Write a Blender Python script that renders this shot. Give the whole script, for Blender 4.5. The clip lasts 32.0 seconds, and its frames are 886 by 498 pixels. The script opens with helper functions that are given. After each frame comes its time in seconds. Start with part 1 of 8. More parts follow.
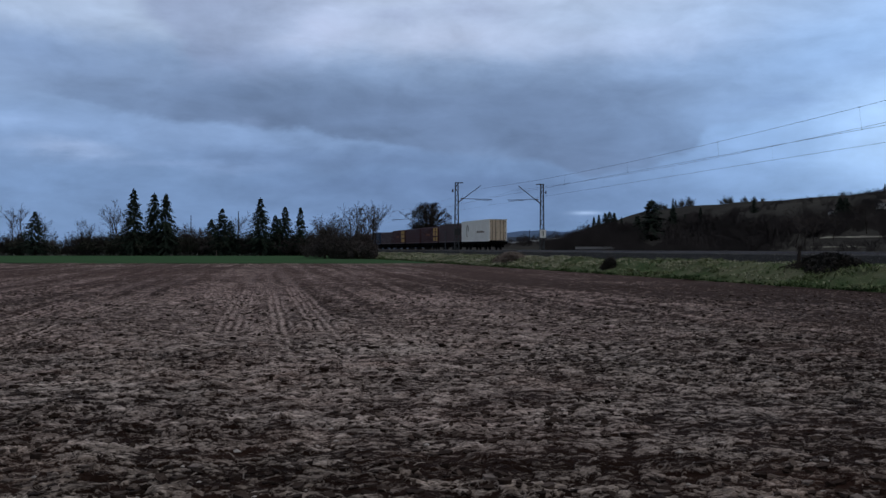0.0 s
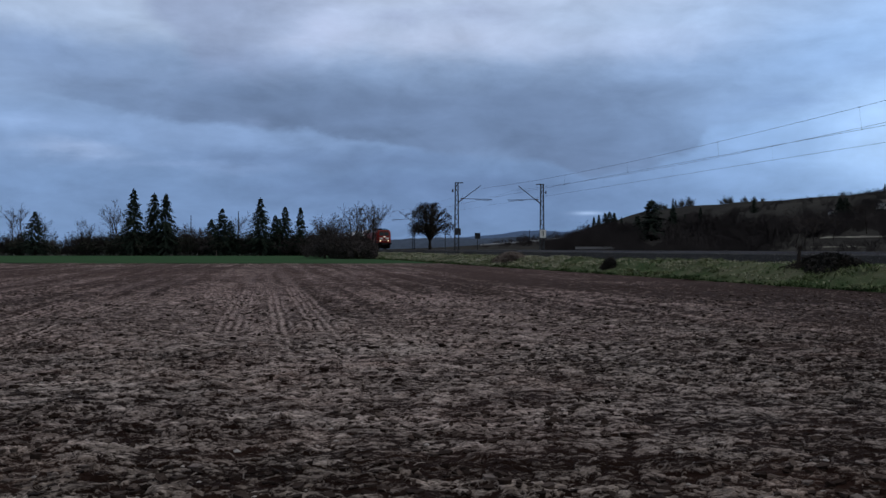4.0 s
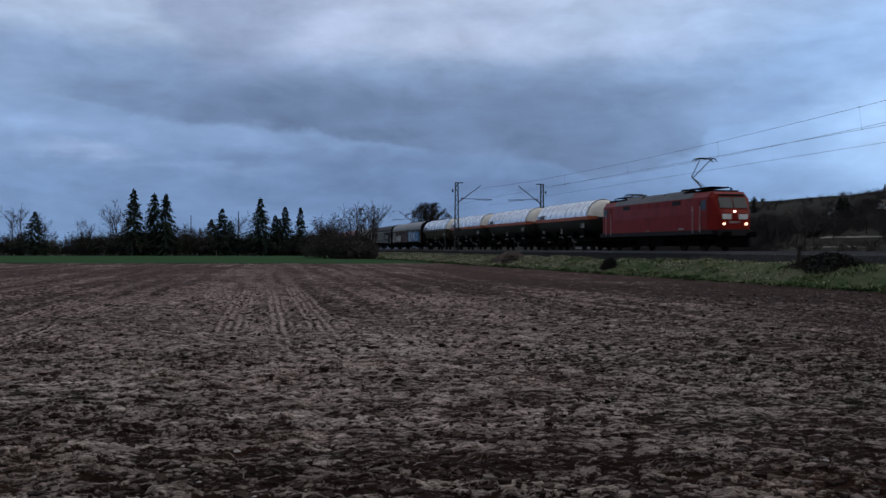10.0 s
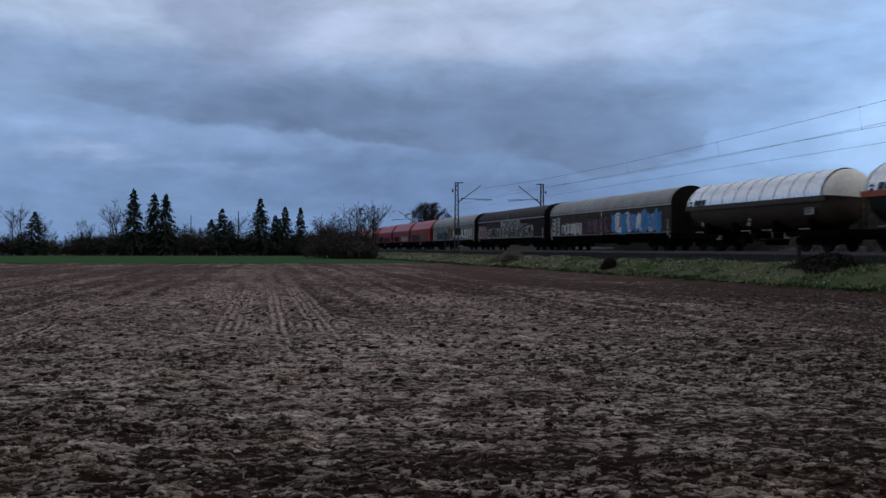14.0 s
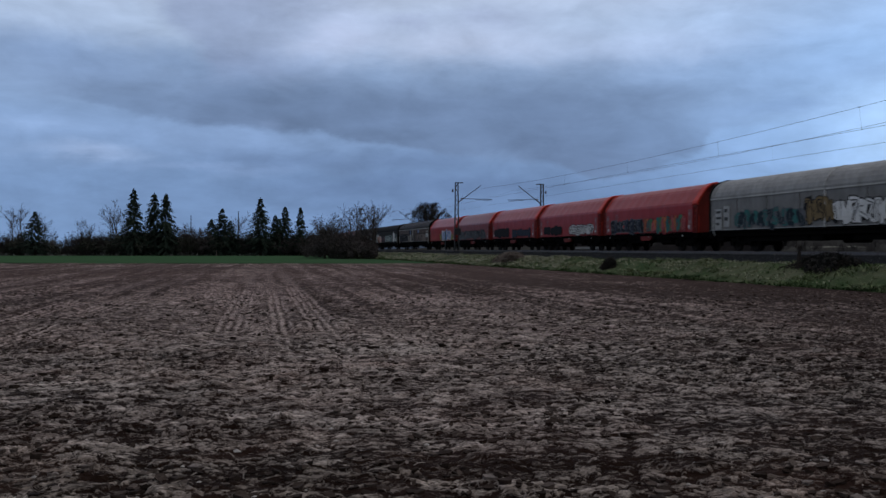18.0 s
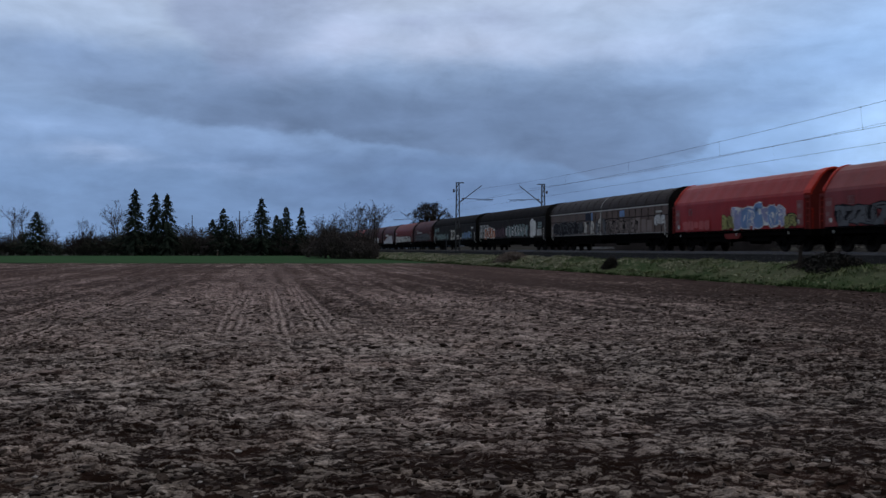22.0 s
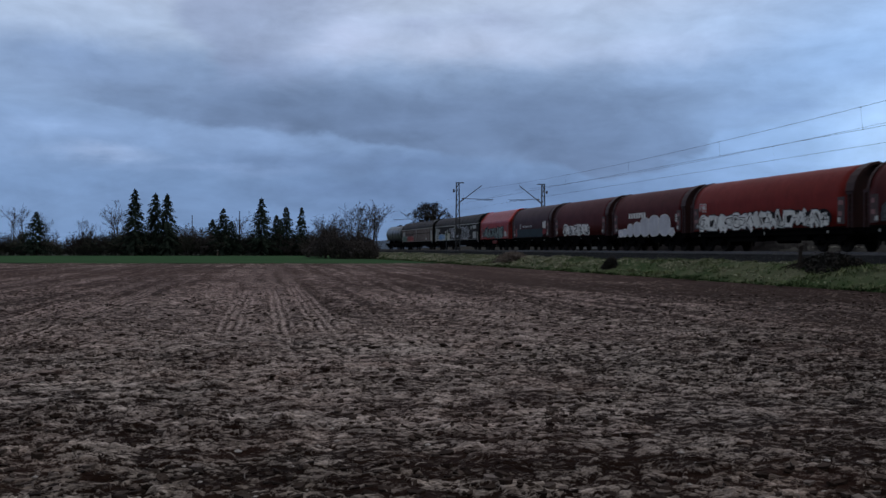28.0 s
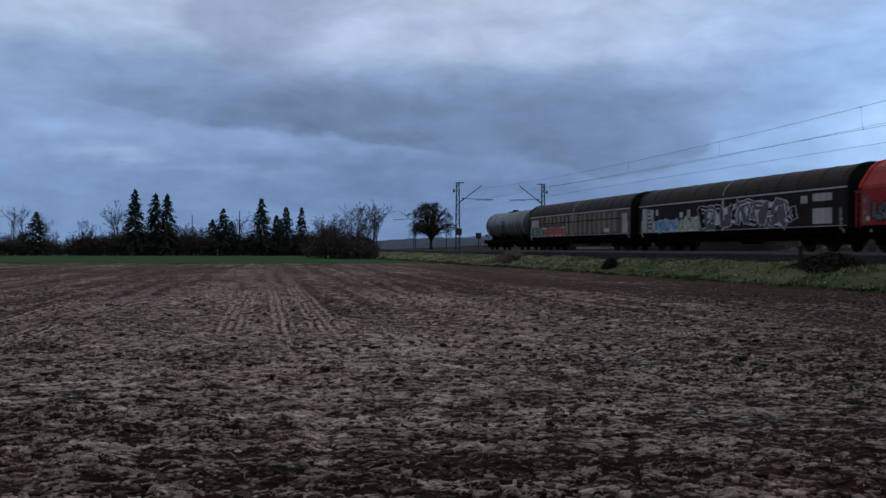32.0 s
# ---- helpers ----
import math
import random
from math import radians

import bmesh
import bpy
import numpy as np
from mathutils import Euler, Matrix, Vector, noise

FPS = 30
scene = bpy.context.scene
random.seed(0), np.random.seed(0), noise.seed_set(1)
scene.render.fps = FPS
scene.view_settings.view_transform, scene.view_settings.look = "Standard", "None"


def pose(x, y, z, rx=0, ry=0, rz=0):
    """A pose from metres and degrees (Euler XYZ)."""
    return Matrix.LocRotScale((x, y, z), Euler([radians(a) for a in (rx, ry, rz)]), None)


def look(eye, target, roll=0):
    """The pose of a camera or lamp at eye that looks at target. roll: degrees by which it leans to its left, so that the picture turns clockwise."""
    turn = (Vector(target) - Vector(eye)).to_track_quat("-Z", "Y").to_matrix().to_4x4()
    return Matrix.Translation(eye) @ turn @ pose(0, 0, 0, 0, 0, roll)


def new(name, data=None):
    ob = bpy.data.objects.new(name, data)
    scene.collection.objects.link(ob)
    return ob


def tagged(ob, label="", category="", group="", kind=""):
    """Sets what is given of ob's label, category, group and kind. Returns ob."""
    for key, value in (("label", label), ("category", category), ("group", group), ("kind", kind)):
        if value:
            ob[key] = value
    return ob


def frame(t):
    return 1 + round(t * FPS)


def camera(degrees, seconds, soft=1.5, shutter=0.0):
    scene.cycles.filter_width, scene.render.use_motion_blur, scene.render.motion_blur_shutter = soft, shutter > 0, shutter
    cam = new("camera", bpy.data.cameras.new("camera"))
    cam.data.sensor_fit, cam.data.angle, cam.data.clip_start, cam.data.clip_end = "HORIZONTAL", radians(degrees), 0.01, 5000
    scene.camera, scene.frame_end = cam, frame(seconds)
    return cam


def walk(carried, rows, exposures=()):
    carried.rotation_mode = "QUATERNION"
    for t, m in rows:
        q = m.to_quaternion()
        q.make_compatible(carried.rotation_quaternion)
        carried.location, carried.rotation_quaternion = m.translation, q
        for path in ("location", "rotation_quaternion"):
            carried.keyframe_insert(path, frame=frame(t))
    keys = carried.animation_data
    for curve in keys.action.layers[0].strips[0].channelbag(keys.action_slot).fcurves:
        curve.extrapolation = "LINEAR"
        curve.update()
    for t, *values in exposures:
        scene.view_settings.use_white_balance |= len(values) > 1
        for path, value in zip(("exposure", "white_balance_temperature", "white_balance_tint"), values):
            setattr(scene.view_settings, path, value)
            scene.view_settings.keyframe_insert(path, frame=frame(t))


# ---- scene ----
# The camera stands on a tripod at the edge of a field and is nudged once by a hair.
EYE_Z = 1.6
cam = camera(53.5, 32.0, soft=1.5, shutter=0.3)
walk(cam, [(0.0, pose(0, 0, EYE_Z, 89.98, 0, 0)), (18.2, pose(0, 0, EYE_Z, 89.98, 0, 0)),
           (19.0, pose(0, 0, EYE_Z, 89.98, 0, 0.07)), (32.0, pose(0, 0, EYE_Z, 89.98, 0, 0.07))],
     exposures=[(0.0, 0.0), (32.0, 0.0)])

# The line of the railway: s runs along the track away from the camera, p across it, z above the field.
TURN = math.atan(394 / 1555.5)
AX, AY = -math.sin(TURN), math.cos(TURN)
BX, BY = math.cos(TURN), math.sin(TURN)
RAIL_Z = 1.434
NEAR, FAR = 31.3, 35.3
HEADING = math.degrees(math.atan2(-AY, -AX))


def along(s, p, z=0.0):
    return Vector((s * AX + p * BX, s * AY + p * BY, z))


# ---- world, sun, sky backdrop ----
def node(tree, kind, **values):
    n = tree.nodes.new(kind)
    for key, value in values.items():
        if key in ("operation", "blend_type", "data_type", "noise_dimensions", "feature", "sky_type", "sun_disc", "interpolation_type", "use_clamp", "wave_type", "bands_direction", "distance", "clamp_factor", "rings_direction", "wave_profile"):
            if key == "operation":
                n.operation = value
            elif key == "blend_type":
                n.blend_type = value
            elif key == "data_type":
                n.data_type = value
            elif key == "feature":
                n.feature = value
            elif key == "sky_type":
                n.sky_type = value
            elif key == "sun_disc":
                n.sun_disc = value
            elif key == "interpolation_type":
                n.interpolation_type = value
            elif key == "use_clamp":
                n.use_clamp = value
            elif key == "wave_type":
                n.wave_type = value
            elif key == "bands_direction":
                n.bands_direction = value
            elif key == "distance":
                n.distance = value
        else:
            n.inputs[key.replace("_", " ")].default_value = value
    return n


def maths(tree, op, a, b=None, c=None, clamp=False):
    n = tree.nodes.new("ShaderNodeMath")
    n.operation, n.use_clamp = op, clamp
    for i, v in enumerate((a, b, c)):
        if v is None:
            continue
        if isinstance(v, (int, float)):
            n.inputs[i].default_value = v
        else:
            tree.links.new(v, n.inputs[i])
    return n.outputs[0]


def mixed(tree, fac, a, b, blend="MIX"):
    n = tree.nodes.new("ShaderNodeMix")
    n.data_type, n.blend_type = "RGBA", blend
    for i, v in ((0, fac), (6, a), (7, b)):
        if isinstance(v, (int, float)):
            n.inputs[i].default_value = v
        elif isinstance(v, tuple):
            n.inputs[i].default_value = (*v[:3], 1)
        else:
            tree.links.new(v, n.inputs[i])
    return n.outputs[2]


def ramp(tree, fac, stops, mode="LINEAR"):
    n = tree.nodes.new("ShaderNodeValToRGB")
    n.color_ramp.interpolation = mode
    e = n.color_ramp.elements
    while len(e) < len(stops):
        e.new(0.5)
    for i, (at, col) in enumerate(stops):
        e[i].position = at
        e[i].color = (col, col, col, 1) if isinstance(col, (int, float)) else (*col, 1)
    tree.links.new(fac, n.inputs[0])
    return n.outputs[0]


def noise_of(tree, vector, scale, detail=4.0, rough=0.5, distortion=0.0):
    n = tree.nodes.new("ShaderNodeTexNoise")
    n.inputs["Scale"].default_value, n.inputs["Detail"].default_value = scale, detail
    n.inputs["Roughness"].default_value, n.inputs["Distortion"].default_value = rough, distortion
    if vector is not None:
        tree.links.new(vector, n.inputs["Vector"])
    return n.outputs["Fac"]


def bell(tree, u, v, u0, v0, du, dv):
    """A soft hill, 1 at (u0, v0) and falling off over du and dv."""
    a = maths(tree, "POWER", maths(tree, "ABSOLUTE", maths(tree, "DIVIDE", maths(tree, "SUBTRACT", u, u0), du)), 2)
    b = maths(tree, "POWER", maths(tree, "ABSOLUTE", maths(tree, "DIVIDE", maths(tree, "SUBTRACT", v, v0), dv)), 2)
    return maths(tree, "EXPONENT", maths(tree, "MULTIPLY", maths(tree, "ADD", a, b), -1.0))


def smooth(tree, value, lo, hi):
    """A soft step from 0 at lo to 1 at hi."""
    n = tree.nodes.new("ShaderNodeMapRange")
    n.interpolation_type = "SMOOTHSTEP"
    for i, q in ((0, value), (1, lo), (2, hi)):
        if isinstance(q, (int, float)):
            n.inputs[i].default_value = q
        else:
            tree.links.new(q, n.inputs[i])
    return n.outputs[0]


def bank(tree, u, v, foot, top, low_soft, top_soft, reach):
    """A bank of cloud between the curve foot and the height top; reach: its density by azimuth."""
    across = maths(tree, "DIVIDE", maths(tree, "ADD", u, 0.6), 1.2)
    edge = maths(tree, "MULTIPLY", ramp(tree, across, [((a + 0.6) / 1.2, e / 0.4) for a, e in foot], "EASE"), 0.4)
    dense = ramp(tree, across, [((a + 0.6) / 1.2, d) for a, d in reach], "EASE")
    rise = smooth(tree, maths(tree, "SUBTRACT", v, edge), -low_soft, low_soft)
    fall = smooth(tree, v, top + top_soft, top - top_soft)
    return maths(tree, "MULTIPLY", maths(tree, "MULTIPLY", rise, fall), dense)


def cloud_colour(tree, position, whole=False):
    """An overcast evening sky by azimuth u and elevation v, in radians. whole: all round, duskier away from the clear west."""
    sep = tree.nodes.new("ShaderNodeSeparateXYZ")
    tree.links.new(position, sep.inputs[0])
    x, y, z = sep.outputs
    u0 = maths(tree, "ARCTAN2", x, y)
    flat = maths(tree, "SQRT", maths(tree, "ADD", maths(tree, "MULTIPLY", x, x), maths(tree, "MULTIPLY", y, y)))
    v0 = maths(tree, "ARCTAN2", z, flat)

    def spread(ku, kv, w):
        vec = tree.nodes.new("ShaderNodeCombineXYZ")
        tree.links.new(maths(tree, "MULTIPLY", u0, ku), vec.inputs[0])
        tree.links.new(maths(tree, "MULTIPLY", v0, kv), vec.inputs[1])
        vec.inputs[2].default_value = w
        return vec.outputs[0]
    # ragged edges: the plan of the banks is pushed about at three sizes
    push_u = noise_of(tree, spread(7.0, 16.0, 2.3), 1.0, 5.0, 0.55, 0.25)
    push_v = noise_of(tree, spread(9.0, 20.0, 6.1), 1.0, 6.0, 0.6, 0.3)
    u = maths(tree, "ADD", u0, maths(tree, "MULTIPLY", maths(tree, "SUBTRACT", push_u, 0.5), 0.13))
    v = maths(tree, "ADD", v0, maths(tree, "MULTIPLY", maths(tree, "SUBTRACT", push_v, 0.5), 0.04))
    colour = ramp(tree, maths(tree, "DIVIDE", v, 0.6, clamp=True), [
        (0.0, (0.165, 0.268, 0.465)), (0.1, (0.17, 0.272, 0.472)), (0.2, (0.19, 0.296, 0.5)), (0.33, (0.24, 0.345, 0.54)),
        (0.41, (0.36, 0.46, 0.64)), (0.48, (0.4, 0.485, 0.655)), (0.64, (0.42, 0.475, 0.58)), (1.0, (0.45, 0.465, 0.505))], "EASE")
    # clear and blue towards the right
    clear = bell(tree, u0, v0, 0.52, 0.16, 0.24, 0.17)
    colour = mixed(tree, maths(tree, "MULTIPLY", clear, 0.9), colour, (0.31, 0.505, 0.85))
    # the heavy lower reach in the middle
    low = bell(tree, u, v, 0.0, 0.06, 0.27, 0.055)
    colour = mixed(tree, maths(tree, "MULTIPLY", low, 0.65), colour, (0.118, 0.19, 0.345))
    # pale gap under the main bank, then two thin dark banks below it
    gap = bell(tree, u, v, -0.26, 0.126, 0.2, 0.022)
    colour = mixed(tree, maths(tree, "MULTIPLY", gap, 0.5), colour, (0.235, 0.345, 0.57))
    thin = bank(tree, u, v, ((-0.36, 0.1), (-0.2, 0.088), (-0.1, 0.09), (0.1, 0.1)), 0.112, 0.012, 0.012, ((-0.38, 0.0), (-0.24, 0.75), (-0.06, 0.8), (0.08, 0.0)))
    colour = mixed(tree, maths(tree, "MULTIPLY", thin, 0.75), colour, (0.122, 0.188, 0.335))
    thin = bank(tree, u, v, ((-0.3, 0.072), (-0.1, 0.064), (0.1, 0.06)), 0.079, 0.008, 0.008, ((-0.3, 0.0), (-0.18, 0.6), (0.05, 0.6), (0.16, 0.0)))
    colour = mixed(tree, maths(tree, "MULTIPLY", thin, 0.6), colour, (0.11, 0.172, 0.315))
    # the main bank: soft on top, torn below
    main = bank(tree, u, v, ((-0.44, 0.165), (-0.35, 0.146), (-0.26, 0.137), (-0.15, 0.136), (-0.08, 0.122), (0.0, 0.108), (0.09, 0.104), (0.17, 0.086), (0.24, 0.104), (0.3, 0.132), (0.45, 0.145)),
                0.194, 0.0055, 0.032, ((-0.47, 0.0), (-0.37, 0.65), (-0.25, 1.0), (0.12, 1.0), (0.22, 0.75), (0.3, 0.42), (0.4, 0.3), (0.5, 0.15)))
    colour = mixed(tree, maths(tree, "MULTIPLY", main, 0.88), colour, (0.13, 0.193, 0.327))
    # the grey shoulder above it, torn on its left side
    side = maths(tree, "MULTIPLY", smooth(tree, maths(tree, "ADD", u, maths(tree, "MULTIPLY", v, 0.5)), -0.205, -0.165), smooth(tree, u, -0.08, -0.24))
    side = maths(tree, "MULTIPLY", side, smooth(tree, v, 0.17, 0.215))
    colour = mixed(tree, maths(tree, "MULTIPLY", side, 0.62), colour, (0.225, 0.285, 0.45))
    left = bell(tree, u, v, -0.42, 0.2, 0.11, 0.03)
    colour = mixed(tree, maths(tree, "MULTIPLY", left, 0.5), colour, (0.17, 0.255, 0.44))
    # bright puffs between, streaks and shreds of their own
    for cu, cv, du, dv, k, tone in ((-0.135, 0.245, 0.04, 0.026, 0.6, (0.45, 0.525, 0.74)), (0.0, 0.238, 0.12, 0.022, 0.55, (0.45, 0.52, 0.715)), (0.06, 0.262, 0.05, 0.012, 0.45, (0.3, 0.36, 0.54)),
                                    (-0.06, 0.262, 0.04, 0.01, 0.5, (0.3, 0.36, 0.54)), (-0.41, 0.104, 0.045, 0.0075, 0.75, (0.345, 0.47, 0.73)), (-0.46, 0.128, 0.06, 0.01, 0.4, (0.27, 0.39, 0.63)),
                                    (-0.3, 0.09, 0.1, 0.005, 0.5, (0.235, 0.345, 0.58)), (0.385, 0.153, 0.055, 0.0075, 0.75, (0.185, 0.295, 0.52)), (0.46, 0.186, 0.05, 0.016, 0.6, (0.2, 0.315, 0.55)),
                                    (0.05, 0.108, 0.035, 0.007, 0.5, (0.19, 0.29, 0.49)), (-0.2, 0.142, 0.022, 0.006, 0.45, (0.21, 0.3, 0.5)), (0.2, 0.226, 0.12, 0.02, 0.35, (0.42, 0.51, 0.73))):
        colour = mixed(tree, maths(tree, "MULTIPLY", bell(tree, u, v, cu, cv, du, dv), k), colour, tone)
    gleam = bell(tree, u, v0, 0.5, 0.125, 0.1, 0.06)
    colour = mixed(tree, maths(tree, "MULTIPLY", gleam, 0.5), colour, (0.47, 0.68, 0.97))
    slit = bell(tree, u0, v0, 0.162, 0.0405, 0.016, 0.0021)
    colour = mixed(tree, maths(tree, "MULTIPLY", slit, 0.7), colour, (0.4, 0.55, 0.82))
    # soft billows and fine wisps over all
    puff = noise_of(tree, spread(11.0, 25.0, 1.3), 1.0, 7.0, 0.57, 0.25)
    wisp = noise_of(tree, spread(14.0, 55.0, 4.2), 1.0, 6.0, 0.6, 0.4)
    gain = maths(tree, "ADD", 1.13, maths(tree, "ADD", maths(tree, "MULTIPLY", maths(tree, "SUBTRACT", puff, 0.5), 0.85), maths(tree, "MULTIPLY", maths(tree, "SUBTRACT", wisp, 0.5), 0.2)))
    scaled = tree.nodes.new("ShaderNodeVectorMath")
    scaled.operation = "SCALE"
    tree.links.new(colour, scaled.inputs[0])
    tree.links.new(gain, scaled.inputs["Scale"])
    if not whole:
        return scaled.outputs[0]
    dusk = tree.nodes.new("ShaderNodeVectorMath")
    dusk.operation = "SCALE"
    tree.links.new(scaled.outputs[0], dusk.inputs[0])
    tree.links.new(maths(tree, "MAXIMUM", maths(tree, "ADD", maths(tree, "ADD", 0.55, maths(tree, "MULTIPLY", y, 0.28)), maths(tree, "MULTIPLY", maths(tree, "MAXIMUM", z, 0.0), 0.42)), 0.3), dusk.inputs["Scale"])
    return dusk.outputs[0]


SUN_UP, SUN_ROUND = radians(38), radians(98)
world = bpy.data.worlds.new("world")
scene.world = world
world.use_nodes = True
wt = world.node_tree
wt.nodes.clear()
sky = wt.nodes.new("ShaderNodeTexSky")
sky.sky_type, sky.sun_disc, sky.sun_elevation, sky.sun_rotation = "NISHITA", False, SUN_UP, SUN_ROUND
sky.air_density, sky.dust_density = 1.5, 2.0
clear_sky = node(wt, "ShaderNodeBackground", Strength=0.05)
wt.links.new(sky.outputs[0], clear_sky.inputs["Color"])
veil = node(wt, "ShaderNodeBackground", Strength=1.0)
where = wt.nodes.new("ShaderNodeTexCoord")
wt.links.new(cloud_colour(wt, where.outputs["Generated"], True), veil.inputs["Color"])
both = wt.nodes.new("ShaderNodeMixShader")
both.inputs[0].default_value = 0.9
wt.links.new(clear_sky.outputs[0], both.inputs[1])
wt.links.new(veil.outputs[0], both.inputs[2])
out = wt.nodes.new("ShaderNodeOutputWorld")
wt.links.new(both.outputs[0], out.inputs["Surface"])

sun = new("sun", bpy.data.lights.new("sun", "SUN"))
sun.data.energy, sun.data.angle, sun.data.color = 0.42, radians(45), (1.0, 0.97, 0.93)
sun.matrix_world = look((0, 0, 0), (-math.sin(SUN_ROUND) * math.cos(SUN_UP), -math.cos(SUN_ROUND) * math.cos(SUN_UP), -math.sin(SUN_UP)))
# ---- materials ----
def surface(name, colour, rough=0.7, metal=0.0, spec=0.5):
    m = bpy.data.materials.new(name)
    m.use_nodes = True
    b = m.node_tree.nodes["Principled BSDF"]
    b.inputs["Base Color"].default_value = (*colour, 1)
    b.inputs["Roughness"].default_value, b.inputs["Metallic"].default_value = rough, metal
    b.inputs["Specular IOR Level"].default_value = spec
    return m


def weathered(name, colour, dirt, rough=0.6, metal=0.0, scale=1.2, amount=0.55, streaks=True, bump=0.15, fine=14.0, spec=0.5, lows=0.42):
    """Paint or bare stuff with broad dirt, fine grain and, on upright things, streaks that run down."""
    m = surface(name, colour, rough, metal, spec)
    t = m.node_tree
    b = t.nodes["Principled BSDF"]
    co = t.nodes.new("ShaderNodeTexCoord").outputs["Object"]
    broad = noise_of(t, co, scale, 5.0, 0.6, 0.3)
    if streaks:
        mp = t.nodes.new("ShaderNodeMapping")
        mp.inputs["Scale"].default_value = (2.2, 2.2, 0.22)
        t.links.new(co, mp.inputs["Vector"])
        run = noise_of(t, mp.outputs[0], 2.0, 5.0, 0.6)
        broad = maths(t, "ADD", maths(t, "MULTIPLY", broad, 0.5), maths(t, "MULTIPLY", run, 0.5))
    grain = noise_of(t, co, fine, 6.0, 0.65)
    mask = ramp(t, broad, [(lows, 0.0), (lows + 0.26, 1.0)])
    mask = maths(t, "MULTIPLY", mask, amount)
    col = mixed(t, mask, colour, dirt)
    col = mixed(t, 0.35, col, mixed(t, 1.0, col, ramp(t, grain, [(0.3, 0.55), (0.7, 1.35)]), "MULTIPLY"))
    t.links.new(col, b.inputs["Base Color"])
    t.links.new(maths(t, "ADD", rough - 0.1, maths(t, "MULTIPLY", broad, 0.25), clamp=True), b.inputs["Roughness"])
    bp = t.nodes.new("ShaderNodeBump")
    bp.inputs["Strength"].default_value, bp.inputs["Distance"].default_value = bump, 0.02
    t.links.new(grain, bp.inputs["Height"])
    t.links.new(bp.outputs[0], b.inputs["Normal"])
    return m


def glowing(name, colour, strength):
    m = surface(name, colour)
    b = m.node_tree.nodes["Principled BSDF"]
    b.inputs["Emission Color"].default_value = (*colour, 1)
    b.inputs["Emission Strength"].default_value = strength
    return m


def sky_paint():
    m = bpy.data.materials.new("cloudy_sky")
    m.use_nodes = True
    t = m.node_tree
    t.nodes.clear()
    em = t.nodes.new("ShaderNodeEmission")
    co = t.nodes.new("ShaderNodeTexCoord").outputs["Object"]
    t.links.new(cloud_colour(t, co), em.inputs["Color"])
    o = t.nodes.new("ShaderNodeOutputMaterial")
    t.links.new(em.outputs[0], o.inputs["Surface"])
    return m


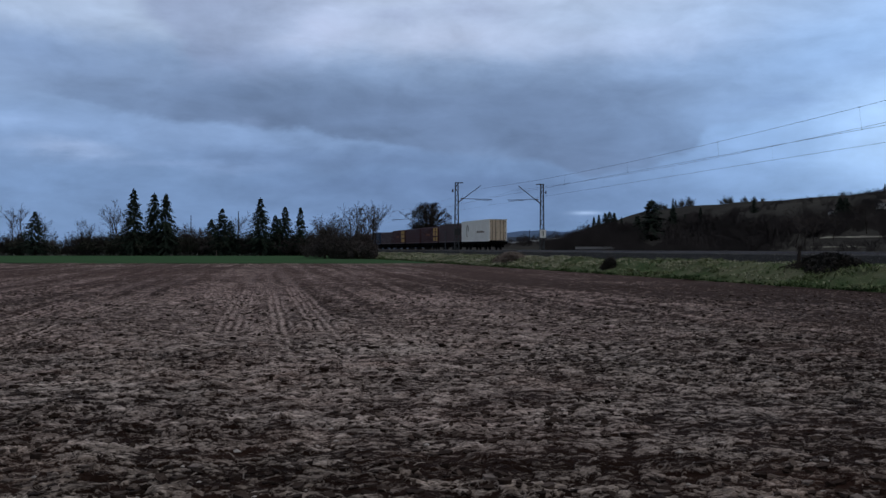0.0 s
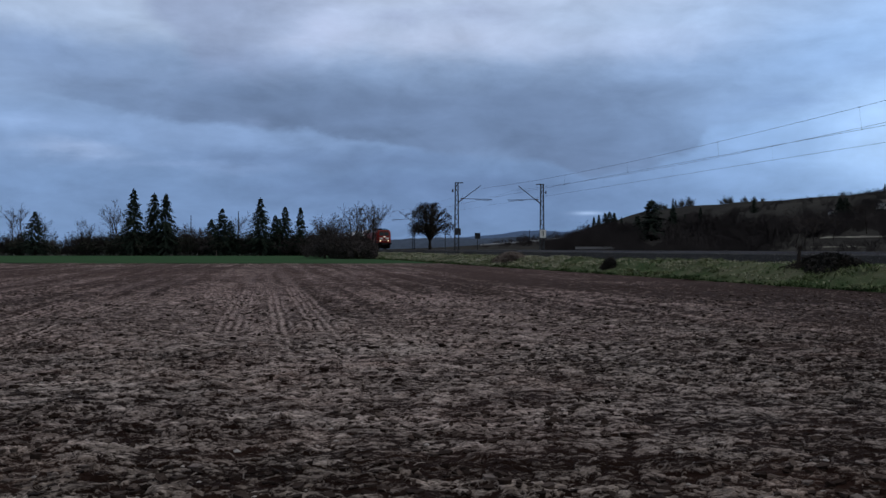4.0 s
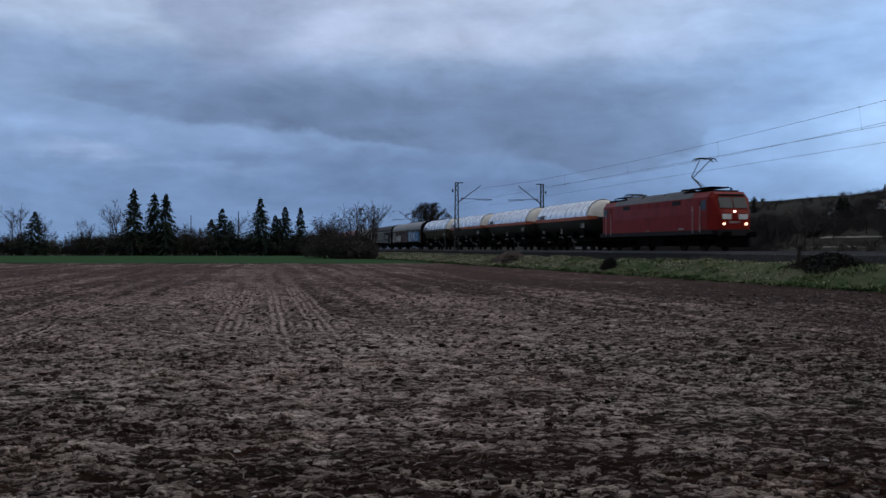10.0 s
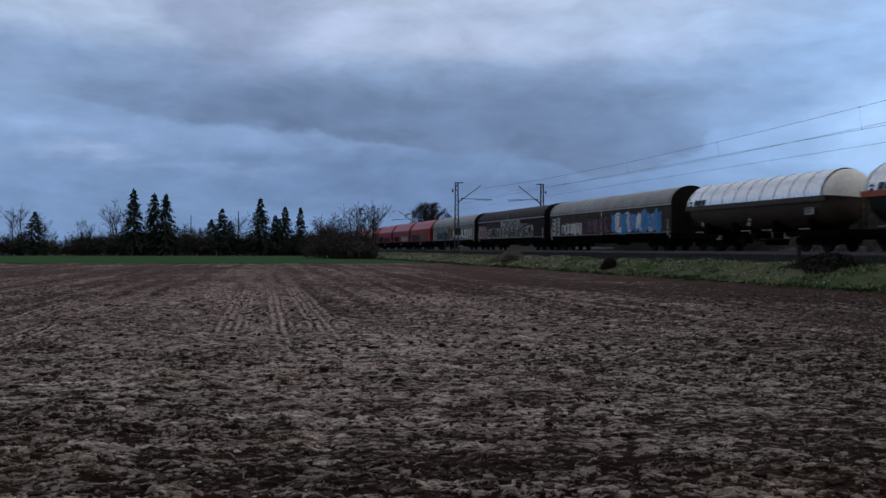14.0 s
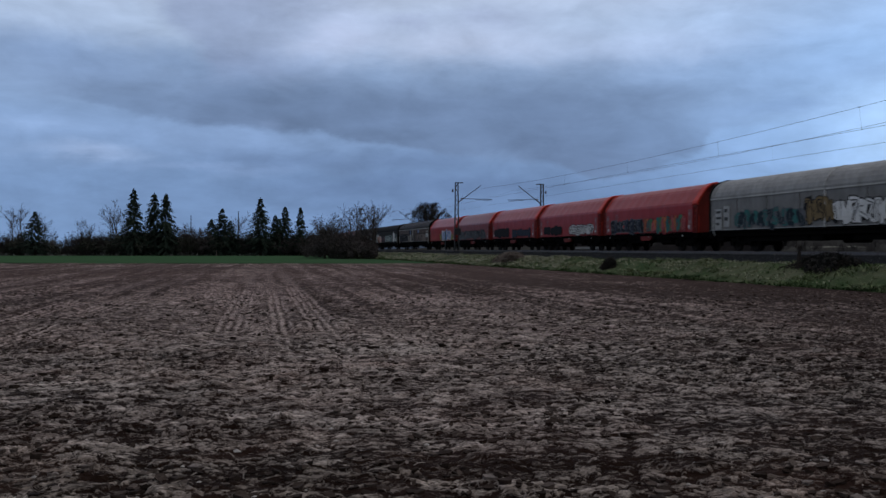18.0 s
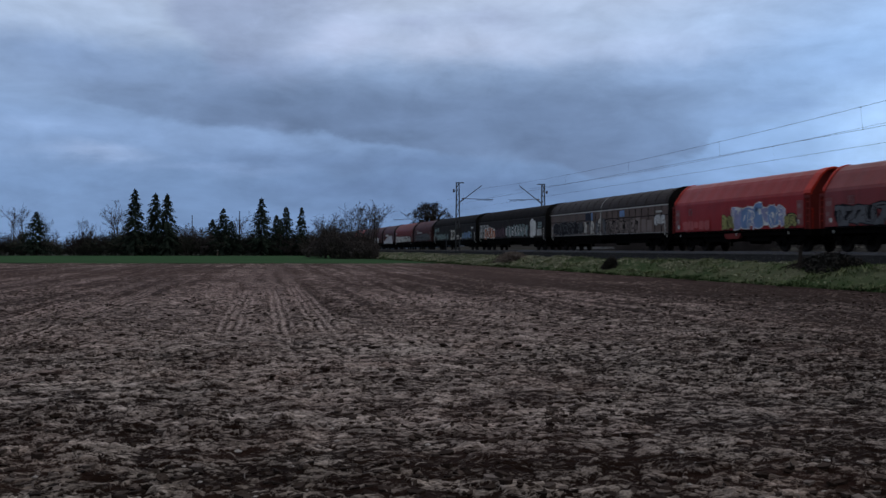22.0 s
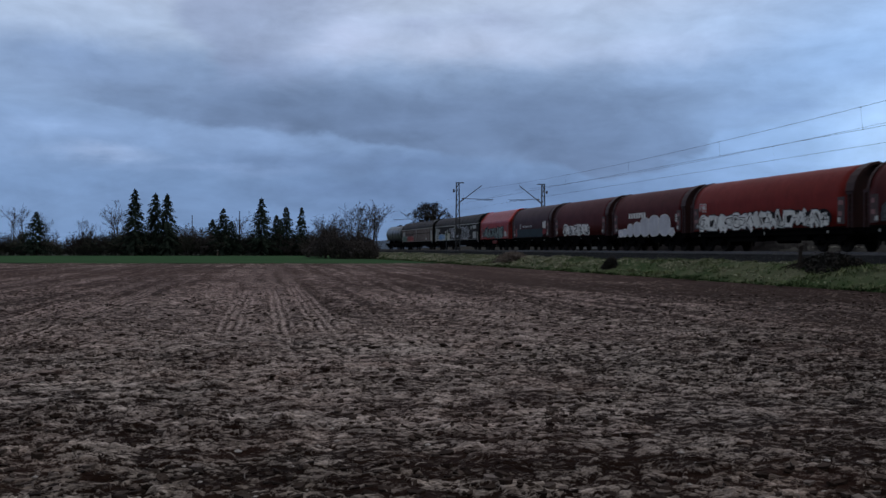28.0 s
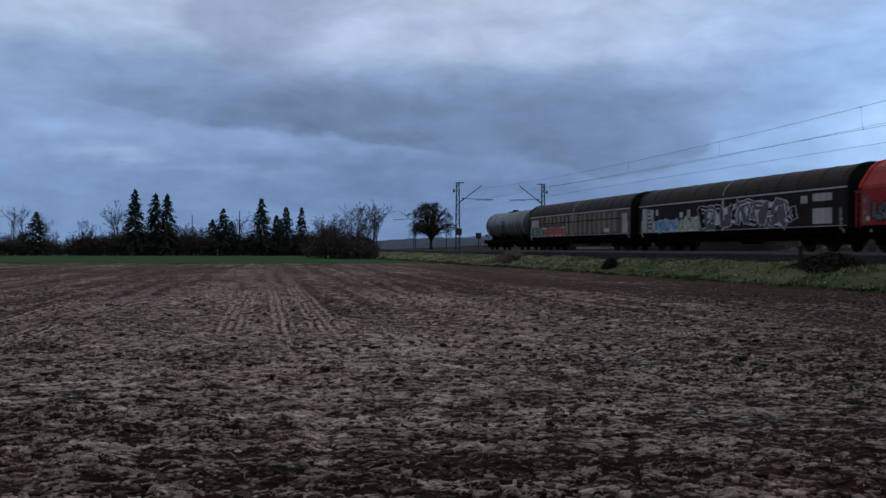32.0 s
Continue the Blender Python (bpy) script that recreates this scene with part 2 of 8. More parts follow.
def soil_paint():
    """Damp loam: dark crumbs, paler skin that has begun to dry in flakes and curled edges, shade painted dark into the
    gaps between clods, brown reaches further out.
    """
    m = surface("harrowed_loam", (0.06, 0.045, 0.038), 0.9, 0.0, 0.04)
    t = m.node_tree
    b = t.nodes["Principled BSDF"]
    co = t.nodes.new("ShaderNodeTexCoord").outputs["Object"]
    reach = noise_of(t, co, 0.16, 4.0, 0.6, 0.4)
    drawn = t.nodes.new("ShaderNodeMapping")
    drawn.inputs["Scale"].default_value = (0.55, 1.0, 1.0)
    t.links.new(co, drawn.inputs["Vector"])
    plate = noise_of(t, drawn.outputs[0], 9.0, 3.0, 0.55, 1.0)
    curl = noise_of(t, drawn.outputs[0], 12.0, 2.5, 0.5, 1.6)
    crumb = noise_of(t, co, 42.0, 5.0, 0.7)
    sep = t.nodes.new("ShaderNodeSeparateXYZ")
    t.links.new(co, sep.inputs[0])
    # the far half is browner and flatter, imitating clods that merge at a low view
    away = smooth(t, maths(t, "ADD", sep.outputs[1], maths(t, "MULTIPLY", reach, 14.0)), 30.0, 66.0)
    rusty = ramp(t, noise_of(t, co, 0.55, 4.0, 0.6, 0.5), [(0.5, 0.0), (0.66, 1.0)])
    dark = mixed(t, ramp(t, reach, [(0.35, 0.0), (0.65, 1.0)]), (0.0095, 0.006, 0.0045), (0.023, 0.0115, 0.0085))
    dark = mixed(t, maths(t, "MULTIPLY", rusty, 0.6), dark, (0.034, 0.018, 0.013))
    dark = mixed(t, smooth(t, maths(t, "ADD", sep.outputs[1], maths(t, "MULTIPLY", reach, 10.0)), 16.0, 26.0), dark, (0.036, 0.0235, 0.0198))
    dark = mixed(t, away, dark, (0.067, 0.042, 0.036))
    pale = mixed(t, ramp(t, reach, [(0.4, 0.0), (0.62, 1.0)]), (0.44, 0.372, 0.332), (0.36, 0.285, 0.254))
    pale = mixed(t, maths(t, "MULTIPLY", rusty, 0.45), pale, (0.3, 0.2, 0.165))
    pale = mixed(t, smooth(t, maths(t, "ADD", sep.outputs[1], maths(t, "MULTIPLY", reach, 10.0)), 13.0, 40.0), pale, (0.4, 0.288, 0.265))
    ochre = smooth(t, maths(t, "ADD", sep.outputs[1], maths(t, "MULTIPLY", reach, 5.0)), 11.0, 6.0)
    pale = mixed(t, maths(t, "MULTIPLY", ochre, 0.5), pale, (0.4, 0.33, 0.25))
    small = noise_of(t, drawn.outputs[0], 19.0, 3.0, 0.55, 1.0)
    flake = maths(t, "ADD", maths(t, "MULTIPLY", ramp(t, plate, [(0.44, 0.0), (0.5, 0.65), (0.68, 1.0)]), 0.68), maths(t, "MULTIPLY", ramp(t, small, [(0.47, 0.0), (0.52, 0.8), (0.62, 1.0)]), 0.32))
    rim = ramp(t, maths(t, "ABSOLUTE", maths(t, "SUBTRACT", curl, 0.5)), [(0.0, 1.0), (0.02, 0.8), (0.055, 0.0)])
    pattern = maths(t, "ADD", maths(t, "MULTIPLY", flake, 0.85), maths(t, "MULTIPLY", rim, 0.32), clamp=True)
    # low values also stand for shade in the gaps, painted as dark soil
    crust_shade = t.nodes.new("ShaderNodeAttribute")
    crust_shade.attribute_name = "crust_shade"
    crust_shade = maths(t, "MULTIPLY", crust_shade.outputs["Fac"], maths(t, "ADD", 0.06, maths(t, "MULTIPLY", pattern, 2.1)))
    crust_shade = ramp(t, maths(t, "MULTIPLY", crust_shade, 0.75), [(0.15, 0.0), (0.32, 0.38), (0.6, 0.6), (1.0, 1.0)])
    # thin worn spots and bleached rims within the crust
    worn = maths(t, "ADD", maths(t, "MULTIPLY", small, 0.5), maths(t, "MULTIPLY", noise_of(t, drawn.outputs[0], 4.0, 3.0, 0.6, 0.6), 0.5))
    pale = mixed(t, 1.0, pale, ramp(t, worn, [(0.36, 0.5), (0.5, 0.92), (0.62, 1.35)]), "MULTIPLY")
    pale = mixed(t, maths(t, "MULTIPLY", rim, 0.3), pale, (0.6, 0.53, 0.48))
    col = mixed(t, crust_shade, dark, pale)
    col = mixed(t, 0.4, col, mixed(t, 1.0, col, ramp(t, crumb, [(0.3, 0.3), (0.7, 1.7)]), "MULTIPLY"))
    t.links.new(col, b.inputs["Base Color"])
    bp = t.nodes.new("ShaderNodeBump")
    bp.inputs["Strength"].default_value, bp.inputs["Distance"].default_value = 0.5, 0.02
    t.links.new(maths(t, "ADD", maths(t, "ADD", flake, maths(t, "MULTIPLY", rim, 0.5)), maths(t, "MULTIPLY", crumb, 0.5)), bp.inputs["Height"])
    t.links.new(bp.outputs[0], b.inputs["Normal"])
    return m


def clod_paint():
    """Loose clods: each its own shade between moist and dry."""
    m = surface("loose_clod", (0.1, 0.075, 0.06), 0.9, 0.0, 0.04)
    t = m.node_tree
    b = t.nodes["Principled BSDF"]
    geo = t.nodes.new("ShaderNodeNewGeometry")
    co = t.nodes.new("ShaderNodeTexCoord").outputs["Object"]
    reach = noise_of(t, co, 0.16, 4.0, 0.6, 0.4)
    crumb = noise_of(t, co, 38.0, 5.0, 0.7)
    shade = ramp(t, geo.outputs["Random Per Island"], [(0.0, (0.012, 0.008, 0.006)), (0.6, (0.045, 0.032, 0.026)), (0.92, (0.12, 0.095, 0.082)), (1.0, (0.24, 0.2, 0.18))])
    col = mixed(t, ramp(t, reach, [(0.45, 0.0), (0.65, 0.5)]), shade, (0.06, 0.037, 0.028))
    col = mixed(t, 0.6, col, mixed(t, 1.0, col, ramp(t, crumb, [(0.3, 0.45), (0.7, 1.55)]), "MULTIPLY"))
    t.links.new(col, b.inputs["Base Color"])
    b.inputs["Roughness"].default_value = 0.85
    bp = t.nodes.new("ShaderNodeBump")
    bp.inputs["Strength"].default_value, bp.inputs["Distance"].default_value = 0.5, 0.01
    t.links.new(crumb, bp.inputs["Height"])
    t.links.new(bp.outputs[0], b.inputs["Normal"])
    return m


M = {}
M["sky"] = sky_paint()
M["soil"] = soil_paint()
M["clod"] = clod_paint()
M["concrete"] = weathered("concrete_sleeper", (0.2, 0.19, 0.175), (0.1, 0.085, 0.075), 0.9, 0, 2.0, 0.7, False)
M["grass_blade"] = weathered("grass_blades", (0.13, 0.176, 0.076), (0.28, 0.285, 0.17), 0.9, 0, 0.7, 1.0, False, 0.0, 3.0, spec=0.04, lows=0.42)
M["dry_blade"] = weathered("dry_grass_blades", (0.43, 0.42, 0.3), (0.29, 0.3, 0.19), 0.9, 0, 0.8, 0.7, False, 0.0, 3.0, spec=0.04)
M["field_stone"] = weathered("pale_field_stone", (0.4, 0.36, 0.33), (0.2, 0.17, 0.15), 0.8, 0, 9.0, 0.7, False)
M["straw"] = weathered("rotted_straw", (0.27, 0.225, 0.2), (0.03, 0.02, 0.015), 0.8, 0, 3.0, 1.0, False, 0.1, 9.0, spec=0.05, lows=0.36)
M["winter_crop"] = weathered("winter_crop", (0.045, 0.092, 0.045), (0.06, 0.105, 0.056), 0.95, 0, 0.1, 0.6, False, 0.5, 3.0, spec=0.0)
M["straw_blade"] = weathered("pale_straw_blades", (0.5, 0.48, 0.37), (0.34, 0.33, 0.24), 0.9, 0, 0.4, 0.9, False, 0.0, 3.0, spec=0.04)
M["green_blade"] = weathered("dark_grass_blades", (0.042, 0.074, 0.03), (0.085, 0.12, 0.05), 0.9, 0, 0.9, 1.0, False, 0.0, 3.0, spec=0.04)
M["board_white"] = weathered("white_board", (0.85, 0.85, 0.84), (0.6, 0.6, 0.58), 0.5, 0, 2.0, 0.4, False)
M["grass"] = weathered("rough_grass", (0.048, 0.076, 0.031), (0.145, 0.145, 0.092), 0.9, 0, 0.35, 0.9, False, 0.6, 6.0, spec=0.03)
M["meadow"] = weathered("far_meadow", (0.06, 0.07, 0.06), (0.12, 0.12, 0.11), 0.95, 0, 0.02, 0.8, False, 0.3, 0.3, spec=0.0)
M["ballast"] = weathered("track_ballast", (0.015, 0.016, 0.017), (0.038, 0.039, 0.041), 0.9, 0, 3.0, 0.6, False, 0.9, 18.0, spec=0.05)
M["ballast_stone"] = weathered("loose_ballast", (0.1, 0.102, 0.107), (0.016, 0.0165, 0.017), 0.85, 0, 5.0, 0.95, False, 0.3, 18.0, spec=0.1, lows=0.36)
M["rail"] = weathered("rail_steel", (0.17, 0.15, 0.14), (0.12, 0.09, 0.075), 0.45, 0.5, 6.0, 0.5, False, 0.1)
M["mast"] = weathered("galvanised_mast", (0.055, 0.059, 0.066), (0.035, 0.035, 0.036), 0.6, 0.3, 3.0, 0.6, False)
M["wire"] = surface("dark_wire", (0.02, 0.02, 0.022), 0.5, 0.4)
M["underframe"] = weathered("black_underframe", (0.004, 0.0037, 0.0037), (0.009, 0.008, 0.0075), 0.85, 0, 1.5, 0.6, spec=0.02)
M["bark"] = weathered("bare_bark", (0.04, 0.033, 0.029), (0.022, 0.018, 0.016), 0.95, 0, 2.0, 0.6, False, 0.3, spec=0.1)
M["dry_meadow"] = weathered("dry_meadow", (0.24, 0.23, 0.2), (0.1, 0.1, 0.08), 0.95, 0, 0.1, 0.7, False, 0.0, 0.6, spec=0.0)
M["needles"] = weathered("dark_fir_needles", (0.02, 0.032, 0.022), (0.012, 0.018, 0.014), 0.9, 0, 6.0, 0.7, False, 0.0, 20.0, spec=0.2)
M["twig"] = weathered("leafless_twigs", (0.075, 0.064, 0.06), (0.042, 0.036, 0.034), 0.95, 0, 3.0, 0.7, False, 0.0, 12.0, spec=0.03)
M["far_twig"] = weathered("brown_wood_twigs", (0.05, 0.045, 0.046), (0.036, 0.033, 0.035), 0.95, 0, 0.05, 0.8, False, 0.0, 0.4, spec=0.0)
M["far_twig"].node_tree.links.new(node(M["far_twig"].node_tree, "ShaderNodeCombineXYZ", X=0.1, Y=-0.45, Z=0.9).outputs[0], M["far_twig"].node_tree.nodes["Principled BSDF"].inputs["Normal"])
M["dead_leaf"] = weathered("clinging_dead_leaves", (0.085, 0.073, 0.071), (0.058, 0.05, 0.049), 0.95, 0, 6.0, 0.7, False, 0.0, 20.0, spec=0.1)
M["rust_leaf"] = weathered("brown_dead_leaves", (0.066, 0.052, 0.046), (0.042, 0.034, 0.031), 0.95, 0, 6.0, 0.7, False, 0.0, 20.0, spec=0.1)
M["ivy_leaf"] = weathered("dark_ivy_leaves", (0.085, 0.09, 0.068), (0.05, 0.053, 0.043), 0.9, 0, 6.0, 0.7, False, 0.0, 20.0, spec=0.1)
M["hillside"] = weathered("winter_hillside", (0.04, 0.039, 0.037), (0.064, 0.062, 0.056), 0.95, 0, 0.022, 0.8, False, 0.0, 0.35, spec=0.0)
# the haze of distance is mixed into the base colours of both ridges
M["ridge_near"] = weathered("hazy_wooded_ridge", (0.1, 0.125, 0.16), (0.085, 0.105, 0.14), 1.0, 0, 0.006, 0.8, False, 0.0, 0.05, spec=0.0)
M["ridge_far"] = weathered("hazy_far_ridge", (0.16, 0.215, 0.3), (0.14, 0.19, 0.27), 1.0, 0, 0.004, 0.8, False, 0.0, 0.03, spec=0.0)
# rolling stock
DULL = ("wagon_end", "rib_dark", "wheel", "hood_dark", "cover_dark", "roof_dark", "spray_soot", "spray_dark")


def paints(*rows):
    for key, paint, dirt, dull in rows:
        M[key] = weathered(key, paint, dirt, dull, 0, 0.9, 0.7, spec=0.07 if key in ("tarp_dark", "tarp_maroon", "tarp_orange", "roof_brown", "cover_brown", "cover_rust", "dull_trim") else 0.16 if key == "tarp_red" else 0.3 if key[:4] in ("tarp", "tank") else 0.1 if key[:4] == "loco" else 0.2 if key[:4] in ("hood", "bulk") else (0.04 if key in DULL else 0.14 if key[:5] == "spray" else 0.4))


paints(("cover_brown", (0.075, 0.06, 0.053), (0.028, 0.022, 0.02), 0.6), ("cover_dark", (0.03, 0.025, 0.025), (0.015, 0.013, 0.013), 0.55), ("cover_grey", (0.2, 0.195, 0.185), (0.09, 0.083, 0.076), 0.5))
paints(("cover_rust", (0.16, 0.12, 0.11), (0.08, 0.06, 0.055), 0.6), ("roof_pale", (0.28, 0.275, 0.265), (0.12, 0.112, 0.105), 0.45), ("roof_brown", (0.036, 0.026, 0.023), (0.02, 0.016, 0.015), 0.5))
paints(("roof_dark", (0.013, 0.011, 0.011), (0.008, 0.007, 0.007), 0.7), ("wagon_end", (0.014, 0.013, 0.0125), (0.009, 0.008, 0.008), 0.7), ("pale_trim", (0.5, 0.49, 0.46), (0.22, 0.21, 0.2), 0.5))
paints(("dull_trim", (0.05, 0.045, 0.043), (0.025, 0.022, 0.02), 0.6), ("rib_dark", (0.024, 0.02, 0.019), (0.014, 0.012, 0.011), 0.7))
paints(("tarp_red", (0.35, 0.016, 0.014), (0.21, 0.013, 0.011), 0.32), ("tarp_faded", (0.24, 0.022, 0.019), (0.15, 0.018, 0.016), 0.36), ("tarp_maroon", (0.085, 0.013, 0.013), (0.045, 0.01, 0.01), 0.5))
paints(("tarp_dark", (0.05, 0.013, 0.015), (0.026, 0.01, 0.011), 0.45), ("tarp_orange", (0.2, 0.02, 0.015), (0.12, 0.015, 0.012), 0.45), ("hood_red", (0.6, 0.032, 0.014), (0.3, 0.02, 0.012), 0.45))
# the bulkhead's red is the hood's red with the recess's shade painted in
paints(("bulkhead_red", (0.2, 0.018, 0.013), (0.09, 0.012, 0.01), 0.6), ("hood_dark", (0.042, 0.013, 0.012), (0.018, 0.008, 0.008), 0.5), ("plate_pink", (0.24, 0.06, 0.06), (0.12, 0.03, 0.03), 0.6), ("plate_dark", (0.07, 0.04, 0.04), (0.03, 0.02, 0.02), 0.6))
paints(("tank_black", (0.02, 0.021, 0.02), (0.045, 0.038, 0.03), 0.45), ("tank_brown", (0.085, 0.06, 0.044), (0.045, 0.035, 0.028), 0.5), ("orange_band", (0.42, 0.1, 0.045), (0.2, 0.07, 0.04), 0.55))
paints(("brown_band", (0.06, 0.042, 0.03), (0.03, 0.024, 0.02), 0.6), ("seam_grey", (0.2, 0.2, 0.21), (0.13, 0.128, 0.125), 0.5), ("tank_dark", (0.1, 0.108, 0.115), (0.05, 0.05, 0.05), 0.3))
paints(("hoop_grey", (0.3, 0.31, 0.32), (0.12, 0.12, 0.12), 0.4), ("plate_grey", (0.3, 0.3, 0.28), (0.15, 0.14, 0.13), 0.6))
paints(("loco_red", (0.25, 0.018, 0.013), (0.1, 0.012, 0.01), 0.34), ("loco_grey", (0.026, 0.026, 0.028), (0.016, 0.015, 0.014), 0.6), ("roof_grey", (0.1, 0.104, 0.115), (0.05, 0.05, 0.05), 0.5), ("loco_mark", (0.2, 0.1, 0.1), (0.15, 0.05, 0.05), 0.5))
paints(("container_white", (0.9, 0.9, 0.88), (0.72, 0.7, 0.66), 0.45), ("container_cream", (0.78, 0.66, 0.5), (0.55, 0.42, 0.3), 0.5), ("container_mauve", (0.085, 0.05, 0.055), (0.05, 0.034, 0.036), 0.55), ("container_maroon", (0.07, 0.018, 0.02), (0.038, 0.014, 0.015), 0.5))
paints(("container_blue", (0.02, 0.035, 0.075), (0.015, 0.02, 0.035), 0.5), ("bar_brown", (0.2, 0.13, 0.09), (0.1, 0.07, 0.055), 0.5), ("paint_yellow", (0.55, 0.3, 0.04), (0.3, 0.17, 0.04), 0.5))
paints(("paint_white", (0.55, 0.55, 0.53), (0.3, 0.29, 0.27), 0.6), ("paint_grey", (0.45, 0.45, 0.44), (0.15, 0.145, 0.14), 0.6), ("paint_rust", (0.13, 0.1, 0.09), (0.07, 0.05, 0.045), 0.7), ("faded_mark", (0.26, 0.13, 0.13), (0.16, 0.06, 0.06), 0.6))
paints(("faded_beige", (0.24, 0.19, 0.175), (0.13, 0.1, 0.09), 0.7))
paints(("wheel", (0.016, 0.014, 0.013), (0.035, 0.028, 0.024), 0.7))
paints(("spray_white", (0.82, 0.82, 0.81), (0.36, 0.35, 0.34), 0.6), ("spray_grey", (0.66, 0.66, 0.66), (0.28, 0.275, 0.27), 0.6), ("spray_bone", (0.64, 0.61, 0.55), (0.24, 0.22, 0.2), 0.6), ("spray_slate", (0.13, 0.135, 0.15), (0.045, 0.045, 0.05), 0.6))
paints(("spray_dark", (0.025, 0.024, 0.026), (0.014, 0.013, 0.014), 0.6), ("spray_soot", (0.016, 0.015, 0.018), (0.03, 0.024, 0.026), 0.6), ("spray_navy", (0.018, 0.024, 0.045), (0.012, 0.014, 0.024), 0.6), ("spray_deep", (0.016, 0.03, 0.04), (0.012, 0.018, 0.022), 0.55))
paints(("spray_plum", (0.1, 0.05, 0.07), (0.05, 0.03, 0.04), 0.6), ("spray_mauve", (0.16, 0.1, 0.13), (0.08, 0.055, 0.065), 0.6), ("spray_blue", (0.07, 0.3, 0.62), (0.04, 0.12, 0.26), 0.55), ("spray_sky", (0.2, 0.33, 0.6), (0.08, 0.12, 0.22), 0.6))
paints(("spray_red", (0.22, 0.03, 0.035), (0.1, 0.02, 0.025), 0.6), ("spray_rose", (0.5, 0.12, 0.12), (0.17, 0.05, 0.05), 0.6), ("spray_orange", (0.6, 0.19, 0.07), (0.2, 0.07, 0.04), 0.6), ("spray_rust", (0.24, 0.08, 0.04), (0.12, 0.045, 0.03), 0.6))
paints(("spray_ochre", (0.24, 0.17, 0.08), (0.12, 0.085, 0.05), 0.6), ("spray_teal", (0.04, 0.17, 0.16), (0.022, 0.065, 0.065), 0.6), ("spray_pale_teal", (0.24, 0.32, 0.32), (0.07, 0.1, 0.1), 0.6), ("spray_green", (0.08, 0.2, 0.1), (0.045, 0.1, 0.06), 0.6))
paints(("spray_lemon", (0.4, 0.38, 0.14), (0.2, 0.18, 0.08), 0.6), ("spray_lilac", (0.36, 0.38, 0.62), (0.12, 0.12, 0.2), 0.6), ("spray_haze", (0.6, 0.61, 0.68), (0.36, 0.36, 0.41), 0.6), ("ink", (0.03, 0.03, 0.032), (0.05, 0.05, 0.05), 0.6), ("ink_blue", (0.015, 0.02, 0.05), (0.03, 0.035, 0.06), 0.6))
M["tank_white"] = weathered("white_sunshade", (0.8, 0.84, 0.9), (0.62, 0.65, 0.69), 0.24, 0.55, 0.7, 0.5, bump=0.03, fine=5.0)
M["tank_cream"] = weathered("cream_sunshade_end", (0.86, 0.83, 0.76), (0.6, 0.56, 0.5), 0.4, 0.0, 0.7, 0.5, bump=0.03, fine=5.0)
M["headlamp"] = glowing("headlamp_glow", (1.0, 0.72, 0.42), 3.5)
M["headlamp_top"] = glowing("top_lamp_glow", (1.0, 0.88, 0.74), 3.5)
M["lamp_off"] = surface("dark_lamp_glass", (0.08, 0.02, 0.02), 0.2)
M["cab_glass"] = surface("dark_cab_glass", (0.03, 0.036, 0.042), 0.06, 0.0, 0.3)
M["insulator"] = surface("brown_insulator", (0.06, 0.035, 0.03), 0.3)
M["board_black"] = weathered("black_board", (0.014, 0.015, 0.018), (0.03, 0.03, 0.03), 0.6, 0, 2.0, 0.5, False)
M["pile_brown"] = weathered("brown_dead_branches", (0.22, 0.175, 0.15), (0.08, 0.062, 0.052), 0.95, 0, 4.0, 0.7, False, 0.0)
M["pile_dark"] = weathered("dark_dead_branches", (0.014, 0.013, 0.011), (0.032, 0.027, 0.021), 0.95, 0, 4.0, 0.6, False, 0.0)
M["far_wall"] = weathered("pale_house_wall", (0.38, 0.37, 0.36), (0.25, 0.24, 0.23), 0.9, 0, 0.3, 0.6, False, 0.0)
M["far_wall_grey"] = weathered("grey_house_wall", (0.17, 0.165, 0.16), (0.11, 0.105, 0.1), 0.9, 0, 0.3, 0.6, False, 0.0)
M["pale_road"] = weathered("pale_road", (0.26, 0.265, 0.27), (0.16, 0.165, 0.17), 0.9, 0, 0.1, 0.5, False, 0.0)
M["far_roof"] = weathered("dark_house_roof", (0.05, 0.04, 0.038), (0.03, 0.026, 0.025), 0.9, 0, 0.4, 0.6, False, 0.0)
M["far_lamp"] = glowing("car_headlight_glow", (1.0, 0.85, 0.5), 1.1)
# ---- building helpers ----
def face_outwards(bm):
    """Turns the faces of a closed part outwards."""
    if all(len(e.link_faces) == 2 for e in bm.edges):
        bmesh.ops.recalc_face_normals(bm, faces=bm.faces[:])
    bm.normal_update()


def part(name, bm, material, parent=None, label="", smooth=False):
    """Links a bmesh (or a ready mesh) as one mesh object under a thing or a part."""
    if isinstance(bm, bmesh.types.BMesh):
        me = bpy.data.meshes.new(name)
        face_outwards(bm)
        bm.to_mesh(me)
        bm.free()
        if smooth:
            me.polygons.foreach_set("use_smooth", [True] * len(me.polygons))
    else:
        me = bm
    if not me.materials:
        me.materials.append(material)
    ob = new(name, me)
    if parent is not None:
        ob.parent = parent
    if label:
        ob["label"] = label
    return ob


def thing(name, label, category, group="", kind="", at=None):
    ob = new(name)
    ob.empty_display_size = 0.2
    if at is not None:
        ob.matrix_basis = at
    return tagged(ob, label, category, group, kind)


KEPT = {}


def kept(key, make, smooth=False):
    """A mesh that is made once and shared by alike parts."""
    if key not in KEPT:
        bm = make()
        me = bpy.data.meshes.new(str(key[0]) if isinstance(key, tuple) else key)
        face_outwards(bm)
        bm.to_mesh(me)
        bm.free()
        if smooth:
            me.polygons.foreach_set("use_smooth", [True] * len(me.polygons))
        KEPT[key] = me
    return KEPT[key]


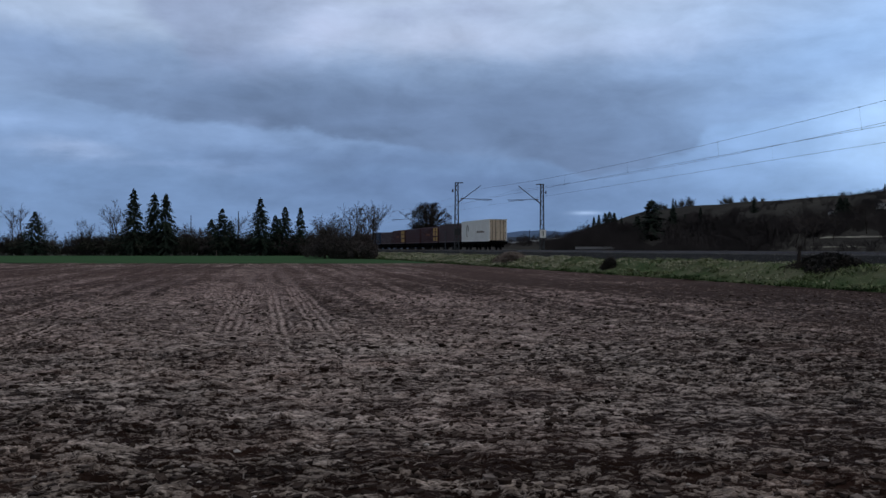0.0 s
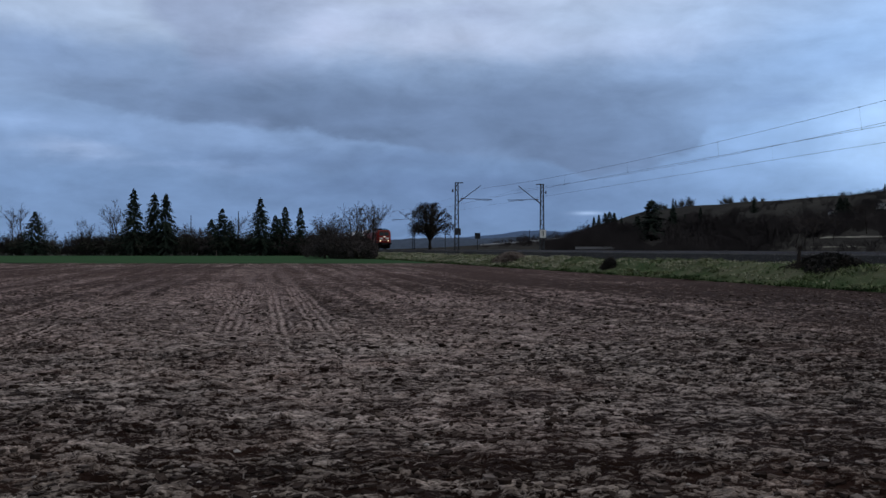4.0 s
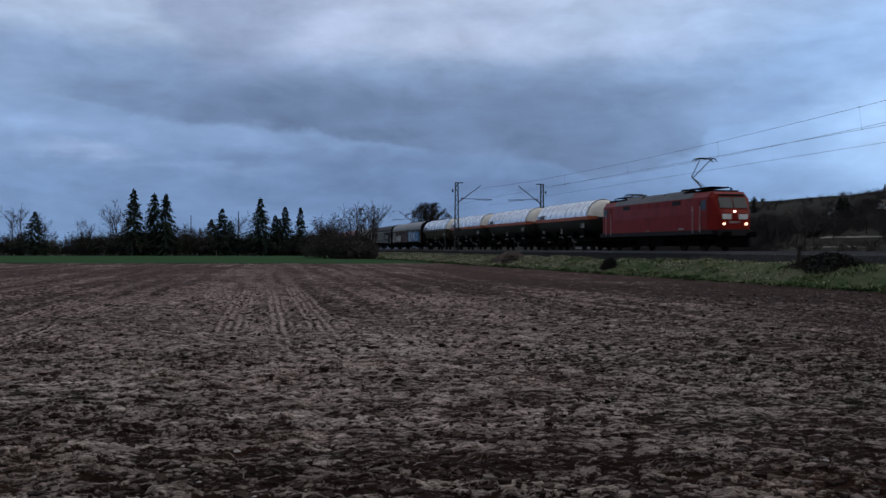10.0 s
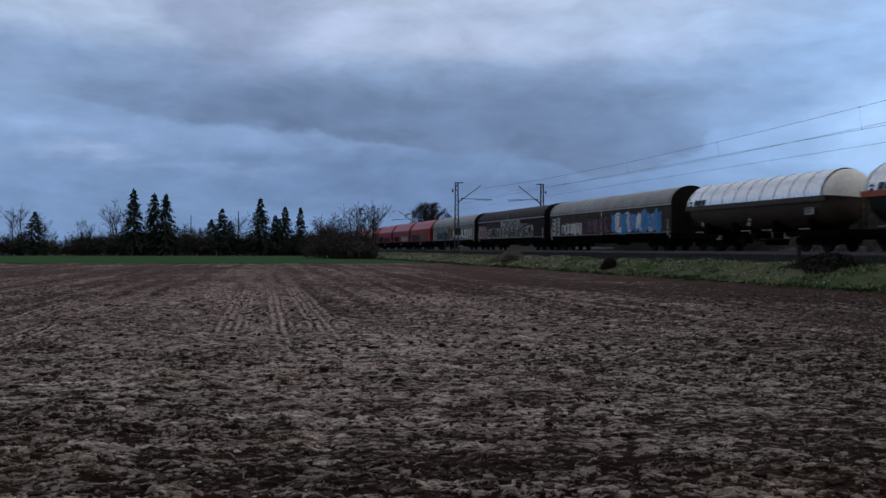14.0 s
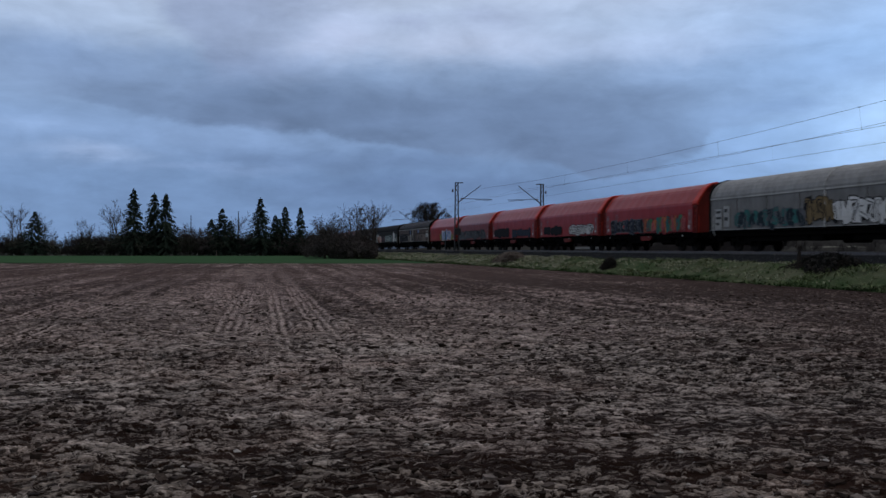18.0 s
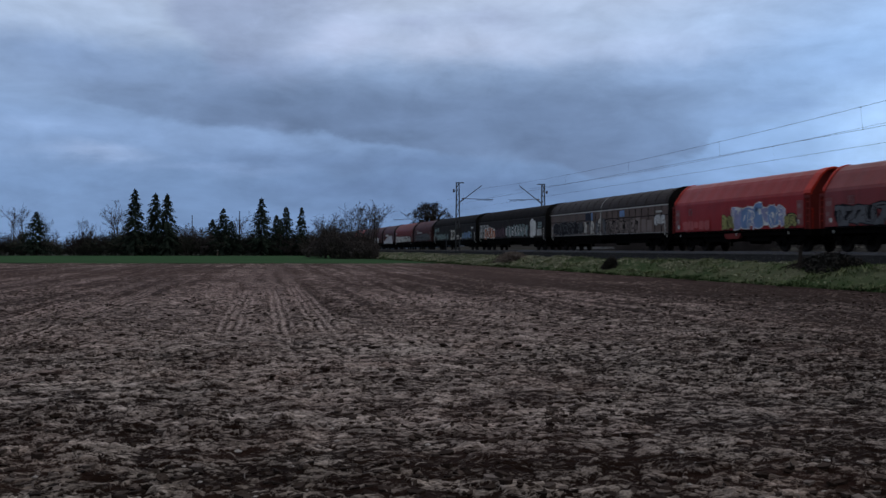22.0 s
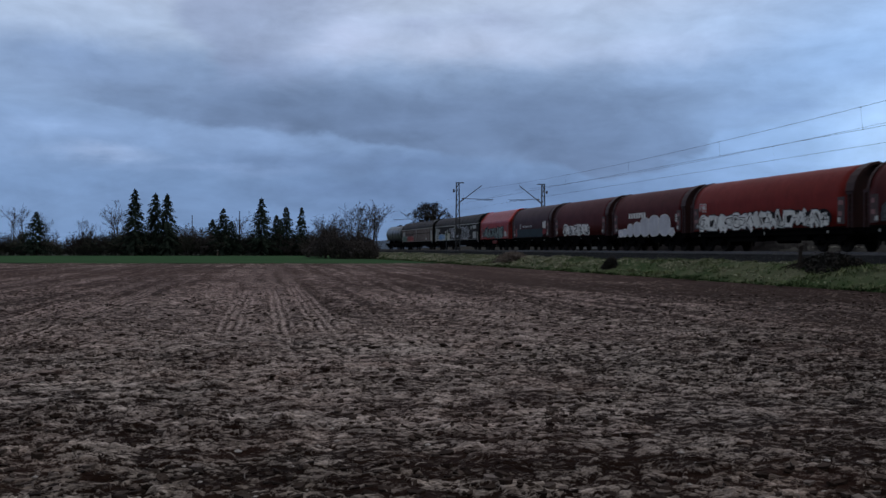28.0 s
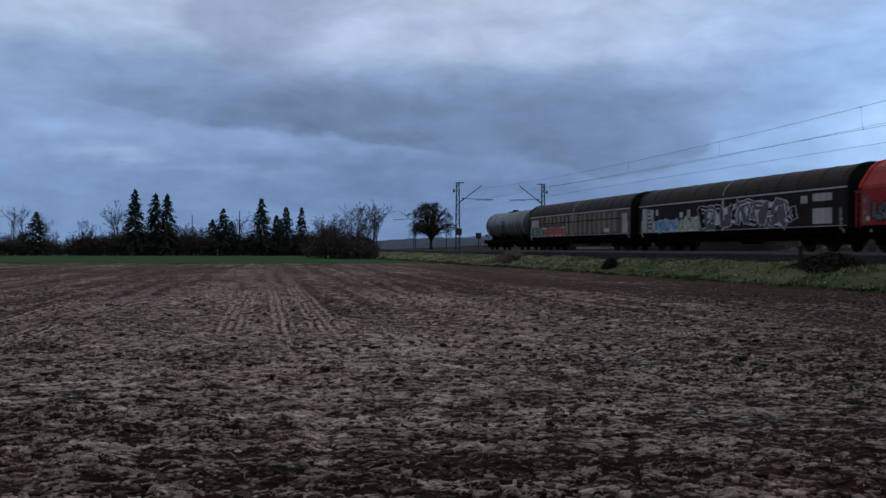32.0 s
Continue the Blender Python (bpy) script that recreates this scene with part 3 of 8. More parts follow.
def block(bm, x0, x1, y0, y1, z0, z1):
    v = [bm.verts.new(c) for c in ((x0, y0, z0), (x1, y0, z0), (x1, y1, z0), (x0, y1, z0), (x0, y0, z1), (x1, y0, z1), (x1, y1, z1), (x0, y1, z1))]
    for f in ((0, 3, 2, 1), (4, 5, 6, 7), (0, 1, 5, 4), (1, 2, 6, 5), (2, 3, 7, 6), (3, 0, 4, 7)):
        bm.faces.new([v[i] for i in f])
    return bm


def rod(bm, a, b, r, n=6, r2=None):
    a, b = Vector(a), Vector(b)
    q = (b - a).to_track_quat("Z", "Y")
    r2 = r if r2 is None else r2
    rings = []
    for c, rr in ((a, r), (b, r2)):
        rings.append([bm.verts.new(c + q @ Vector((rr * math.cos(6.28318 * i / n), rr * math.sin(6.28318 * i / n), 0))) for i in range(n)])
    for i in range(n):
        j = (i + 1) % n
        bm.faces.new((rings[0][i], rings[0][j], rings[1][j], rings[1][i]))
    bm.faces.new(rings[0][::-1])
    bm.faces.new(rings[1])
    return bm


def loft(bm, sections, cap=True):
    """Joins rings of equal length into a skin."""
    rings = [[bm.verts.new(c) for c in ring] for ring in sections]
    n = len(rings[0])
    for a, b in zip(rings, rings[1:]):
        for i in range(n):
            j = (i + 1) % n
            bm.faces.new((a[i], a[j], b[j], b[i]))
    if cap:
        bm.faces.new(rings[0][::-1])
        bm.faces.new(rings[-1])
    return bm


def sheet(bm, rows):
    """An open grid of points."""
    v = [[bm.verts.new(c) for c in row] for row in rows]
    for a, b in zip(v, v[1:]):
        for i in range(len(a) - 1):
            bm.faces.new((a[i], a[i + 1], b[i + 1], b[i]))
    return bm


def B():
    return bmesh.new()


def mesh_from(name, verts, faces, material, smooth=False):
    me = bpy.data.meshes.new(name)
    me.from_pydata(verts, [], faces)
    if smooth:
        me.polygons.foreach_set("use_smooth", [True] * len(me.polygons))
    me.materials.append(material)
    return me


def lathe_y(bm, profile, n=16):
    """Turns (radius, y) points about the y axis."""
    return loft(bm, [[(r * math.cos(6.28318 * i / n), y, r * math.sin(6.28318 * i / n)) for i in range(n)] for r, y in profile])


def lathe_x(bm, profile, n=28, cy=0.0, cz=0.0, a0=0.0, a1=6.28318):
    """Turns (x, radius) points about an axis along x, a full turn or a part of it."""
    if a1 - a0 > 6.2:
        return loft(bm, [[(x, cy + r * math.cos(a0 + (a1 - a0) * i / n), cz + r * math.sin(a0 + (a1 - a0) * i / n)) for i in range(n)] for x, r in profile])
    return sheet(bm, [[(x, cy + r * math.cos(a0 + (a1 - a0) * i / n), cz + r * math.sin(a0 + (a1 - a0) * i / n)) for i in range(n + 1)] for x, r in profile])
# ---- sky backdrop and ground ----
def build_backdrop():
    R = 3900.0
    rows = []
    for k in range(15):
        el = radians(-1.5 + 40 * k / 14)
        rows.append([(R * math.sin(a) * math.cos(el), R * math.cos(a) * math.cos(el), R * math.sin(el)) for a in (radians(-62 + 4 * i) for i in range(32))])
    ob = part("backdrop", sheet(B(), rows), M["sky"], smooth=True)
    return tagged(ob, "overcast blue-grey evening sky with drifting cloud bands", "sky", kind="structure")


backdrop = build_backdrop()


def lattice(ix, iy, seed):
    h = (ix.astype(np.int64) * 374761393 + iy.astype(np.int64) * 668265263 + seed * 974634777) & 0x7FFFFFFF
    h = ((h ^ (h >> 13)) * 1274126177) & 0x7FFFFFFF
    return ((h ^ (h >> 16)) & 0xFFFF) / 65535.0


def ripple(x, y, size, seed):
    """Smooth value noise, 0 to 1, with lumps of the given size in metres."""
    x, y = x / size, y / size
    ix, iy = np.floor(x), np.floor(y)
    fx, fy = x - ix, y - iy
    fx, fy = fx * fx * (3 - 2 * fx), fy * fy * (3 - 2 * fy)
    a, b = lattice(ix, iy, seed), lattice(ix + 1, iy, seed)
    c, d = lattice(ix, iy + 1, seed), lattice(ix + 1, iy + 1, seed)
    return (a + (b - a) * fx) * (1 - fy) + (c + (d - c) * fx) * fy


def steps(v, lo, hi):
    q = np.clip((v - lo) / (hi - lo), 0, 1)
    return q * q * (3 - 2 * q)


ROWS_TURN = math.atan(319 / 1555.5)
TRACKS = ((-11.4, 0.5), (-9.8, 0.45), (-5.75, 0.45), (-4.4, 0.4), (-0.66, 0.36), (0.38, 0.26), (1.28, 0.36), (6.6, 0.5), (12.8, 0.5))


def cells(x, y, size, seed):
    """Broken ground as uneven plates: distances to the nearest two plate centres, a number for each plate, and the offset from its centre."""
    x, y = x / size, y / size
    ix, iy = np.floor(x), np.floor(y)
    f1, f2 = np.full_like(x, 9.0), np.full_like(x, 9.0)
    who, ox, oy = np.zeros_like(x), np.zeros_like(x), np.zeros_like(x)
    for dx in (-1, 0, 1):
        for dy in (-1, 0, 1):
            ex, ey = ix + dx, iy + dy
            cx, cy = x - ex - lattice(ex, ey, seed), y - ey - lattice(ex, ey, seed + 1)
            d = np.hypot(cx, cy)
            near = d < f1
            f2 = np.where(near, f1, np.minimum(f2, d))
            f1 = np.where(near, d, f1)
            who = np.where(near, lattice(ex, ey, seed + 2), who)
            ox, oy = np.where(near, cx, ox), np.where(near, cy, oy)
    return f1, f2, who, ox * size, oy * size


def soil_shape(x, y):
    """Harrowed soil: broad swells, flat torn clods, crumbs, and the wheel marks of the last pass. Also its tone: how
    far the surface has dried, with shade painted into the gaps between clods.
    """
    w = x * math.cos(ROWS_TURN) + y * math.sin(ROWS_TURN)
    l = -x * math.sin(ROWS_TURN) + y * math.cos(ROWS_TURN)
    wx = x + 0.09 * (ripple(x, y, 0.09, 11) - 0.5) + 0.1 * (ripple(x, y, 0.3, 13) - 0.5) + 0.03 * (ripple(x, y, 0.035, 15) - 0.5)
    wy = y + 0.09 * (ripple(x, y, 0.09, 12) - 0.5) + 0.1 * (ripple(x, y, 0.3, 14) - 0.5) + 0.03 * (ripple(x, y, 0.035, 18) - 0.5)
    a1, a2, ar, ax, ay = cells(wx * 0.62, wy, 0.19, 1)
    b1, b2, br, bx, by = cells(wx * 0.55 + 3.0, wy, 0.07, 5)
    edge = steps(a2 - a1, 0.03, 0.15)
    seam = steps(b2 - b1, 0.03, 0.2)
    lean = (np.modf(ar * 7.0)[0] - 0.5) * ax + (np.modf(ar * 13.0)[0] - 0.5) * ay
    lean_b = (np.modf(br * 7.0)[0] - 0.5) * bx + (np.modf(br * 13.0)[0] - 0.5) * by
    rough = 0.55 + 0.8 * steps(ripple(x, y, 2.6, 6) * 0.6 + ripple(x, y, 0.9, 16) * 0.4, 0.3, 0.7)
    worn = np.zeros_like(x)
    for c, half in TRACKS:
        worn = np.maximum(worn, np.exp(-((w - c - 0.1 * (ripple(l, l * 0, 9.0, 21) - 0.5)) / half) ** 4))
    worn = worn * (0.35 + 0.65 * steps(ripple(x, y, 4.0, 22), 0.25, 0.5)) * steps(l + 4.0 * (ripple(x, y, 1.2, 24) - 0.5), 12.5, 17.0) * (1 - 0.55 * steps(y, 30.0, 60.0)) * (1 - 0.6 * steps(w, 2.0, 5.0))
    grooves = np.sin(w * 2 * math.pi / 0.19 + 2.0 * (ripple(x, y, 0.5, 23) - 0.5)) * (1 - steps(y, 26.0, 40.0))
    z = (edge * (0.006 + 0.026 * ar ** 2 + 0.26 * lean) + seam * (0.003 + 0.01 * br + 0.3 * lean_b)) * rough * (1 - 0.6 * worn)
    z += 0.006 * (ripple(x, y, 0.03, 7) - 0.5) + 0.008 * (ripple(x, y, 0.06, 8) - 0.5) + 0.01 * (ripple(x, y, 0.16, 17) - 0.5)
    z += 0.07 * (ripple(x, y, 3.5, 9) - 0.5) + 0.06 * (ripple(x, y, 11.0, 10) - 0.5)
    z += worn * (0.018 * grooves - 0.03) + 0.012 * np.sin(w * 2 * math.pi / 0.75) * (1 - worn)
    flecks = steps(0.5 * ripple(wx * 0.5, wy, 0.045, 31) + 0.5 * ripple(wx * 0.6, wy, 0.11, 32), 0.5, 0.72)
    # dry is also lowered in gaps between clods, painting their shade into the colour
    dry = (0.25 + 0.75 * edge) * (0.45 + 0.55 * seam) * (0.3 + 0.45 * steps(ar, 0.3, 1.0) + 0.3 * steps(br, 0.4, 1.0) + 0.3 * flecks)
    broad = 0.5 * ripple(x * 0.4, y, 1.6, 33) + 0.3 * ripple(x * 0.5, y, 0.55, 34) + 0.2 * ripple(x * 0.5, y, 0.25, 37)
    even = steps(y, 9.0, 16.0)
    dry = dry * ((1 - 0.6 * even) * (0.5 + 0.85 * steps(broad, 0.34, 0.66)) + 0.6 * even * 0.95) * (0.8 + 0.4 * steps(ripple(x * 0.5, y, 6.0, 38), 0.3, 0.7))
    # darker with distance: clod faces that hide the pale tops, painted into the tone
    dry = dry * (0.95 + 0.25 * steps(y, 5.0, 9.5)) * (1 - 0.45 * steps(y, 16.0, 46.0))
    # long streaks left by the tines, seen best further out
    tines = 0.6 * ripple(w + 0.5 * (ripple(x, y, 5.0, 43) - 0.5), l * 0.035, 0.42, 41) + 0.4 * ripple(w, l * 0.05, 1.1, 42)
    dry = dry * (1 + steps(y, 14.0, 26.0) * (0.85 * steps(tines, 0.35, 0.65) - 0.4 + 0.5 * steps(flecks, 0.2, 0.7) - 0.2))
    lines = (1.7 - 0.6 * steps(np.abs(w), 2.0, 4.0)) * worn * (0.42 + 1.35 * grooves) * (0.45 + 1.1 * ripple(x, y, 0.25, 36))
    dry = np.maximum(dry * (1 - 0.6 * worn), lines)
    # darker towards the verge, with further changes of tone from place to place
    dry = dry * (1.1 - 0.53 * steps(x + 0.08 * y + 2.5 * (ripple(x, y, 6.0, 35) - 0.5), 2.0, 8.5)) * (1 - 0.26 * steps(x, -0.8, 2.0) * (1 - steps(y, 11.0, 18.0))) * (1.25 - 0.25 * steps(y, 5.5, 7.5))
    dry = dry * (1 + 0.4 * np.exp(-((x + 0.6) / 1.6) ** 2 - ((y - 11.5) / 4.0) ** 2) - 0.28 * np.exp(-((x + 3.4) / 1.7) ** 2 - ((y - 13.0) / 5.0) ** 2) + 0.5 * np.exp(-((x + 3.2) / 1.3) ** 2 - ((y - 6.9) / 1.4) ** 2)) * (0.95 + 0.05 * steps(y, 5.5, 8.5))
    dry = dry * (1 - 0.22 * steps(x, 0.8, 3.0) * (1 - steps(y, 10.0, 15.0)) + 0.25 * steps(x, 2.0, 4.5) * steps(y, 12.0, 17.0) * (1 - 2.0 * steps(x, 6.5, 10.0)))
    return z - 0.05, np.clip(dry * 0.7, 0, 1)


def soil_height(x, y):
    return soil_shape(x, y)[0]


def patch(name, x0, x1, y0, y1, step):
    """A piece of the field as a square grid; nearer pieces have a finer grid."""
    xs = np.arange(x0, x1 + step * 0.5, step)
    ys = np.arange(y0, y1 + step * 0.5, step)
    gx, gy = np.meshgrid(xs, ys)
    # nothing past the verge
    keep_p = gx * BX + gy * BY
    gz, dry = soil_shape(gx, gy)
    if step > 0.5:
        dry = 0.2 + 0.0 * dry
    gz = np.where(keep_p > 23.2, gz * 0.2 - 0.3 * np.clip(keep_p - 23.6, 0, 1), gz)
    nx, ny = len(xs), len(ys)
    idx = np.arange(nx * ny).reshape(ny, nx)
    quads = np.stack([idx[:-1, :-1], idx[:-1, 1:], idx[1:, 1:], idx[1:, :-1]], axis=-1).reshape(-1, 4)
    inside = (keep_p[:-1, :-1] < 24.6).reshape(-1)
    quads = quads[inside]
    me = bpy.data.meshes.new(name)
    co = np.stack([gx, gy, gz], axis=-1).reshape(-1, 3).astype(np.float32)
    me.vertices.add(len(co))
    me.vertices.foreach_set("co", co.ravel())
    me.loops.add(quads.size)
    me.loops.foreach_set("vertex_index", quads.ravel().astype(np.int32))
    me.polygons.add(len(quads))
    me.polygons.foreach_set("loop_start", np.arange(0, quads.size, 4, dtype=np.int32))
    me.polygons.foreach_set("loop_total", np.full(len(quads), 4, dtype=np.int32))
    me.update()
    me.attributes.new("crust_shade", "FLOAT", "POINT").data.foreach_set("value", dry.ravel().astype(np.float32))
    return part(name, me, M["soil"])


def build_field():
    f = thing("field", "bare brown harrowed field with damp flat clods and wheel marks", "field", kind="structure")
    for x0, x1, y0, y1, step in ((-9, 9, -9, 4.42, 0.1), (-4.7, 4.7, 4.4, 8.02, 0.017), (-7.2, 7.2, 8.0, 13.0, 0.027), (-11.5, 11.5, 12.95, 20.0, 0.04), (-21, 21, 19.9, 38.0, 0.075),
                                 (-36, 34, 37.8, 62.0, 0.14), (-60, 20, 61.6, 97.0, 0.22)):
        part_ob = patch("soil", x0, x1, y0, y1, step)
        part_ob.parent = f
    # the rest of the field, out of view
    g = patch("soil", -100, 60, -30, 97, 1.0)
    g.parent, g.location.z = f, -0.16


build_field()


def verge_z(s, p):
    """Height of the grass strip between the field and the ballast."""
    q = min(max((p - 23.5) / 3.4, 0), 1)
    base = -0.05 + 0.86 * (q * q * (3 - 2 * q))
    return base + 0.19 * (noise.noise(Vector((s * 0.5, p * 0.7, 3.0)))) + 0.2 * q * (1 - 0.6 * q) * noise.noise(Vector((s * 0.95, p * 1.3, 12.0))) + 0.13 * noise.noise(Vector((s * 1.7, p * 1.9, 8.0)))


def build_ground():
    bm = B()
    bmesh.ops.create_grid(bm, x_segments=60, y_segments=60, size=3850)
    g = part("ground", bm, M["meadow"])
    g.location.z = -0.5
    tagged(g, "flat dull winter meadow reaching the horizon", "ground", kind="structure")
    rows = [[(x, y, -0.02 + 0.1 * noise.noise(Vector((x * 0.07, y * 0.07, 0)))) for x in range(-300, 30, 6)] for y in range(96, 202, 5)]
    tagged(part("crop_field", sheet(B(), rows), M["winter_crop"], smooth=True), "short green winter crop beyond the ploughed field", "field", kind="structure")
    rows = []
    for i in range(17):
        p = 23.4 + i * 0.32
        rows.append([along(s, p, verge_z(s, p)) for s in np.arange(-60, 240, 0.8)])
    tagged(part("verge", sheet(B(), rows), M["grass"], smooth=True), "rough green and straw-coloured grass strip beside the railway", "grass", kind="structure")
    rows = []
    for p, z in ((23.4, -0.1), (28.6, 0.8), (38.0, 0.8), (42.0, 0.45), (60.0, 0.0), (95, -0.4)):
        rows.append([along(s, p, z - 0.06) for s in range(-420, 920, 20)])
    tagged(part("embankment", sheet(B(), rows), M["grass"]), "low grassed bank that carries the railway", "embankment", kind="structure")
    # track bed, rails, sleepers
    rows = []
    for p, z in ((27.9, 0.7), (28.5, 0.95), (29.2, 1.24), (29.5, 1.27), (37.1, 1.27), (37.4, 1.24), (38.8, 0.7)):
        rows.append([along(s, p + 0.06 * noise.noise(Vector((s, p, 0))), z + 0.05 * noise.noise(Vector((s * 1.3, p, 5)))) for s in np.concatenate([np.arange(-420, -20, 20), np.arange(-20, 200, 0.7), np.arange(200, 920, 20)])])
    bed = tagged(part("track_bed", sheet(B(), rows), M["ballast"]), "dark grey stone ballast bed under two tracks", "track bed", kind="structure")
    for c in (NEAR, FAR):
        for o in (-0.7525, 0.7525):
            bm = B()
            prof = ((-0.07, 1.27), (-0.07, 1.285), (-0.012, 1.30), (-0.012, RAIL_Z - 0.045), (-0.036, RAIL_Z - 0.035), (-0.036, RAIL_Z),
                    (0.036, RAIL_Z), (0.036, RAIL_Z - 0.035), (0.012, RAIL_Z - 0.045), (0.012, 1.30), (0.07, 1.285), (0.07, 1.27))
            loft(bm, [[along(s, c + o + dp, z) for dp, z in prof] for s in (-420, 900)])
            tagged(part("rail", bm, M["rail"]), "rusty steel rail with a worn bright head", "rail", "rails of the line", kind="structure")

    def sleeper():
        return loft(B(), [[(-1.3, -0.13, 0), (-1.3, 0.13, 0), (-1.3, 0.1, 0.1), (-1.3, -0.1, 0.1)], [(1.3, -0.13, 0), (1.3, 0.13, 0), (1.3, 0.1, 0.1), (1.3, -0.1, 0.1)]])
    me = kept("sleeper", sleeper)
    for i in range(280):
        ob = part("sleeper", me, M["concrete"], bed)
        ob.matrix_basis = Matrix.Translation(along(-20 + i * 0.6, NEAR, 1.2)) @ pose(0, 0, 0, 0, 0, math.degrees(TURN))
    bm = B()
    for i in range(280):
        s = -20 + i * 0.6
        a, b = along(s, FAR - 1.3), along(s, FAR + 1.3)
        d = Vector((AX, AY, 0)) * 0.12
        loft(bm, [[a - d + Vector((0, 0, 1.2)), a + d + Vector((0, 0, 1.2)), a + d + Vector((0, 0, 1.3)), a - d + Vector((0, 0, 1.3))],
                  [b - d + Vector((0, 0, 1.2)), b + d + Vector((0, 0, 1.2)), b + d + Vector((0, 0, 1.3)), b - d + Vector((0, 0, 1.3))]])
    tagged(part("far_sleepers", bm, M["concrete"], bed), kind="stuff")


build_ground()


def scatter_stuff(name, label, category, count, shape, place, material, seed):
    """Many small alike pieces joined into one mesh. shape(rng): points and faces; place(rng): a matrix."""
    rng = random.Random(seed)
    verts, faces = [], []
    for _ in range(count):
        pts, fcs = shape(rng)
        m = place(rng)
        if m is None:
            continue
        o = len(verts)
        verts.extend([tuple(m @ Vector(q)) for q in pts])
        faces.extend([tuple(i + o for i in f) for f in fcs])
    ob = part(name, mesh_from(name, verts, faces, material), material)
    return tagged(ob, label, category, kind="stuff")


def pebble(rng):
    k = [(rng.uniform(0.7, 1.2), 0, 0), (-rng.uniform(0.7, 1.2), 0, 0), (0, rng.uniform(0.7, 1.2), 0), (0, -rng.uniform(0.7, 1.2), 0), (rng.uniform(-0.3, 0.3), 0, rng.uniform(0.6, 1.1)), (0, 0, -0.6)]
    return k, ((0, 2, 4), (2, 1, 4), (1, 3, 4), (3, 0, 4), (2, 0, 5), (1, 2, 5), (3, 1, 5), (0, 3, 5))


def grass_tuft(rng):
    pts, fcs = [], []
    for _ in range(5):
        a = rng.uniform(0, 6.28)
        h, lean, w = rng.uniform(0.35, 0.8), rng.uniform(0.3, 1.1), 0.05
        bx, by = rng.uniform(-0.25, 0.25), rng.uniform(-0.25, 0.25)
        dx, dy = math.cos(a), math.sin(a)
        o = len(pts)
        pts += [(bx - dy * w, by + dx * w, -0.1), (bx + dy * w, by - dx * w, -0.1), (bx + dx * lean * 0.4 + dy * w * 0.7, by + dy * lean * 0.4 - dx * w * 0.7, h * 0.7), (bx + dx * lean * 0.4 - dy * w * 0.7, by + dy * lean * 0.4 + dx * w * 0.7, h * 0.7), (bx + dx * lean, by + dy * lean, h * 0.9)]
        fcs += [(o, o + 1, o + 2, o + 3), (o + 3, o + 2, o + 4)]
    return pts, fcs


def on_verge(rng):
    s = 14 + 190 * rng.random() ** 1.5
    p = 23.6 + 4.4 * rng.random()
    k = rng.uniform(0.12, 0.3) * (1.5 if noise.noise(Vector((s * 0.35, p * 0.6, 2))) > 0.1 else 0.75)
    return Matrix.Translation(along(s, p, verge_z(s, p))) @ Matrix.Rotation(rng.uniform(0, 6.28), 4, "Z") @ Matrix.Diagonal((k * 1.3, k * 1.3, k * 0.7, 1))


def on_shoulder(rng):
    s = 10 + 150 * rng.random() ** 1.4
    p = rng.choice((rng.uniform(27.9, 29.6), rng.uniform(29.4, 31.0), rng.uniform(27.9, 29.6)))
    z = 0.72 + min(max((p - 27.9) / 1.4, 0), 1) * 0.54
    k = rng.uniform(0.03, 0.06)
    return Matrix.Translation(along(s, p, z)) @ Matrix.Rotation(rng.uniform(0, 6.28), 4, "Z") @ Matrix.Scale(k, 4)


def on_field(rng):
    y = 5 + 22 * rng.random() ** 1.6
    x = rng.uniform(-0.56, 0.56) * y
    z = float(soil_height(np.array([x]), np.array([y]))[0])
    k = rng.choice((0.012, 0.018, 0.022, 0.03))
    return Matrix.Translation((x, y, z + k * 0.3)) @ Matrix.Rotation(rng.uniform(0, 6.28), 4, "Z") @ Matrix.Scale(k, 4) @ Matrix.Diagonal((1.3, 1, 0.6, 1))


def straw(rng):
    """A curled strip of rotted stalk or torn root."""
    a, b, w = rng.uniform(-0.25, 0.25), rng.uniform(0.0, 0.22), rng.uniform(0.03, 0.09)
    return [(-0.5, -w * 0.6, -0.05), (-0.15, a - w, b), (0.2, a * 0.6 - w, b * rng.uniform(0.3, 1.4)), (0.5, -w * 0.4, -0.04),
            (0.5, w * 0.4, -0.02), (0.2, a * 0.6 + w, b * 0.8 + 0.03), (-0.15, a + w, b + 0.04), (-0.5, w * 0.6, -0.02)], ((0, 1, 6, 7), (1, 2, 5, 6), (2, 3, 4, 5))


scatter_stuff("grass_tufts", "green and straw-coloured grass tufts on the verge", "grass", 9500, grass_tuft, on_verge, M["grass_blade"], 5)


def on_dry_verge(rng):
    s = 26 + 112 * rng.random()
    p = 24.5 + 3.3 * rng.random() ** 0.8
    if noise.noise(Vector((s * 0.12, p * 0.8, 6))) < 0.05 - 0.3 * min(max((s - 50) / 30, 0), 1):
        return None
    return Matrix.Translation(along(s, p, verge_z(s, p))) @ Matrix.Rotation(rng.uniform(0, 6.28), 4, "Z") @ Matrix.Diagonal((1.4, 1.4, 0.6, 1)) @ Matrix.Scale(rng.uniform(0.12, 0.3), 4)


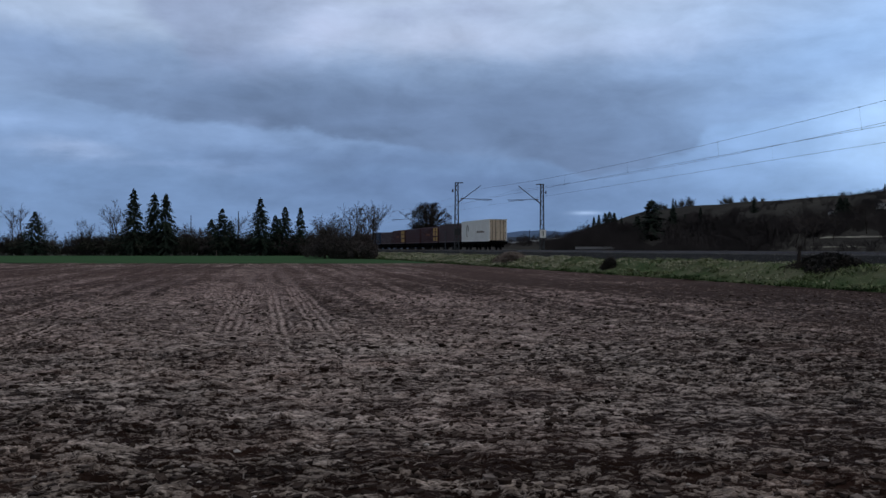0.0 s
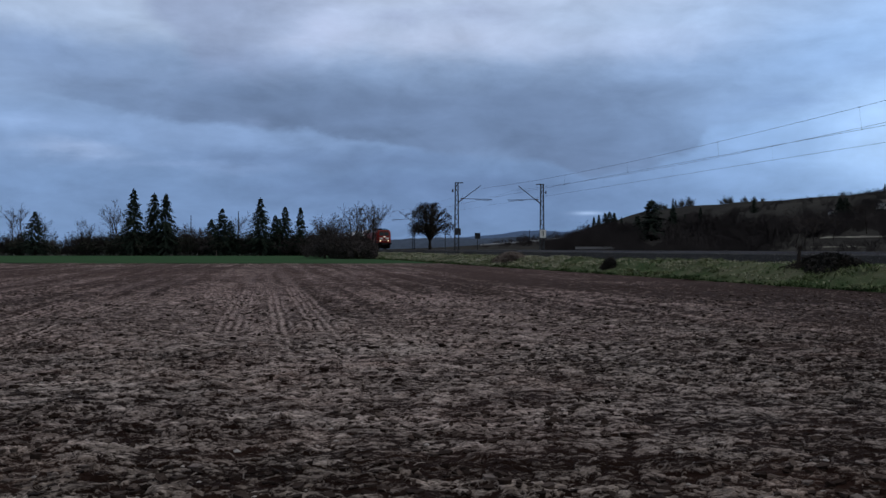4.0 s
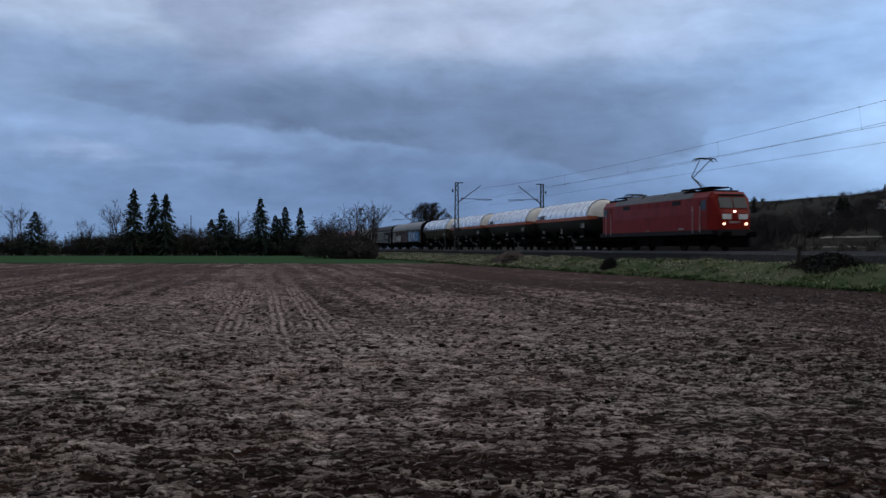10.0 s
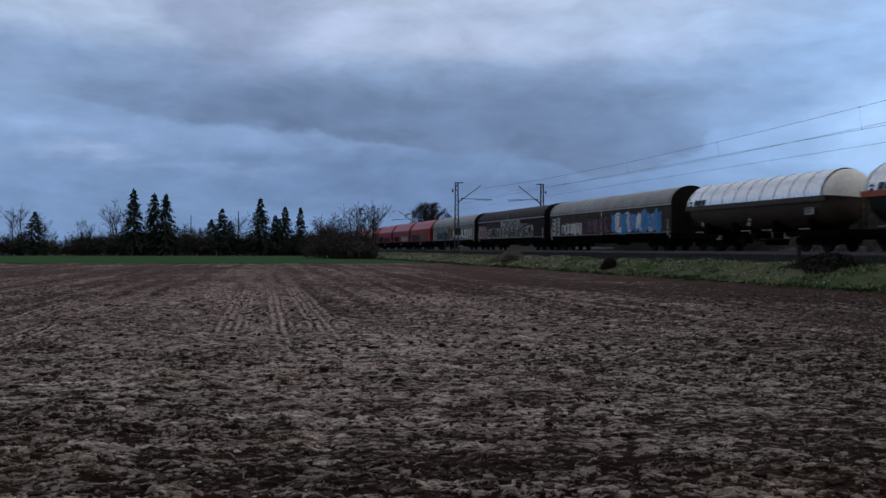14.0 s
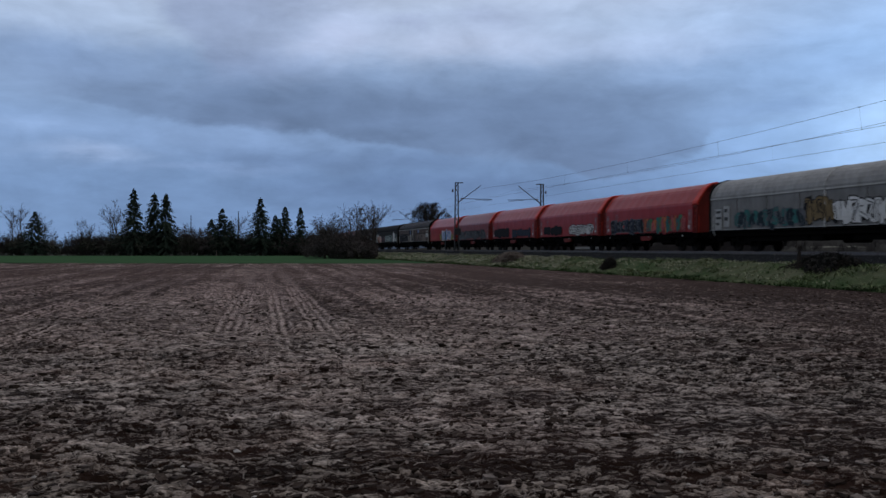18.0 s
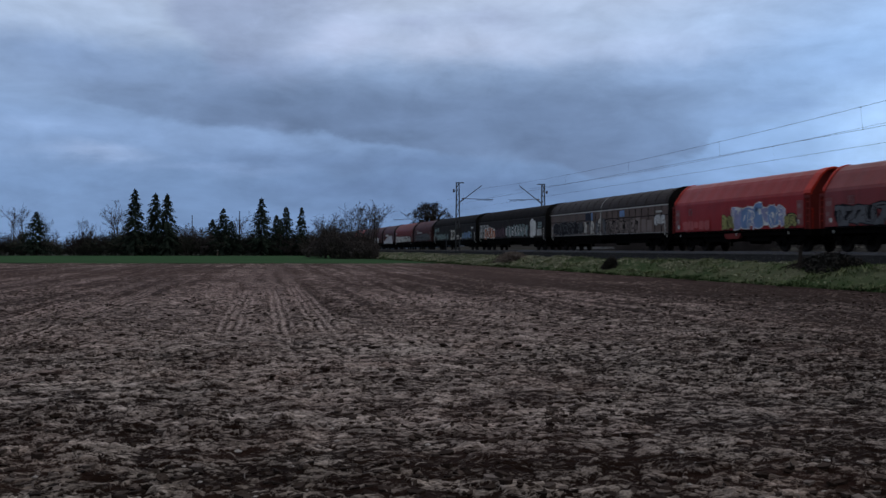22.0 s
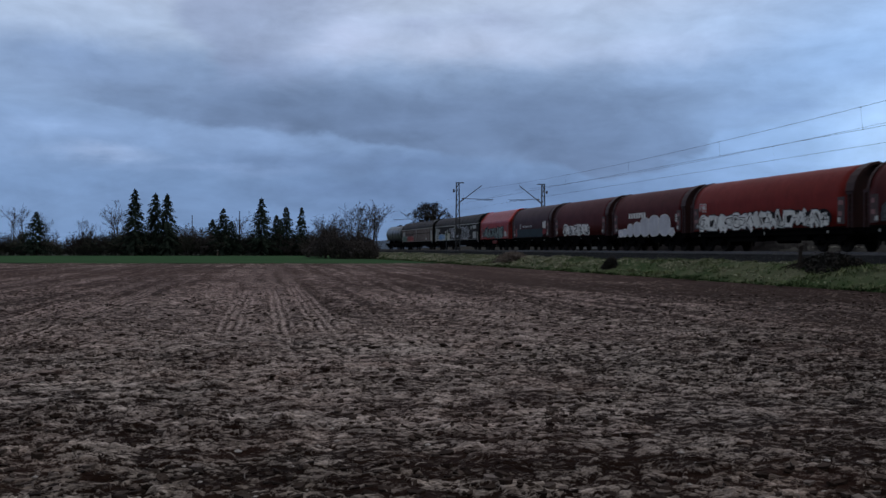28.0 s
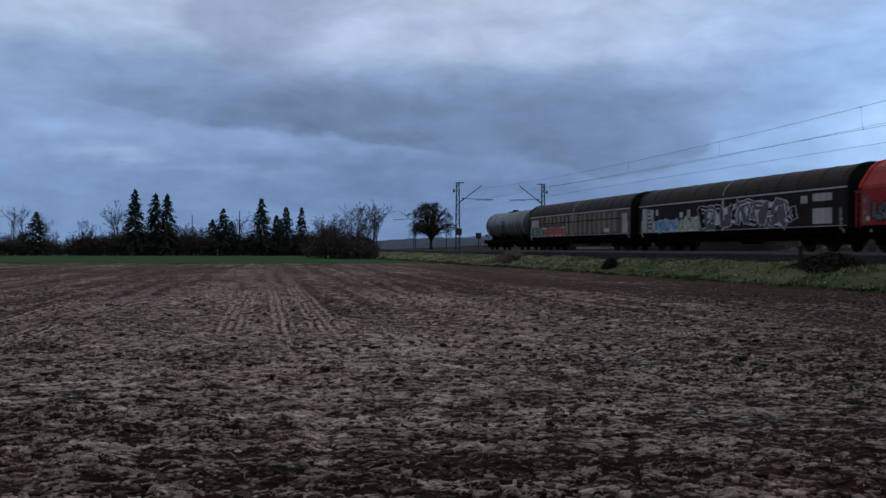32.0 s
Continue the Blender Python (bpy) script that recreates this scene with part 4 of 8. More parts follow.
def on_rim(rng):
    """The shaggy lower rim of the verge, and some tussocks above it."""
    s = 12 + 150 * rng.random() ** 1.4
    p = 23.45 + 0.35 * noise.noise(Vector((s * 0.8, 1, 4))) + abs(rng.gauss(0, 0.35)) + (rng.uniform(0, 4) if noise.noise(Vector((s * 0.4, 3, 7))) > 0.15 and rng.random() < 0.5 else 0)
    return Matrix.Translation(along(s, p, verge_z(s, p))) @ Matrix.Rotation(rng.uniform(0, 6.28), 4, "Z") @ Matrix.Diagonal((0.42, 0.42, 0.26, 1)) @ Matrix.Scale(rng.uniform(0.5, 1.1), 4)


scatter_stuff("rim_grass", "dark green shaggy grass along the foot of the verge", "grass", 4500, grass_tuft, on_rim, M["green_blade"], 15)
def on_far_verge(rng):
    s = 62 + 100 * rng.random()
    p = 24.0 + 4.0 * rng.random()
    if noise.noise(Vector((s * 0.1, p * 0.9, 16))) < -0.22:
        return None
    return Matrix.Translation(along(s, p, verge_z(s, p))) @ Matrix.Rotation(rng.uniform(0, 6.28), 4, "Z") @ Matrix.Diagonal((0.4, 0.4, 0.2, 1)) @ Matrix.Scale(rng.uniform(0.6, 1.2), 4)


scatter_stuff("straw_grass", "flattened pale straw-coloured grass further along the verge", "grass", 5200, grass_tuft, on_far_verge, M["straw_blade"], 25)
scatter_stuff("dry_grass", "pale dry grass stalks on the verge", "grass", 6500, grass_tuft, on_dry_verge, M["dry_blade"], 9)
scatter_stuff("ballast_stones", "loose dark ballast stones on the track shoulder", "gravel", 9000, pebble, on_shoulder, M["ballast_stone"], 6)
scatter_stuff("field_stones", "small pale stones scattered in the soil", "stones", 110, pebble, on_field, M["field_stone"], 7)


def flake(rng):
    """A flat torn clod: an uneven slab."""
    n = 7
    top, low = [], []
    h = rng.uniform(0.16, 0.4)
    for i in range(n):
        a = 6.28318 * i / n
        r = rng.uniform(0.65, 1.15)
        top.append((r * math.cos(a), r * 0.8 * math.sin(a), h * rng.uniform(0.6, 1.25)))
        low.append((r * 0.8 * math.cos(a), r * 0.65 * math.sin(a), -0.25))
    mid = (rng.uniform(-0.2, 0.2), rng.uniform(-0.2, 0.2), h * rng.uniform(0.9, 1.4))
    pts = top + low + [mid]
    fcs = [(i, (i + 1) % n, 2 * n) for i in range(n)] + [(n + i, n + (i + 1) % n, (i + 1) % n, i) for i in range(n)]
    return pts, fcs


def flake_places(count, near, far, power, sizes, seed, tilt=0.16, sparse=0.4, lift=0.0):
    """Poses of flakes over a stretch of the field, thick in some places and thin in others."""
    rng = np.random.default_rng(seed)
    y = near + (far - near) * rng.random(count) ** power
    x = (rng.random(count) - 0.5) * 1.16 * y
    thin = ripple(x, y, 1.4, 61) * 0.6 + ripple(x, y, 0.5, 62) * 0.4
    keep = thin > sparse
    x, y = x[keep], y[keep]
    keep = x * BX + y * BY < 23.2
    x, y = x[keep], y[keep]
    z = soil_height(x, y)
    rr = random.Random(seed)
    for a, b, c in zip(x, y, z):
        k = rr.uniform(*sizes) * rr.choice((0.6, 0.8, 1.0, 1.3))
        yield Matrix.Translation((a, b, c + lift)) @ Euler((rr.gauss(0, tilt), rr.gauss(0, tilt), rr.uniform(0, 6.28))).to_matrix().to_4x4() @ Matrix.Scale(k, 4)


for i, (count, near, far, power, sizes) in enumerate(((4000, 4.5, 13.0, 1.0, (0.02, 0.055)), (5000, 12.5, 32.0, 1.1, (0.03, 0.07)))):
    spots = flake_places(count, near, far, power, sizes, 70 + i)
    scatter_stuff("soil_clods", "flat damp clods of brown soil", "clods", count, flake, lambda rng: next(spots, None), M["clod"], 80 + i)
for i, (count, near, far, power, sizes) in enumerate(((3500, 4.4, 14.0, 0.9, (0.04, 0.1)), (5000, 13.5, 40.0, 1.1, (0.08, 0.17)))):
    spots = flake_places(count, near, far, power, sizes, 170 + i, 0.3, 0.28, 0.008)
    scatter_stuff("straw_litter", "curled bits of rotted straw and torn roots on the soil", "straw", count, straw, lambda rng: next(spots, None), M["straw"], 180 + i)
# ---- plants ----
def bearing(n):
    """Sideways metres for each metre ahead."""
    return (n - 784) / 1555.5


def spot(n, d, z=0.0):
    return Vector((bearing(n) * d, d, z))


def twig(verts, faces, a, b, ra, rb, sides=3):
    """One tapered piece of a branch."""
    d = (b - a)
    o = len(verts)
    if sides == 1:
        # far off: a single blade-like strip
        w = d.cross(Vector((0.3, 1, 0.1))).normalized()
        verts.extend([tuple(a - w * ra), tuple(a + w * ra), tuple(b + w * rb), tuple(b - w * rb)])
        faces.append((o, o + 1, o + 2, o + 3))
        return
    q = d.to_track_quat("Z", "Y")
    for c, r in ((a, ra), (b, rb)):
        for i in range(sides):
            w = 6.28318 * i / sides
            verts.append(tuple(c + q @ Vector((r * math.cos(w), r * math.sin(w), 0))))
    for i in range(sides):
        j = (i + 1) % sides
        faces.append((o + i, o + j, o + sides + j, o + sides + i))


def grow(verts, faces, rng, a, way, length, r, level, plan, thin=False):
    """A branch that bends, tapers and bears side branches. plan: per level (pieces, children, child length, angle, lift)."""
    pieces, children, share, spread, lift = plan[level]
    pos, w = a.copy(), way.normalized()
    knots = [(pos.copy(), w.copy(), r)]
    for i in range(pieces):
        w = (w + Vector((rng.uniform(-1, 1), rng.uniform(-1, 1), rng.uniform(-0.6, 1) * 0.7 + lift)) * 0.16).normalized()
        nxt = pos + w * (length / pieces)
        r2 = max(r * (1 - 0.75 * (i + 1) / pieces), 0.0018)
        twig(verts, faces, pos, nxt, knots[-1][2], r2, 1 if thin or level > 2 else (5 if level == 0 else 3))
        pos = nxt
        knots.append((pos.copy(), w.copy(), r2))
    if level + 1 < len(plan):
        for c in range(children):
            k = rng.uniform(0.3 if level else (0.04 if children > 13 else 0.35), 1.0) * pieces
            i = min(int(k), pieces - 1)
            f = k - i
            p = knots[i][0].lerp(knots[i + 1][0], f)
            az = 2.4 * c + rng.uniform(-0.5, 0.5)
            side = knots[i][1].orthogonal().normalized()
            side.rotate(Matrix.Rotation(az, 3, knots[i][1]))
            ang = radians(spread * rng.uniform(0.6, 1.25))
            d = knots[i][1] * math.cos(ang) + side * math.sin(ang)
            grow(verts, faces, rng, p, d, length * share * rng.uniform(0.65, 1.2) * (1.15 - 0.4 * k / pieces), max(knots[i + 1][2] * 0.66, 0.007 if thin else 0.0024), level + 1, plan, thin)


SHAPES = {
    "spreading": [(4, 9, 0.62, 52, 0.25), (3, 6, 0.55, 45, 0.3), (3, 5, 0.5, 42, 0.2), (2, 4, 0.5, 40, 0.0), (2, 0, 0, 0, -0.2)],
    "upright": [(5, 11, 0.5, 30, 0.5), (3, 6, 0.5, 30, 0.5), (2, 5, 0.5, 32, 0.4), (2, 0, 0, 0, 0.2)],
}


def bare_mesh(shape, seed, height=1.0, thick=0.028):
    rng = random.Random(seed)
    verts, faces = [], []
    grow(verts, faces, rng, Vector((0, 0, -0.02)), Vector((rng.uniform(-0.06, 0.06), rng.uniform(-0.06, 0.06), 1)), 1.0, thick, 0, SHAPES[shape])
    # bring it to the asked height
    top = max(v[2] for v in verts)
    k = height / top
    return [(x * k, y * k, z * k) for x, y, z in verts], faces


def split_trunk(verts, faces, trunk_pieces):
    """The first pieces are the trunk (five sides), the rest the crown."""
    cut = trunk_pieces * 5
    return (verts[:trunk_pieces * 10], faces[:cut]), (verts[trunk_pieces * 10:], [tuple(i - trunk_pieces * 10 for i in f) for f in faces[cut:]])


def bare_tree(shape, seed, height, thick, label, where, turn=0.0, group="", wide=1.0, name="bare_tree", leafy=0):
    key = (shape, seed)
    if key not in KEPT:
        v, f = bare_mesh(shape, seed, 1.0, thick)
        (tv, tf), (cv, cf) = split_trunk(v, f, SHAPES[shape][0][0])
        if leafy:
            rng = random.Random(seed + 50)
            base = list(cv)
            for _ in range(leafy):
                p = Vector(rng.choice(base)) + Vector((rng.gauss(0, 0.02), rng.gauss(0, 0.02), rng.gauss(0, 0.02)))
                a, b = Vector((rng.gauss(0, 1), rng.gauss(0, 1), rng.gauss(0, 1))).normalized() * 0.013, Vector((rng.gauss(0, 1), rng.gauss(0, 1), rng.gauss(0, 1))).normalized() * 0.013
                o = len(cv)
                cv += [tuple(p - a), tuple(p + b), tuple(p + a), tuple(p - b)]
                cf.append((o, o + 1, o + 2, o + 3))
        KEPT[key] = (mesh_from("trunk", tv, tf, M["bark"], True), mesh_from("crown", cv, cf, M["twig"]))
    t = thing(name, label, "tree", group, at=Matrix.Translation(where) @ Matrix.Rotation(turn, 4, "Z"))
    for nm, me in zip(("trunk", "crown"), KEPT[key]):
        ob = part(nm, me, M["bark"], t)
        ob.scale = (height * wide, height * wide, height)
    return t


def conifer_mesh(seed, slim, droop, dense=1.0):
    """A fir or spruce, 1 m high: whorls of branches with many small needle sprays, gaps between them."""
    rng = random.Random(seed)
    tv, tf, cv, cf = [], [], [], []
    a = Vector((0, 0, 0))
    for i in range(6):
        b = Vector((rng.uniform(-0.004, 0.004), rng.uniform(-0.004, 0.004), (i + 1) / 6 * 0.985))
        twig(tv, tf, a, b, 0.016 * (1 - i / 6.2), 0.016 * (1 - (i + 1) / 6.2), 5)
        a = b
    z = 0.1
    while z < 0.975:
        rel = (z - 0.1) / 0.88
        reach = slim * (1 - rel) ** 0.85 * rng.uniform(0.72, 1.12) + 0.012
        if rel < 0.12:
            reach *= 0.75
        n = max(4, int((9 - 4 * rel) * dense))
        for k in range(n):
            if rng.random() < 0.1:
                continue
            az = 6.28 * (k + rng.random()) / n
            L = reach * rng.uniform(0.7, 1.15)
            out = Vector((math.cos(az), math.sin(az), 0))
            tip = Vector((0, 0, z)) + out * L + Vector((0, 0, -droop * L + rng.uniform(-0.01, 0.012)))
            twig(cv, cf, Vector((0, 0, z)), tip, 0.0035, 0.001)
            for q in range(int(5 + 34 * L)):
                f = 0.15 + 0.85 * (q + rng.random()) / (5 + 34 * L)
                p = Vector((0, 0, z)).lerp(tip, f) + Vector((0, 0, -0.03 * L * rng.random()))
                wdt = 0.016 * rng.uniform(0.6, 1.5) * (1.15 - 0.5 * f)
                side = Vector((-out.y, out.x, 0)) * wdt * rng.choice((-1, 1)) * rng.uniform(0.8, 2.0)
                fw = out * wdt * 1.2 + Vector((0, 0, -rng.uniform(0.2, 1.5) * wdt))
                o = len(cv)
                cv += [tuple(p - fw * 0.4), tuple(p + side * 0.6 + Vector((0, 0, wdt * 0.4))), tuple(p + side + fw), tuple(p + fw * 0.6 + Vector((0, 0, -wdt)))]
                cf.append((o, o + 1, o + 2, o + 3))
        z += 0.024 + 0.016 * rng.random() * (1.3 - rel)
    for _ in range(16):
        p = Vector((rng.uniform(-0.006, 0.006), rng.uniform(-0.006, 0.006), rng.uniform(0.93, 1.0)))
        o = len(cv)
        cv += [tuple(p), tuple(p + Vector((0.008, 0.004, -0.02))), tuple(p + Vector((-0.006, 0.008, -0.022)))]
        cf.append((o, o + 1, o + 2))
    return (tv, tf), (cv, cf)


def conifer(seed, slim, droop, height, where, turn, label, wide=1.0, group="conifers of the tree belt"):
    key = ("conifer", seed, slim, droop)
    if key not in KEPT:
        (tv, tf), (cv, cf) = conifer_mesh(seed, slim, droop)
        KEPT[key] = (mesh_from("trunk", tv, tf, M["bark"]), mesh_from("crown", cv, cf, M["needles"]))
    t = thing("conifer", label, "tree", group, at=Matrix.Translation(where) @ Matrix.Rotation(turn, 4, "Z"))
    for nm, me in zip(("trunk", "crown"), KEPT[key]):
        ob = part(nm, me, M["bark"], t)
        ob.scale = (height * wide, height * wide, height)
    return t


def shrub_mesh(seed, stems, leaves, flat=1.0):
    """A dense leafless bush: many bent stems with side twigs, and dead leaves that cling to them."""
    rng = random.Random(seed)
    verts, faces = [], []
    plan = [(3, 7, 0.5, 38, 0.2), (2, 4, 0.55, 40, 0.0), (2, 0, 0, 0, 0)]
    for _ in range(stems):
        az, out = rng.uniform(0, 6.28), rng.random()
        foot = Vector((math.cos(az) * 0.35 * out, math.sin(az) * 0.35 * out, -0.03))
        way = Vector((math.cos(az) * out * 0.7, math.sin(az) * out * 0.7, 1))
        grow(verts, faces, rng, foot, way, rng.uniform(0.55, 1.0) * (1 - 0.35 * out), 0.012, 0, plan, True)
    n = len(verts)
    lv, lf = [], []
    for _ in range(leaves):
        p = Vector(verts[rng.randrange(n)])
        if p.z > 0.75 and rng.random() < 0.6:
            continue
        p += Vector((rng.gauss(0, 0.03), rng.gauss(0, 0.03), rng.gauss(0, 0.03)))
        p.z = max(p.z, 0.0)
        a = Vector((rng.gauss(0, 1), rng.gauss(0, 1), rng.gauss(0, 1))).normalized() * 0.028
        b = a.orthogonal().normalized() * rng.uniform(0.01, 0.026)
        o = len(lv)
        lv += [tuple(p - a), tuple(p + b), tuple(p + a), tuple(p - b)]
        lf.append((o, o + 1, o + 2, o + 3))
    return (verts, faces), (lv, lf)


def shrub(seed, height, wide, where, turn, label, group="bushes of the hedge", tint="dead_leaf"):
    key = ("shrub", seed, tint)
    if key not in KEPT:
        (v, f), (lv, lf) = shrub_mesh(seed, 20, 1500)
        KEPT[key] = (mesh_from("stem", v, f, M["twig"]), mesh_from("foliage", lv, lf, M[tint]))
    t = thing("bush", label, "bush", group, at=Matrix.Translation(where) @ Matrix.Rotation(turn, 4, "Z"))
    for nm, me in zip(("stem", "foliage"), KEPT[key]):
        ob = part(nm, me, M["twig"], t)
        ob.scale = (wide, wide, height)
    return t


def build_belt():
    """The row of trees behind the green crop."""
    rng = random.Random(31)
    base_d = 203.0
    firs = ((237, 331, 0.135, 0.35, 1), (273, 337, 0.15, 0.5, 2), (294, 339, 0.15, 0.45, 3), (393, 366, 0.2, 0.25, 4), (461, 347, 0.17, 0.35, 2),
            (487, 378, 0.16, 0.3, 1), (505, 363, 0.15, 0.3, 3), (532, 365, 0.115, 0.2, 4), (62, 372, 0.26, 0.15, 4), (374, 386, 0.25, 0.2, 3), (408, 388, 0.25, 0.2, 4), (494, 385, 0.2, 0.3, 2))
    for n, top, slim, droop, seed in firs:
        d = base_d + rng.uniform(-2, 6)
        h = (452 - top) / 1555.5 * d
        conifer(seed, slim * 2.5, droop, h, spot(n, d, -0.1), rng.uniform(0, 6.28), "tall dark green fir with drooping branches in the tree belt" if slim < 0.19 else "broad dark green yew-like conifer in the tree belt")
    for n, top, shape, seed in ((22, 362, "upright", 2), (40, 358, "upright", 1), (78, 372, "upright", 3), (97, 402, "upright", 2), (118, 415, "spreading", 5), (145, 382, "upright", 1), (160, 385, "upright", 2), (176, 395, "upright", 3),
                                (203, 360, "upright", 1), (214, 350, "upright", 3), (225, 372, "upright", 2), (318, 395, "spreading", 6), (330, 392, "spreading", 5), (345, 398, "spreading", 6), (422, 372, "upright", 2), (440, 396, "spreading", 5),
                                (-25, 372, "upright", 1), (-60, 360, "spreading", 6), (-100, 380, "upright", 3), (578, 381, "spreading", 6), (560, 388, "spreading", 5), (592, 392, "spreading", 6)):
        d = base_d + rng.uniform(0, 12)
        bare_tree(shape, seed, (452 - top) / 1555.5 * d, 0.02, "tall leafless tree with thin upright branches in the tree belt" if shape == "upright" else "leafless round-crowned tree in the tree belt",
                  spot(n, d, -0.1), rng.uniform(0, 6.28), "bare trees of the belt", rng.uniform(0.8, 1.2))
    # undergrowth that closes the belt below the crowns
    for row in range(3):
        n = -190 + row * 8
        while n < 600:
            low = 432 if 84 < n < 138 else 420 if n < 190 else 416
            top = low + rng.uniform(-10, 9)
            d = base_d + 1 + row * 3.5 + rng.uniform(-1, 1.5)
            h = (453 - top) / 1555.5 * d
            shrub(rng.choice((1, 2, 3)), h, h * rng.uniform(0.9, 1.3), spot(n, d, -0.15), rng.uniform(0, 6.28), "dense dark leafless bush in the hedge", tint=rng.choice(("dead_leaf", "ivy_leaf", "dead_leaf")))
            n += rng.uniform(17, 27)


def fruit_tree(where):
    """The lone old pear tree: a short trunk, limbs that arch out into a round crown, and hanging sprays of fine twigs."""
    rng = random.Random(19)
    t = thing("fruit_tree", "old leafless fruit tree with short trunk and dense drooping crown", "tree", at=Matrix.Translation(where))
    tv, tf = [], []
    knots = [Vector((0, 0, -0.2)), Vector((0.05, 0, 1.2)), Vector((-0.05, 0, 2.2)), Vector((0.02, 0, 3.0))]
    for i, (a, b) in enumerate(zip(knots, knots[1:])):
        twig(tv, tf, a, b, 0.44 - 0.06 * i, 0.38 - 0.06 * i, 8)
    part("trunk", mesh_from("trunk", tv, tf, M["bark"], True), M["bark"], t)
    cv, cf = [], []
    for k in range(84):
        # limbs end on an uneven round shell
        az, up = rng.uniform(0, 6.28), rng.uniform(-0.8, 1.0)
        flat = math.sqrt(max(0.0, 1 - up * up)) if up > 0 else 1.0
        reach = rng.uniform(0.72, 1.0)
        end = Vector((5.2 * flat * math.cos(az) * reach, 5.2 * flat * math.sin(az) * reach, 7.4 + 4.0 * up * (0.75 + 0.25 * reach)))
        mid = Vector((end.x * 0.5, end.y * 0.5, max(end.z + 1.6 - 1.6 * max(up, 0), 6.0)))
        a = Vector((0, 0, rng.uniform(2.7, 3.4)))
        line = []
        for i in range(7):
            f = i / 6
            line.append(a * (1 - f) ** 2 + mid * 2 * f * (1 - f) + end * f * f + Vector((rng.gauss(0, 0.1), rng.gauss(0, 0.1), rng.gauss(0, 0.1))) * (1 if i else 0))
        for i in range(6):
            twig(cv, cf, line[i], line[i + 1], 0.13 * (1 - i / 6.5) + 0.02, 0.13 * (1 - (i + 1) / 6.5) + 0.02)
        for i in range(3, 7):
            for _ in range(3 if i < 5 else 8):
                d = Vector((rng.gauss(0, 1), rng.gauss(0, 1), rng.gauss(0.0, 0.7))).normalized()
                p = line[i] + (line[i] - line[i - 1]) * rng.uniform(-0.8, 0.0)
                L = rng.uniform(0.5, 1.0)
                q = p + d * L * 0.6
                e = q + (d * 0.5 + Vector((0, 0, -0.65))) * L * 0.8
                twig(cv, cf, p, q, 0.03, 0.022)
                twig(cv, cf, q, e, 0.022, 0.015)
                for _ in range(3):
                    s = q.lerp(e, rng.random())
                    twig(cv, cf, s, s + Vector((rng.gauss(0, 0.25), rng.gauss(0, 0.25), rng.uniform(-0.5, 0.12))), 0.018, 0.01)
    part("crown", mesh_from("crown", cv, cf, M["bark"]), M["bark"], t)


def build_thicket():
    """The thicket beside the line that hides the far end of the track."""
    rng = random.Random(77)
    for n, top, d, w in ((556, 425, 150, 1.2), (574, 415, 146, 1.1), (590, 408, 148, 1.1), (600, 418, 140, 1.3), (612, 414, 144, 1.0), (622, 420, 138, 1.2), (634, 410, 143, 1.0), (640, 424, 136, 1.3),
                         (648, 416, 141, 0.9), (655, 428, 137, 1.0), (662, 433, 139, 0.8), (566, 420, 160, 1.2), (586, 404, 158, 1.2), (606, 408, 156, 1.2), (626, 412, 154, 1.1), (545, 432, 165, 1.2), (616, 424, 150, 1.4), (644, 430, 147, 1.2), (598, 426, 152, 1.4)):
        h = (457 - top) / 1555.5 * d
        shrub(rng.choice((1, 2, 3)), h, h * w, spot(n, d, -0.1), rng.uniform(0, 6.28), "dense brown leafless thicket bush beside the railway", "bushes of the thicket", rng.choice(("dead_leaf", "rust_leaf")))
    for n, top, d, shape, seed, wide in ((576, 378, 156, "spreading", 6, 0.85), (600, 388, 152, "upright", 3, 1.3), (618, 364, 148, "upright", 2, 1.2), (632, 360, 146, "upright", 1, 1.2), (645, 366, 144, "upright", 3, 1.2), (658, 356, 142, "upright", 1, 1.5), (664, 362, 143, "upright", 2, 1.1), (588, 384, 160, "spreading", 5, 0.9)):
        bare_tree(shape, seed, (463 - top) / 1555.5 * d, 0.03, "leafless many-stemmed tree standing in the thicket", spot(n, d, -0.1), rng.uniform(0, 6.28), "bare trees of the thicket", wide)
    # the lone pear tree past the far track
    fruit_tree(spot(761, 185, 0.2))


build_belt()
build_thicket()


# ---- hill and distance ----
def hill_z(x, y):
    p, s = x * BX + y * BY, x * AX + y * AY
    foot = 70 + min(max(0.0, s - 450), 250) * 0.8 + max(0.0, s - 700) * 0.25
    q = min(max((p - foot) / max(510 - foot, 160), 0), 1)
    rise = q * q * (3 - 2 * q)
    crest = 43 if s < 600 else (43 + 4 * min((s - 600) / 150, 1) if s < 950 else max(2, 47 - (s - 950) * 0.13))
    crest += 3 * noise.noise(Vector((s * 0.006, 0.3, 1)))
    lumps = 3.2 * noise.noise(Vector((x * 0.012, y * 0.012, 2))) + 1.2 * noise.noise(Vector((x * 0.04, y * 0.04, 5)))
    return -0.3 + crest * rise + lumps * rise + 1.6 * min(max((p - 45) / 40, 0), 1) * min(max((760 - s) / 200, 0), 1)


